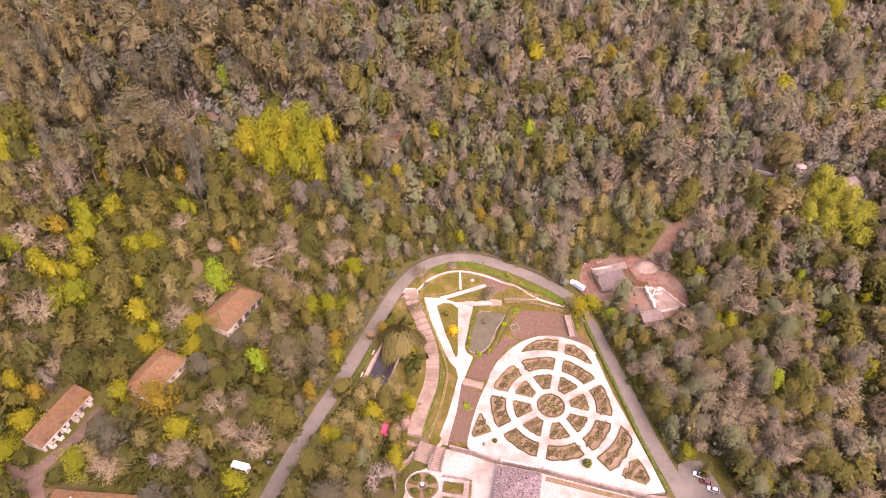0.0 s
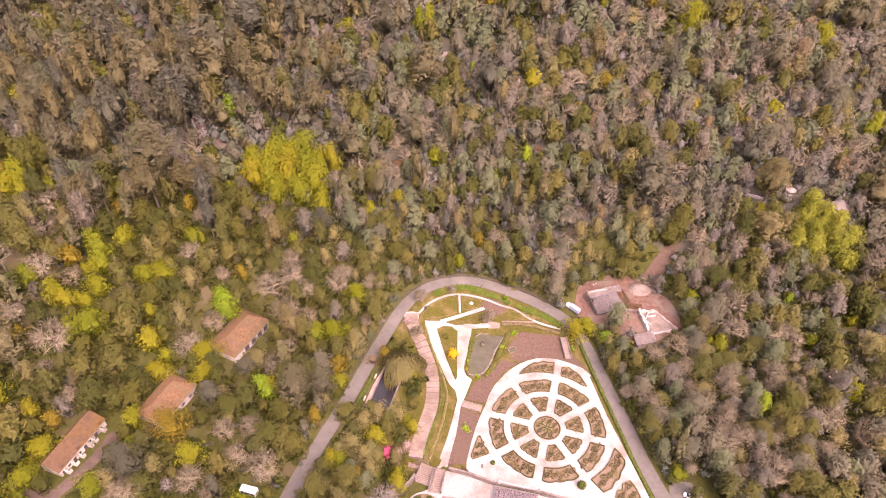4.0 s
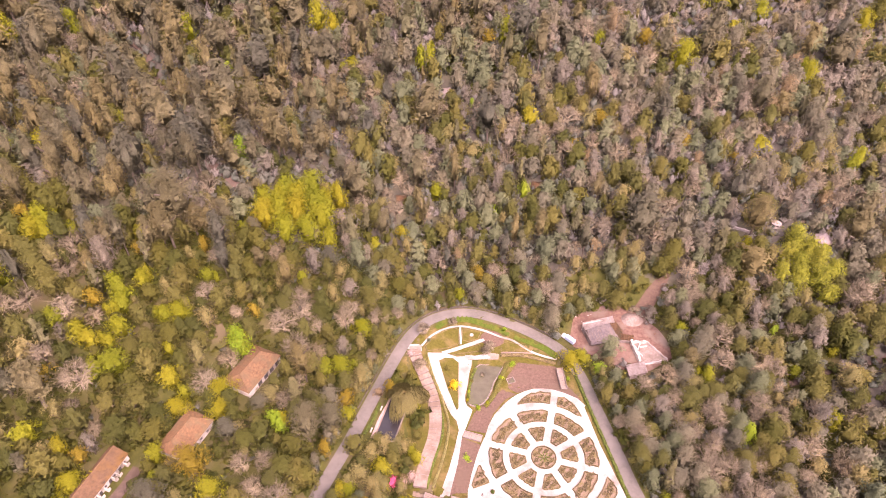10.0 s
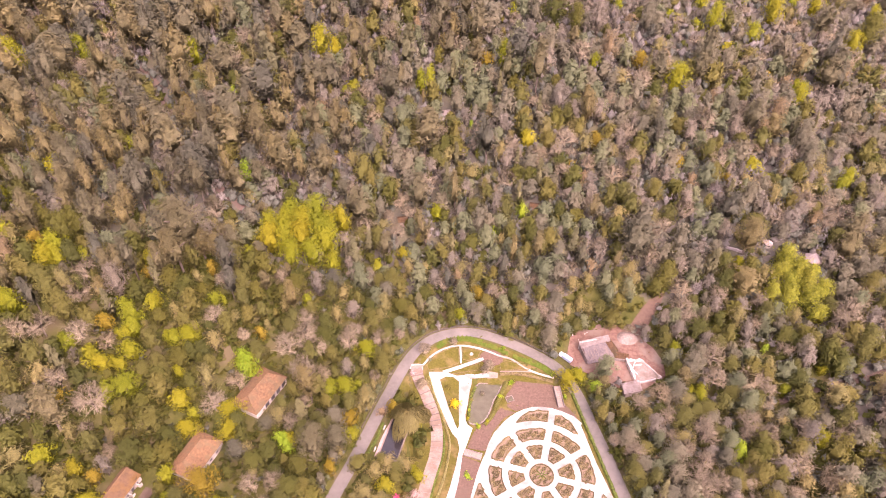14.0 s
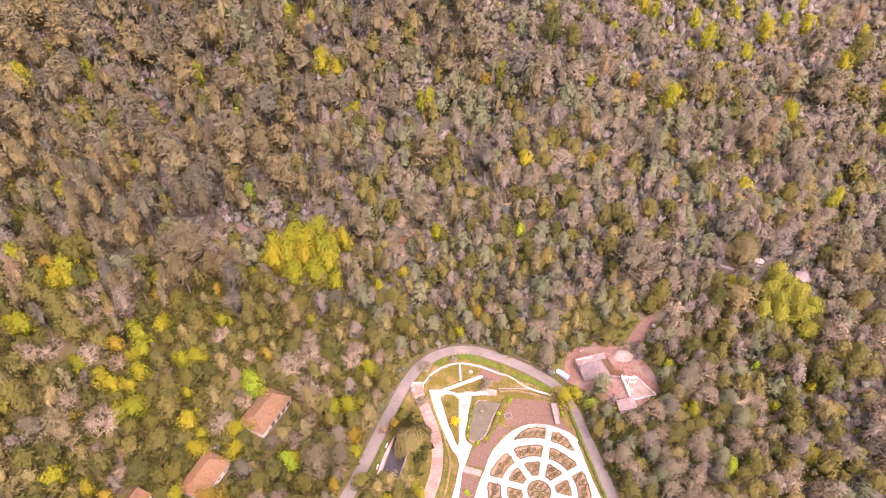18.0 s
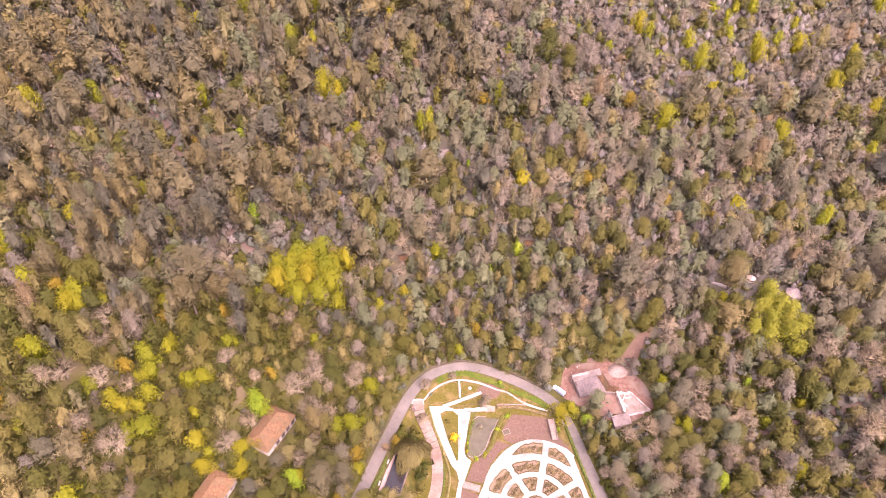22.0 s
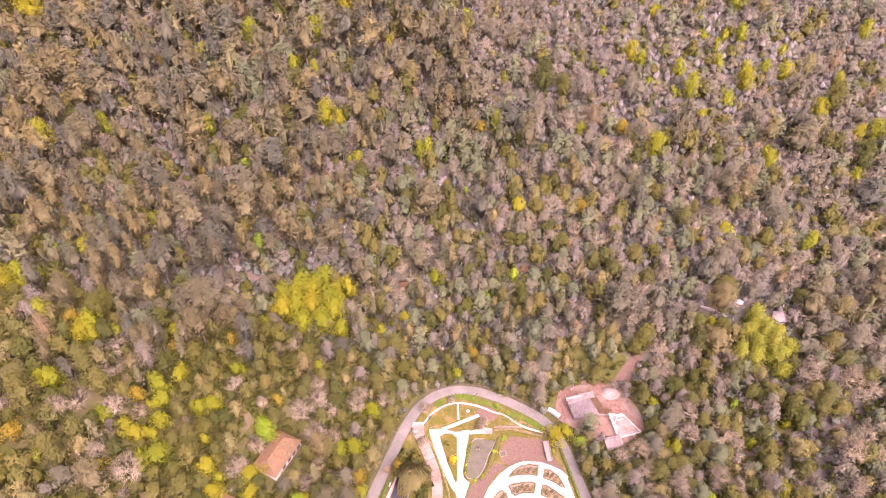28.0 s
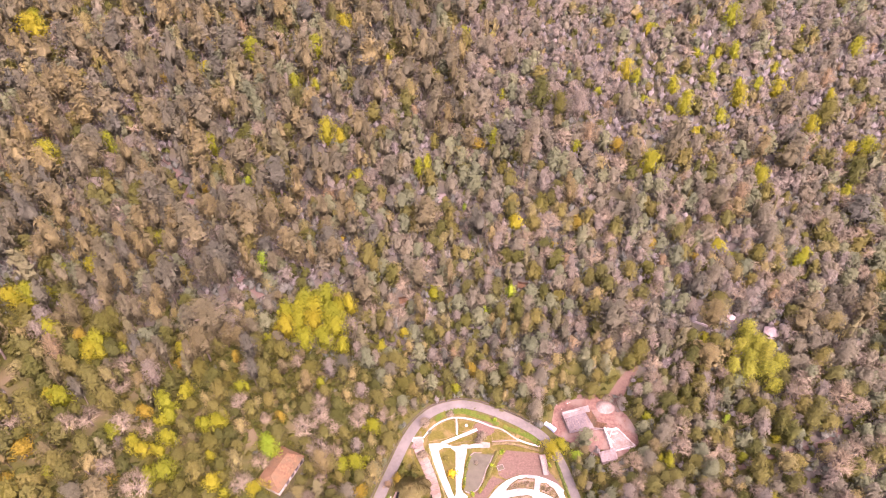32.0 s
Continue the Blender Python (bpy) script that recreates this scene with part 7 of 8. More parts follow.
part("soil", box(bmesh.new(), -18, 19, -2.3, -0.4, -0.1, 0.12), M_SOIL, wall_bed)

# pavilion with a hipped slate roof
pav = thing("garden_pavilion", 26.4, 113.2, -1.9, -11, "square stone pavilion with a hipped brown slate roof", "pavilion")
PW, PD, EAVE, APEX = 8.3, 7.2, 3.4, 6.0
for x0, x1, y0, y1 in ((-PW + 0.4, PW - 0.4, PD - 0.9, PD - 0.4), (-PW + 0.4, PW - 0.4, -PD + 0.4, -PD + 0.9), (-PW + 0.4, -PW + 0.9, -PD + 0.9, PD - 0.9), (PW - 0.9, PW - 0.4, -PD + 0.9, PD - 0.9)):
    part("wall", box(bmesh.new(), x0, x1, y0, y1, 0, EAVE - 0.1), M_STONE, pav)
part("cornice", box(bmesh.new(), -PW + 0.15, PW - 0.15, -PD + 0.15, PD - 0.15, EAVE - 0.35, EAVE - 0.02, 0.06), M_STONE, pav)
bm = bmesh.new()
eaves = [bm.verts.new(p) for p in ((-PW, -PD, EAVE), (PW, -PD, EAVE), (PW, PD, EAVE), (-PW, PD, EAVE))]
low = [bm.verts.new((v.co.x, v.co.y, EAVE - 0.15)) for v in eaves]
tip = bm.verts.new((0, 0, APEX))
for i in range(4):
    bm.faces.new((eaves[i], eaves[(i + 1) % 4], tip))
    bm.faces.new((low[i], low[(i + 1) % 4], eaves[(i + 1) % 4], eaves[i]))
bmesh.ops.recalc_face_normals(bm, faces=bm.faces[:])
roof = part("roof", bm, M_SLATE, pav)
slate_rng = random.Random(4)
slate_bm = []
for side in range(4):
    a0, a1 = [(-PW, -PD), (PW, -PD), (PW, PD), (-PW, PD)][side], [(PW, -PD), (PW, PD), (-PW, PD), (-PW, -PD)][side]
    a0, a1 = np.array([*a0, EAVE]), np.array([*a1, EAVE])
    apex = np.array([0, 0, APEX])
    nrm = np.cross(a1 - a0, apex - a0)
    nrm /= np.linalg.norm(nrm)
    for r in range(13):
        f0 = r / 13
        l0, l1 = a0 + (apex - a0) * f0, a1 + (apex - a1) * f0
        count = max(1, int(np.linalg.norm(l1 - l0) / 0.42))
        upv = (apex - (a0 + a1) / 2) / 13
        for k in range(count):
            p, q = l0 + (l1 - l0) * k / count, l0 + (l1 - l0) * (k + 0.86) / count
            lift = nrm * slate_rng.uniform(0.05, 0.14)
            mid = (p + q) / 2
            pull = 0.9
            top0, top1 = p + upv * pull, q + upv * pull
            slate_bm.append([p + lift, q + lift, top1 + nrm * 0.03, top0 + nrm * 0.03])
quad_part("slate_covering", np.array(slate_bm), M_SLATE_LOOSE, roof)["kind"] = "stuff"
for sx, sy, turn in ((1, 1, 0), (-1, 1, 0), (1, -1, 0), (-1, -1, 0)):
    quad_part("hip_ridge", tube((sx * PW, sy * PD, EAVE + 0.05), (0, 0, APEX + 0.05), 0.14, 0.14, 5), M_DARK_STONE, roof)
quad_part("finial", np.concatenate([tube((0, 0, APEX - 0.1), (0, 0, APEX + 0.5), 0.35, 0.12, 8), tube((0, 0, APEX + 0.5), (0, 0, APEX + 1.0), 0.22, 0.02, 8)]), M_STONE, roof)
bal = thing("stone_balustrade", 28.9, 122.6, 0.06, -13, "weathered stone balustrade above the pavilion", "balustrade")
part("plinth", box(bmesh.new(), -7.6, 7.6, -0.3, 0.3, -0.2, 0.25, 0.03), M_DARK_STONE, bal)
part("handrail", box(bmesh.new(), -7.6, 7.6, -0.28, 0.28, 0.95, 1.15, 0.03), M_STONE, bal)
for k in range(24):
    quad_part("baluster", np.concatenate([tube((-7 + k * 14 / 23, 0, 0.25), (-7 + k * 14 / 23, 0, 0.55), 0.07, 0.13, 6), tube((-7 + k * 14 / 23, 0, 0.55), (-7 + k * 14 / 23, 0, 0.95), 0.13, 0.07, 6)]), M_STONE, bal)
for x in (-7.8, 7.8):
    post = part("post", box(bmesh.new(), x - 0.5, x + 0.5, -0.5, 0.5, -0.2, 1.3, 0.05), M_STONE, bal)
    quad_part("urn", np.concatenate([tube((x, 0, 1.3), (x, 0, 1.6), 0.2, 0.45, 8), tube((x, 0, 1.6), (x, 0, 2.1), 0.45, 0.3, 8), tube((x, 0, 2.1), (x, 0, 2.15), 0.3, 0.1, 8)]), M_STONE, post)

# stairs down to the court
flight(-9.2, 124.6, -1.9, -20, 6.4, 0.66, 0.19, 11, "broad pale stone stair from the stepped path to the court")
flight(-4.3, 121.0, -1.9, -10, 4.8, 0.85, 0.17, 11, "broad stone stair from the white path to the court")
curve = thing("curved_wall", 0, 0, 0, 0, "curved weathered stone wall beside the stairs", "wall")
pts = spline([(-12.4, 127.6, 0), (-14.2, 124.5, 0), (-17.4, 121.6, 0), (-19, 117, 0), (-18.4, 112, 0)], 1.4)
for a, b in zip(pts, pts[1:]):
    d = (b - a)[:2] / np.linalg.norm((b - a)[:2])
    s = np.array([d[1], -d[0]]) * 0.4
    part("wall_block", prism(bmesh.new(), [tuple(a[:2] - s), tuple(b[:2] - s), tuple(b[:2] + s), tuple(a[:2] + s)], -2.6, 0.9), M_DARK_STONE, curve)

# round flower court with the fountain
fx, fy, fz = -8.65, 115.0, -1.85
court = thing("round_bed", fx, fy, fz, 0, "round lawn bed framed by low hedge round the fountain", "flower bed")
for k in range(4):
    a = np.radians(np.linspace(k * 90 + 14, k * 90 + 76, 9))
    outline = [(5.4 * math.cos(t), 5.0 * math.sin(t)) for t in a] + [(2.2 * math.cos(t), 2.0 * math.sin(t)) for t in a[::-1]]
    quarter = part("grass", prism(bmesh.new(), outline, 0, 0.2), M_LAWN, court)
    quad_part("edging", hedge(even(outline, 0.5, True), 0.35, 0.4, 0.05, True), M_HEDGE, quarter)
part("soil", prism(bmesh.new(), [(5.9 * math.cos(t), 5.5 * math.sin(t)) for t in np.linspace(0, 2 * np.pi, 36, endpoint=False)], -0.1, 0.09), M_SOIL, court)
ring = [(6.3 * math.cos(t), 5.9 * math.sin(t)) for t in np.linspace(0, 2 * np.pi, 40, endpoint=False)]
quad_part("border", hedge(np.array(ring), 0.5, 0.35, 0, True, rough=0.03), M_STONE, court, "pale stone border")
for k in range(4):
    topiary(fx + 3.9 * math.cos(radians(45 + 90 * k)), fy + 3.6 * math.sin(radians(45 + 90 * k)), 1.05, fz + 0.2)
fountain = thing("stone_fountain", fx, fy, fz, 0, "eight-sided stone fountain with a central bowl", "fountain")
quad_part("basin_wall", np.concatenate([tube((0, 0, 0), (0, 0, 0.7), 1.9, 1.85, 8), tube((0, 0, 0.7), (0, 0, 0.72), 1.85, 1.45, 8), tube((0, 0, 0.72), (0, 0, 0.3), 1.45, 1.45, 8)]), M_DARK_STONE, fountain)
quad_part("water", tube((0, 0, 0.4), (0, 0, 0.45), 1.46, 0.01, 8), M_WATER, fountain)
quad_part("stem", tube((0, 0, 0.3), (0, 0, 1.3), 0.25, 0.2, 8), M_STONE, fountain)
quad_part("bowl", np.concatenate([tube((0, 0, 1.3), (0, 0, 1.6), 0.25, 0.85, 10), tube((0, 0, 1.6), (0, 0, 1.62), 0.85, 0.7, 10), tube((0, 0, 1.62), (0, 0, 1.5), 0.7, 0.02, 10)]), M_STONE, fountain)
quad_part("jet_stone", np.concatenate([tube((0, 0, 1.5), (0, 0, 2.1), 0.16, 0.12, 8), tube((0, 0, 2.1), (0, 0, 2.4), 0.2, 0.04, 8)]), M_STONE, fountain)
for ox, oy, hl, hw in ((2.9, 114.7, 3.6, 1.9), (2.6, 108.8, 3.6, 1.9)):
    b = thing("grass_bed", ox, oy - 0.4, -1.85, -8, "rectangular lawn bed with dark clipped edging", "flower bed")
    outline = [(-hl, -hw), (hl, -hw), (hl, hw), (-hl, hw)]
    part("grass", prism(bmesh.new(), outline, 0, 0.15), M_LAWN, b)
    quad_part("edging", hedge(even(outline, 0.5, True), 0.5, 0.5, 0.05, True), M_HEDGE, b)
long_hedge("court_hedge", [(-1.4, 119.2), (4.6, 118.3), (9.4, 117.6)], 0.9, 0.7, M_DARK_STONE, "low stone and hedge border of the court").matrix_world = Matrix.Identity(4)
long_hedge("court_hedge", [(9.6, 117.4), (9.2, 113.5), (8.8, 109)], 0.9, 0.7, M_HEDGE, "low dark clipped hedge of the court")

# ---- houses on the western slope ----
def house(name, x, y, z, turn, length, width, eave, rise, hip_a, hip_b, tile, label, shift=0.0, openings=(), over=0.5, chimneys=()):
    """Long low house; its length lies along its own x. hip_a, hip_b: how far the ridge stops short of the ends (0: gable). openings: (side, along, wide, sill, head)."""
    base = thing(name, x, y, z, turn, label, "house")
    hl, hw, t = length / 2 - over, width / 2 - over, 0.45
    for side, y0, y1 in ((-1, -hw, -hw + t), (1, hw - t, hw)):
        cuts = sorted((a - w / 2, a + w / 2, s, h) for sd, a, w, s, h in openings if sd == side)
        at = -hl
        pieces = []
        for a, b, s, h in cuts:
            pieces += [(at, a, -1.5, eave), (a, b, -1.5, s), (a, b, h, eave)]
            at = b
        pieces.append((at, hl, -1.5, eave))
        for a, b, s, h in pieces:
            if b - a > 0.05 and h - s > 0.05:
                part("wall", box(bmesh.new(), a, b, y0, y1, s, h), M_RENDER, base)
        for a, b, s, h in cuts:
            w = part("window" if s > 0.4 else "door", box(bmesh.new(), a, b, y0 + 0.2 * (1 if side > 0 else 0.6), y0 + 0.26 + 0.05, s, h), M_DARK, base)
            part("lintel", box(bmesh.new(), a - 0.12, b + 0.12, y0 - 0.04, y1 + 0.04, h - 0.12, h + 0.1), M_STONE, w)
            part("sill", box(bmesh.new(), a - 0.1, b + 0.1, y0 - 0.06, y1 + 0.06, s - 0.08, s + 0.04), M_STONE, w)
    for x0, x1, hip in ((-hl, -hl + t, hip_a), (hl - t, hl, hip_b)):
        part("end_wall", box(bmesh.new(), x0, x1, -hw + t, hw - t, -1.5, eave), M_RENDER, base)
        if not hip:
            bm = bmesh.new()
            tri = [bm.verts.new((xx, yy, zz)) for xx in (x0, x1) for yy, zz in ((-hw, eave), (hw, eave), (shift, eave + rise * 0.93))]
            bm.faces.new(tri[:3]), bm.faces.new(tri[3:])
            for i in range(3):
                bm.faces.new((tri[i], tri[(i + 1) % 3], tri[3 + (i + 1) % 3], tri[3 + i]))
            bmesh.ops.recalc_face_normals(bm, faces=bm.faces[:])
            part("gable", bm, M_RENDER, base)
    L, W = length / 2, width / 2
    ra, rb, top = (-L + hip_a, shift, eave + rise), (L - hip_b, shift, eave + rise), eave + rise
    A, B, C, D = (-L, -W, eave), (L, -W, eave), (L, W, eave), (-L, W, eave)
    faces = {"roof_slope": [A, B, rb, ra], "roof_slope ": [C, D, ra, rb]}
    if hip_a:
        faces["hip_slope"] = [D, A, ra]
    if hip_b:
        faces["hip_slope "] = [B, C, rb]
    for key, pts in faces.items():
        pts = [np.array(p, float) for p in pts]
        n = np.cross(pts[1] - pts[0], pts[-1] - pts[0])
        n /= np.linalg.norm(n)
        n = n if n[2] > 0 else -n
        # rows of tiles stepping down the slope
        e0, e1 = pts[0], pts[1]
        t0 = pts[-1]
        t1 = pts[2]
        slope_len = np.linalg.norm((t0 + t1) / 2 - (e0 + e1) / 2)
        rows_n = max(6, int(slope_len / 0.42))
        bm = bmesh.new()
        prev = None
        for r in range(rows_n + 1):
            f = r / rows_n
            l, rr = e0 + (t0 - e0) * f, e1 + (t1 - e1) * f
            seg = 16
            sag = [0.05 * math.sin(3.1 * s / seg * 2 + x) - 0.10 * math.sin(math.pi * s / seg) * math.sin(math.pi * f) for s in range(seg + 1)]
            lo = [bm.verts.new(tuple(l + (rr - l) * s / seg + n * (0.10 + sag[s]))) for s in range(seg + 1)]
            hi = [bm.verts.new(tuple(l + (rr - l) * s / seg + n * (0.02 + sag[s]))) for s in range(seg + 1)]
            if prev:
                for s in range(seg):
                    bm.faces.new((prev[s], prev[s + 1], hi[s + 1], hi[s]))
            if r < rows_n:
                for s in range(seg):
                    bm.faces.new((hi[s], hi[s + 1], lo[s + 1], lo[s]))
            prev = lo
        bmesh.ops.remove_doubles(bm, verts=bm.verts[:], dist=0.001)
        slope = part(key.strip(), bm, tile, base)
        under = bmesh.new()
        vs = [under.verts.new(tuple(p - n * 0.14)) for p in pts]
        under.faces.new(vs)
        part("roof_underside", under, M_WOOD, slope)
    ridge = tube(ra, rb, 0.2, 0.2, 6) + np.array([0, 0, 0.08])
    quad_part("ridge_tiles", ridge, M_TILE_PALE, base)
    for end, corners, hip in ((ra, (A, D), hip_a), (rb, (B, C), hip_b)):
        for c in corners if hip else ():
            quad_part("hip_tiles", tube(end, c, 0.17, 0.17, 6) + np.array([0, 0, 0.1]), M_TILE_PALE, base)
    for cx, cy, ch in chimneys:
        c = part("chimney", box(bmesh.new(), cx - 0.55, cx + 0.55, cy - 0.45, cy + 0.45, eave, eave + ch, 0.03), M_RENDER, base)
        part("chimney_cap", box(bmesh.new(), cx - 0.65, cx + 0.65, cy - 0.55, cy + 0.55, eave + ch, eave + ch + 0.15, 0.02), M_TILE, c)
    return base


house("barn", -87.9, 174.5, 27.0, 64.5, 23, 14.7, 4.0, 3.2, 5.0, 4.0, M_TILE, "long low barn with a hipped faded orange tile roof", 0.6, [(-1, 8.6, 2.6, 0.0, 3.2), (-1, 4.6, 2.6, 0.0, 3.2), (-1, 0.6, 2.6, 0.0, 3.2), (-1, -3.6, 2.6, 0.0, 3.2)])
house("farmhouse", -108.3, 142.4, 25.6, 67.5, 20, 13.4, 4.0, 3.4, 4.0, 4.5, M_TILE_PALE, "low farmhouse with a hipped orange tile roof", 0.8, [(-1, 5.5, 1.4, 1.0, 2.6), (-1, 1.5, 1.4, 1.0, 2.6), (-1, -3, 1.3, 0.0, 2.3)])
row_house = house("row_house", -137.2, 124.3, 24.6, 71.5, 23.6, 9.4, 3.7, 2.6, 0, 0, M_TILE_OLD, "long house with mossy brown roof and crumbling white front", 1.6,
                  [(-1, a, w, s, h) for a, w, s, h in ((-10, 1.0, 0.0, 2.4), (-7.2, 1.2, 0.9, 2.3), (-4.6, 1.3, 0.0, 2.4), (-2, 1.2, 0.9, 2.3), (0.6, 1.3, 0.0, 2.5), (3.4, 1.3, 0.9, 2.3), (6, 1.4, 0.0, 2.4), (8.8, 1.2, 0.9, 2.3))])
for a, w in ((-9.6, 2.2), (-6.3, 2.4), (-2.9, 1.8), (1.6, 1.6), (3.6, 2.2), (8.2, 2.0)):
    lean = part("porch_wall", box(bmesh.new(), a - 0.2, a + 0.2, -6.2, -4.3, -0.6, 2.6, 0.04), M_RENDER, row_house, "crumbling white porch wall")
    part("porch_front", box(bmesh.new(), a + 0.2, a + 0.2 + w * 0.55, -6.2, -5.9, -0.6, 1.9 + 0.3 * math.sin(a), 0.04), M_RENDER, row_house, "crumbling white porch wall")
for a in (-9.2, -1.6, 9.3):
    d = part("dormer", box(bmesh.new(), a - 0.7, a + 0.7, -4.2, -2.6, 3.6, 4.7, 0.04), M_TILE_OLD, row_house)
    part("dormer_window", box(bmesh.new(), a - 0.4, a + 0.4, -4.26, -4.2, 3.8, 4.5), M_DARK, d)
house("tiled_house", -113, 91.6, 22.4, -4, 29, 11.5, 3.8, 3.0, 2.5, 2.5, M_TILE_PALE, "house with a reddish tile roof and two pale chimneys", 0.0, [(1, -6, 1.2, 0.9, 2.3), (1, 4, 1.2, 0.9, 2.3)], chimneys=((-6.5, 2.2, 3.4), (3.6, 2.0, 3.4)))
shed = thing("site_container", -72.0, 112.2, 17.4, -14, "white metal site container with an open dark front", "container")
shed.matrix_world = pose(-72.0, 112.2, gz(-72.0, 112.2) - 0.1, 0, 0, -14)
part("body", box(bmesh.new(), -3, 3, -1.2, 1.2, 0.1, 2.5, 0.05), M_WHITE_METAL, shed)
part("roof_panel", box(bmesh.new(), -3.1, 3.1, -1.3, 1.3, 2.5, 2.6, 0.02), M_WHITE_METAL, shed)
part("door_opening", box(bmesh.new(), -2.6, 2.6, -1.24, -1.2, 0.4, 2.2), M_DARK, shed)
for a in (-3.05, -1, 1, 3.05):
    part("rib", box(bmesh.new(), a - 0.06, a + 0.06, -1.27, 1.27, 0.1, 2.5), M_WHITE_METAL, shed)

# ---- ruined buildings in the clearing ----
sheet("clearing_earth", [(65.5, 211.5), (63.8, 215.5), (65.2, 221), (67.4, 228.8), (71.4, 235), (85.3, 238.4), (99.1, 236.6), (107, 231), (111.6, 222.6), (115, 212.5), (115.1, 205), (103, 197), (93.7, 194), (86, 199), (77.4, 203.7), (71.0, 207.2)],
      M_RED_EARTH, "bare reddish earth of the building site clearing", "earth", 0.3)
sheet("clearing_track", [(103, 231.5), (108, 231.5), (114, 238), (120, 246), (123, 252), (121, 253.5), (115, 248), (109, 242.5), (102, 236.5)], M_TERRACE_DIRT, "reddish earth bank climbing from the clearing into the wood", "track", 0.42)
RZ = 1.9
ruin = thing("ruined_house", 80.5, 219.5, RZ, 14, "ruined house with a sagging grey roof and pale back wall", "house")
part("back_wall", box(bmesh.new(), -8.3, 8.6, 4.8, 5.4, -0.8, 5.4, 0.05), M_RENDER, ruin)
part("front_wall", box(bmesh.new(), -7.6, 6.6, -6.2, -5.7, -0.8, 2.6, 0.05), M_DARK_STONE, ruin)
part("side_wall", box(bmesh.new(), -8.3, -7.8, -5.7, 4.8, -0.8, 3.4, 0.05), M_DARK_STONE, ruin)
part("side_wall", box(bmesh.new(), 6.6, 7.1, -5.7, 4.8, -0.8, 3.2, 0.05), M_DARK_STONE, ruin)


def roof_sheet(name, corners, material, parent, bays=10, rows=7, rough=0.09, thick=0.14, label=""):
    """A sagging roof slope between four corners, with its own thickness."""
    rng = np.random.default_rng(len(name) * 13 + bays)
    a, b, c, d = [np.array(p, float) for p in corners]
    bm = bmesh.new()
    grid = []
    for j in range(rows + 1):
        v = j / rows
        l, r = a + (d - a) * v, b + (c - b) * v
        grid.append([bm.verts.new(tuple(l + (r - l) * i / bays + np.array([0, 0, rng.normal(0, rough) - 0.25 * math.sin(math.pi * i / bays) * math.sin(math.pi * v)]))) for i in range(bays + 1)])
    for j in range(rows):
        for i in range(bays):
            bm.faces.new((grid[j][i], grid[j][i + 1], grid[j + 1][i + 1], grid[j + 1][i]))
    g = bmesh.ops.solidify(bm, geom=bm.faces[:], thickness=thick)
    return part(name, bm, material, parent, label)


roof_sheet("back_roof", [(-8.6, 1.6, 4.6), (8.4, 1.8, 5.4), (8.8, 6.0, 6.0), (-8.6, 6.0, 5.2)], M_BLEACHED, ruin, 12, 3, 0.05, label="bleached pale roof boards")
roof_sheet("main_roof", [(-8.4, -7.2, 2.3), (7.4, -7.6, 2.1), (5.2, 1.9, 5.6), (-7.6, 1.5, 4.6)], M_GREY_ROOF, ruin, 12, 8, label="sagging grey-brown roof")
roof_sheet("side_roof", [(7.5, -7.4, 1.9), (11.6, -2.6, 2.4), (9.4, 3.2, 5.0), (5.3, 1.9, 5.6)], M_TILE, ruin, 6, 6, label="patch of orange tiles")
for k in range(9):
    quad_part("rafter", tube((-7.5 + k * 1.7, -6.9, 2.25 - 0.1), (-7.0 + k * 1.5, 1.6, 4.75), 0.09, 0.09, 4), M_WOOD, ruin)
lean = thing("tiled_outbuilding", 92.8, 215.6, RZ, -8, "low outbuilding with a broken orange tile roof", "outbuilding")
roof_sheet("roof", [(-4, -2, 1.6), (4.2, -1.6, 1.5), (4.4, 1.9, 2.5), (-3.8, 2.4, 2.6)], M_TILE, lean, 8, 4)
for x0, x1, y0, y1 in ((-3.8, 4, -1.9, -1.5), (-3.8, 4, 1.6, 2.0), (-3.8, -3.4, -1.5, 1.6), (3.6, 4, -1.5, 1.6)):
    part("wall", box(bmesh.new(), x0, x1, y0, y1, -0.8, 1.9, 0.03), M_DARK_STONE, lean)
shell = thing("roofless_shell", 103, 207, 1.9, 0, "roofless shell of a building with white broken walls", "ruin")
for (x0, y0), (x1, y1), thick, h, mat in (((-7.4, 7.2), (-5.6, -5.6), 1.1, 2.8, M_RENDER), ((-6.9, 6.8), (1.2, 6.8), 0.8, 2.0, M_RENDER), ((1.2, 6.8), (8.8, -4.3), 0.6, 1.2, M_STONE), ((-4.2, -7.6), (8.8, -4.4), 0.6, 1.1, M_STONE), ((-5.2, 1.5), (-2.6, 6.4), 0.5, 1.6, M_RENDER),
                                          ((-3.4, 3.8), (0.4, 4.2), 0.4, 1.1, M_RENDER), ((-5.2, 0.6), (-3.4, -2.2), 0.5, 1.3, M_STONE)):
    d = np.array([x1 - x0, y1 - y0])
    n = max(3, int(np.linalg.norm(d) / 1.1))
    side = np.array([d[1], -d[0]]) / np.linalg.norm(d) * thick / 2
    for i in range(n):
        a, b = np.array([x0, y0]) + d * i / n, np.array([x0, y0]) + d * (i + 0.995) / n
        wob = side * (1 + 0.15 * math.sin(i * 3.1 + x0))
        part("wall_stretch", prism(bmesh.new(), [tuple(a - wob), tuple(b - wob), tuple(b + wob), tuple(a + wob)], -1.5, h * (0.6 + 0.4 * math.sin(i * 2.3 + x0) ** 2)), mat, shell)
part("rubble_floor", prism(bmesh.new(), [(-6.9, 6.6), (-5.2, -5.6), (-4, -7.3), (8.5, -4.2), (1, 6.5)], -1.4, 0.2), M_BLEACHED_EARTH, shell)
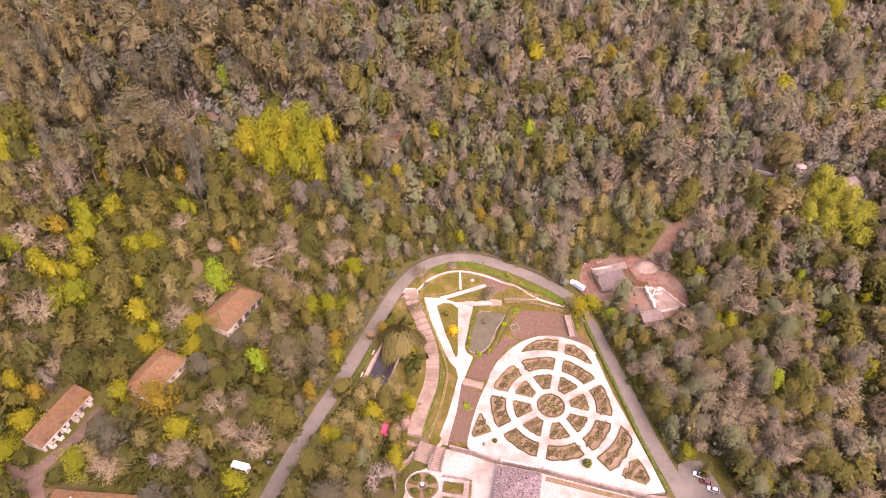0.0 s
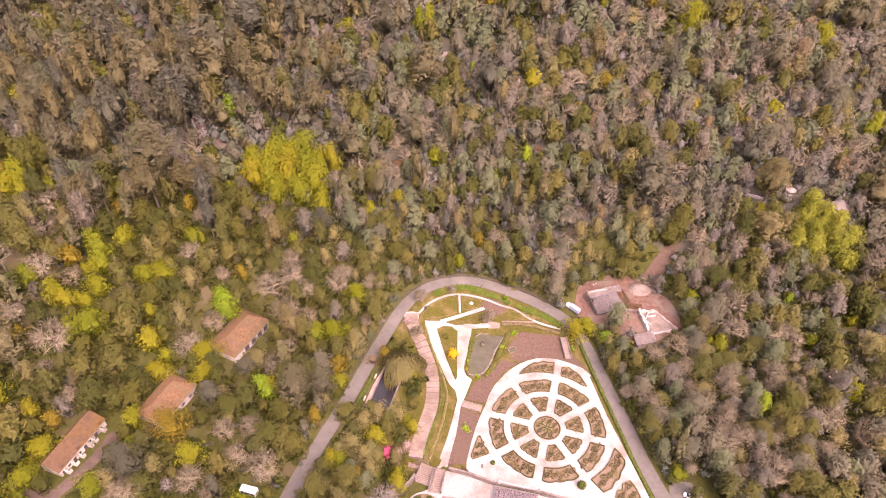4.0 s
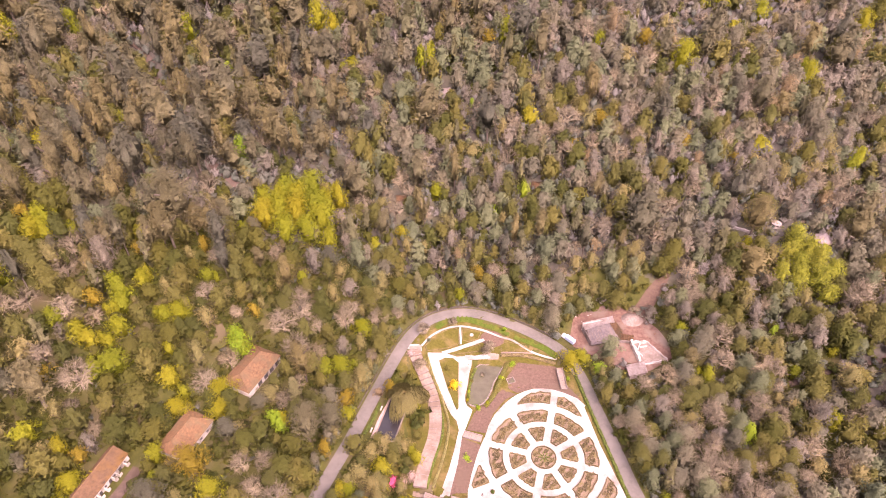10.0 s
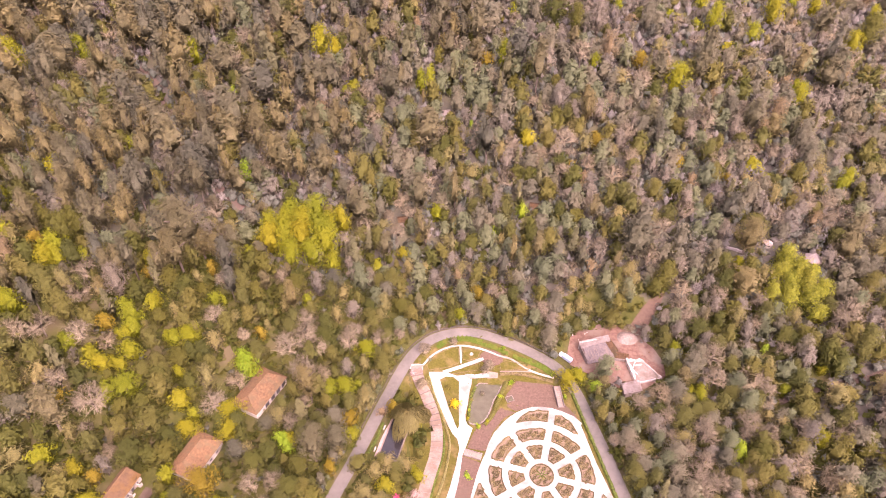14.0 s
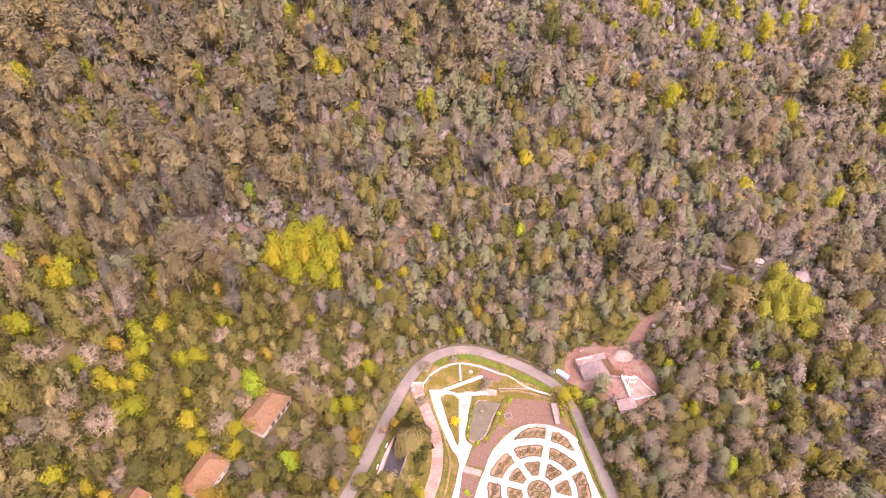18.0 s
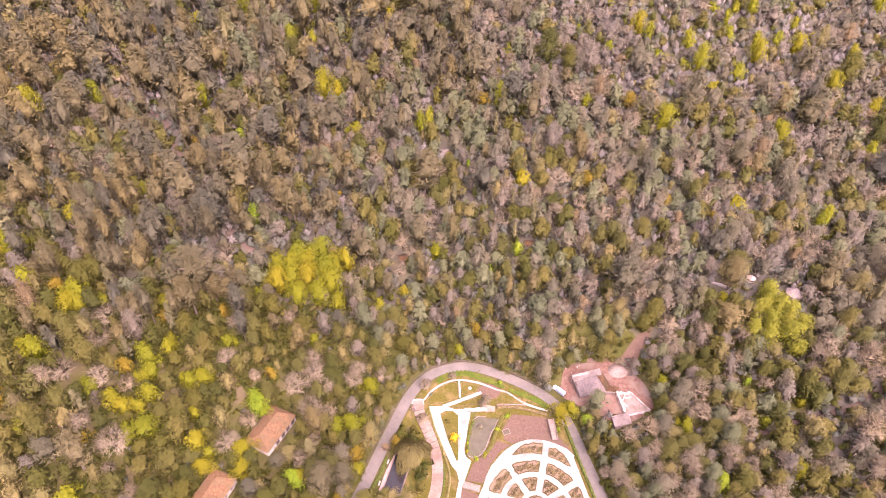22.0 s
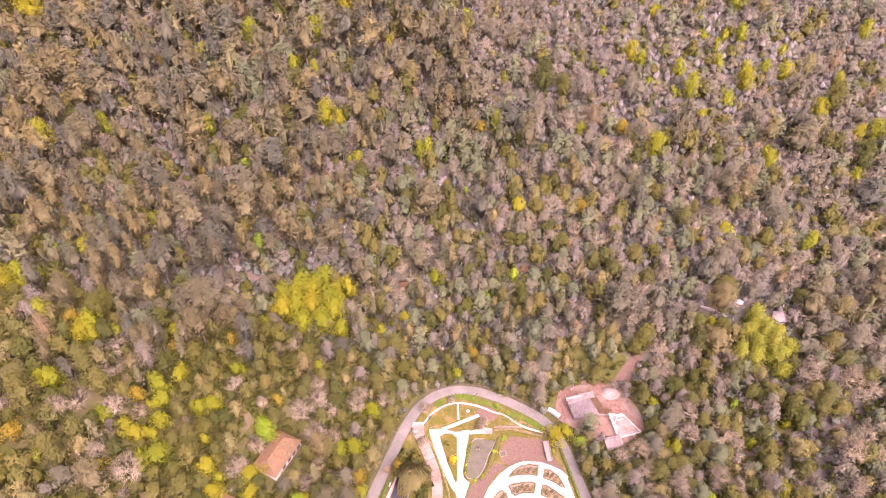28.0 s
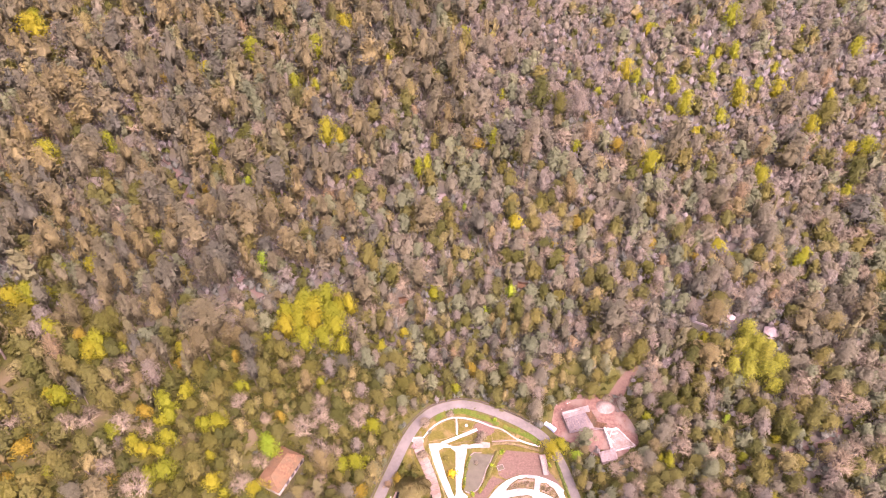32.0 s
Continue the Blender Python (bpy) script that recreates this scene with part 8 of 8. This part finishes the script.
slab = thing("roof_slab", 94.4, 196.2, 0.6, 16, "flat pale broken roof slab of a low ruin", "ruin")
roof_sheet("slab", [(-5.6, -3.0, 2.7), (4.4, -3.6, 2.6), (6.0, 3.0, 2.9), (-4.4, 3.4, 3.0)], M_BLEACHED, slab, 8, 5, 0.06, 0.3)
for x0, x1, y0, y1 in ((-4.6, 4.4, -2.8, -2.3), (-4.6, -4.1, -2.3, 2.6), (4.2, 4.7, -2.3, 2.6), (-4.1, 4.2, 2.3, 2.8)):
    part("wall", box(bmesh.new(), x0, x1, y0, y1, -1.2, 2.6), M_DARK_STONE, slab)
mound_rng = np.random.default_rng(9)
mound = thing("earth_mound", 99.5, 230, gz(99.5, 230), 0, "rounded heap of dug greyish pink earth", "mound")
bm = bmesh.new()
rings = []
for j in range(9):
    r = 7.2 * (1 - j / 8)
    h = 3.2 * (1 - (r / 7.2) ** 2) ** 1.3
    rings.append([bm.verts.new((r * math.cos(t) * (1 + 0.07 * math.sin(3 * t + j)), r * 0.9 * math.sin(t) * (1 + 0.06 * math.cos(2 * t)), h - 0.5 + float(mound_rng.normal(0, 0.07)))) for t in np.linspace(0, 2 * np.pi, 24, endpoint=False)])
for p, q in zip(rings, rings[1:]):
    for i in range(24):
        bm.faces.new((p[i], p[(i + 1) % 24], q[(i + 1) % 24], q[i]))
bmesh.ops.remove_doubles(bm, verts=bm.verts[:], dist=0.01)
part("earth_body", bm, M_BLEACHED_EARTH, mound, flat=False)
debris_rng = random.Random(8)
for k in range(20):
    x, y = debris_rng.uniform(66, 112), debris_rng.uniform(206, 234)
    if abs(x - 80) < 9 and abs(y - 219) < 8:
        continue
    b = thing("rubble_block", x, y, gz(x, y) + 0.1, debris_rng.uniform(0, 180), "broken pale masonry block on the bare earth", "rubble", "rubble of the building site")
    s = debris_rng.uniform(0.2, 0.55)
    part("block", box(bmesh.new(), -s, s, -s * 0.6, s * 0.6, -0.1, s * 0.7, 0.06), debris_rng.choice([M_RENDER, M_STONE, M_TILE_PALE]), b)


# ---- vehicles ----
def wheel(parent, x, y, r):
    tyre = quad_part("wheel", np.concatenate([tube((x, y - 0.13, r), (x, y + 0.13, r), r, r, 12), tube((x, y + 0.13, r), (x, y + 0.135, r), r, r * 0.6, 12), tube((x, y - 0.135, r), (x, y - 0.13, r), r * 0.6, r, 12)]), M_TYRE, parent)
    quad_part("rim", np.concatenate([tube((x, y - 0.14, r), (x, y - 0.13, r), r * 0.05, r * 0.6, 10), tube((x, y + 0.13, r), (x, y + 0.14, r), r * 0.6, r * 0.05, 10)]), M_CHROME, tyre)


def car(x, y, z, turn, paint, label):
    base = thing("parked_car", x, y, z, turn, label, "car", "parked cars")
    bm = bmesh.new()
    prof = [(-2.15, 0.35), (-2.2, 0.75), (-2.05, 0.98), (-1.55, 1.02), (1.0, 0.98), (2.0, 0.85), (2.2, 0.6), (2.15, 0.35)]
    sides = [[bm.verts.new((px, s * (0.86 if pz < 0.9 else 0.8), pz)) for px, pz in prof] for s in (-1, 1)]
    bm.faces.new(sides[0]), bm.faces.new(sides[1][::-1])
    for i in range(len(prof)):
        j = (i + 1) % len(prof)
        bm.faces.new((sides[0][i], sides[1][i], sides[1][j], sides[0][j]))
    bmesh.ops.recalc_face_normals(bm, faces=bm.faces[:])
    part("body", bm, paint, base)
    bm = bmesh.new()
    rings = [[bm.verts.new((px, s * w, pz)) for px, w, s in ((a, wd, -1), (b, wd, -1), (b, wd, 1), (a, wd, 1))] for a, b, wd, pz in ((-1.95, 1.05, 0.78, 0.98), (-1.45, 0.35, 0.62, 1.43))]
    for i in range(4):
        bm.faces.new((rings[0][i], rings[0][(i + 1) % 4], rings[1][(i + 1) % 4], rings[1][i]))
    part("windows", bm, M_GLASS_DARK, base)
    part("roof", box(bmesh.new(), -1.48, 0.38, -0.64, 0.64, 1.42, 1.47, 0.02), paint, base)
    for s in (-0.6, 0.6):
        part("headlight", box(bmesh.new(), 2.08, 2.2, s - 0.18, s + 0.18, 0.58, 0.74, 0.02), M_CHROME, base)
        part("tail_light", box(bmesh.new(), -2.21, -2.1, s - 0.16, s + 0.16, 0.68, 0.85, 0.02), M_RED_PAINT, base)
    for wx in (-1.35, 1.35):
        for wy in (-0.78, 0.78):
            wheel(base, wx, wy, 0.32)
    return base


sheet("car_park", [(89.2, 125.6), (94, 127), (98.4, 126.4), (101.5, 119.7), (103.4, 111), (104, 100), (92, 98), (89.5, 110), (87.6, 118)], M_ROAD, "pale worn asphalt parking bay beside the road", "car park", 0.1)
for cx, cy, turn, paint, label in ((95.8, 120.5, 158, M_WHITE_PAINT, "white parked car half under a tree"), (97.3, 117.6, 158, M_RED_PAINT, "dark red parked car beside the trees"), (99.3, 114.7, 160, M_SILVER, "silver parked car in the parking bay")):
    car(cx, cy, gz(cx, cy) + 0.1, turn, paint, label)
plant("dark", 80.6, 203.5, 17, 6.6, "dense dark evergreen tree standing before the ruined house")
truck = thing("box_truck", 63.2, 215.2, 0, 134, "small white box truck with a blue-grey roof parked by the road", "truck")
truck.matrix_world = pose(63.2, 215.2, gz(63.2, 215.2) + 0.3, 0, 0, 134)
part("cargo_box", box(bmesh.new(), -3.6, 1.9, -1.15, 1.15, 0.8, 2.9, 0.06), M_BLUE_GREY, truck)
part("roof_panel", box(bmesh.new(), -3.45, 1.75, -1.05, 1.05, 2.9, 2.95, 0.02), M_BLUE_GREY, truck)
part("chassis", box(bmesh.new(), -3.7, 4.0, -0.9, 0.9, 0.5, 0.8, 0.04), M_TYRE, truck)
cab = part("cab", box(bmesh.new(), 2.1, 4.1, -1.05, 1.05, 0.6, 2.3, 0.18), M_WHITE_PAINT, truck)
part("windscreen", box(bmesh.new(), 3.95, 4.12, -0.9, 0.9, 1.4, 2.05, 0.02), M_GLASS_DARK, cab)
for wx in (-2.4, 3.0):
    for wy in (-0.95, 0.95):
        wheel(truck, wx, wy, 0.45)
# ---- huts in the wood ----
def tent_roof(name, x, y, z, r, wall_h, rise, sides, roof_mat, label, turn=0.0):
    base = thing(name, x, y, z, turn, label, "hut")
    bm = bmesh.new()
    ring = [bm.verts.new((r * math.cos(a), r * math.sin(a), wall_h)) for a in np.linspace(0, 2 * np.pi, sides, endpoint=False)]
    tip = bm.verts.new((0, 0, wall_h + rise))
    low = [bm.verts.new((v.co.x, v.co.y, wall_h - 0.18)) for v in ring]
    for i in range(sides):
        bm.faces.new((ring[i], ring[(i + 1) % sides], tip))
        bm.faces.new((low[i], low[(i + 1) % sides], ring[(i + 1) % sides], ring[i]))
    part("roof", bm, roof_mat, base)
    for a in np.linspace(0, 2 * np.pi, sides, endpoint=False):
        quad_part("post", tube((0.86 * r * math.cos(a), 0.86 * r * math.sin(a), -1), (0.86 * r * math.cos(a), 0.86 * r * math.sin(a), wall_h), 0.16, 0.14, 6), M_WOOD, base)
        quad_part("hip_ridge", tube((r * math.cos(a), r * math.sin(a), wall_h + 0.03), (0, 0, wall_h + rise + 0.03), 0.1, 0.06, 5), roof_mat, base)
    quad_part("finial", tube((0, 0, wall_h + rise - 0.1), (0, 0, wall_h + rise + 0.7), 0.2, 0.03, 6), roof_mat, base)
    quad_part("wall", tube((0, 0, -1), (0, 0, wall_h * 0.5), r * 0.8, r * 0.8, sides), M_RENDER, base)
    return base


tent_roof("round_pavilion", 211.9, 270.6, gz(211.9, 270.6), 5.2, 3.4, 4.4, 6, M_BLEACHED, "six-sided pavilion with a pale pointed roof in the wood")
tent_roof("small_pavilion", 187.5, 279.5, gz(187.5, 279.5), 3.0, 2.8, 1.4, 6, M_BLEACHED, "small pale-roofed pavilion in the wood")
low_wall = thing("terrace_wall", 166, 275.5, gz(166, 275.5), -28, "low pale stone terrace wall among trees", "wall")
for k in range(7):
    part("wall_block", box(bmesh.new(), -6 + k * 1.75, -4.3 + k * 1.75, -0.4, 0.4, -1, 1.7 + 0.15 * math.sin(k * 2.1), 0.05), M_STONE, low_wall)
for hx, hy, turn, wide, label in ((-1.9, 359.4, 20, 3.4, "small cabin with a pale pink roof deep in the wood"), (51.2, 296.1, -12, 3.2, "small brown-roofed cabin in a forest clearing"), (-26.6, 285.0, 10, 3.0, "low brown wooden shelter among bare trees")):
    cabin = thing("forest_cabin", hx, hy, gz(hx, hy), turn, label, "cabin", "cabins in the wood")
    for s in (-1, 1):
        part("side_wall", box(bmesh.new(), s * wide * 0.8 - 0.12, s * wide * 0.8 + 0.12, -wide * 0.8, wide * 0.8, -1.5, 2.5), M_RENDER if hx < 0 and hy > 300 else M_WOOD, cabin)
        part("end_wall", box(bmesh.new(), -wide * 0.8 + 0.12, wide * 0.8 - 0.12, s * wide * 0.8 - 0.12, s * wide * 0.8 + 0.12, -1.5, 2.5), M_RENDER if hx < 0 and hy > 300 else M_WOOD, cabin)
        roof_sheet("roof_slope", [(-wide, s * wide, 2.3), (wide, s * wide, 2.3), (wide, 0, 3.9), (-wide, 0, 3.9)], M_BLEACHED if hy > 300 else M_TILE_PALE, cabin, 6, 4, 0.03)
# tracks seen between the trees
for name, line, half, label in (("forest_track", FOREST_TRACK, 2.2, "brown dirt track through the pine wood"), ("forest_path", FOREST_PATH, 1.5, "pale dirt path through the wood")):
    tagged(part(name, ribbon(draped_line(line, 2.5), half, 0.35, 0.8), M_DIRT_ROAD), label, "track", kind="structure")
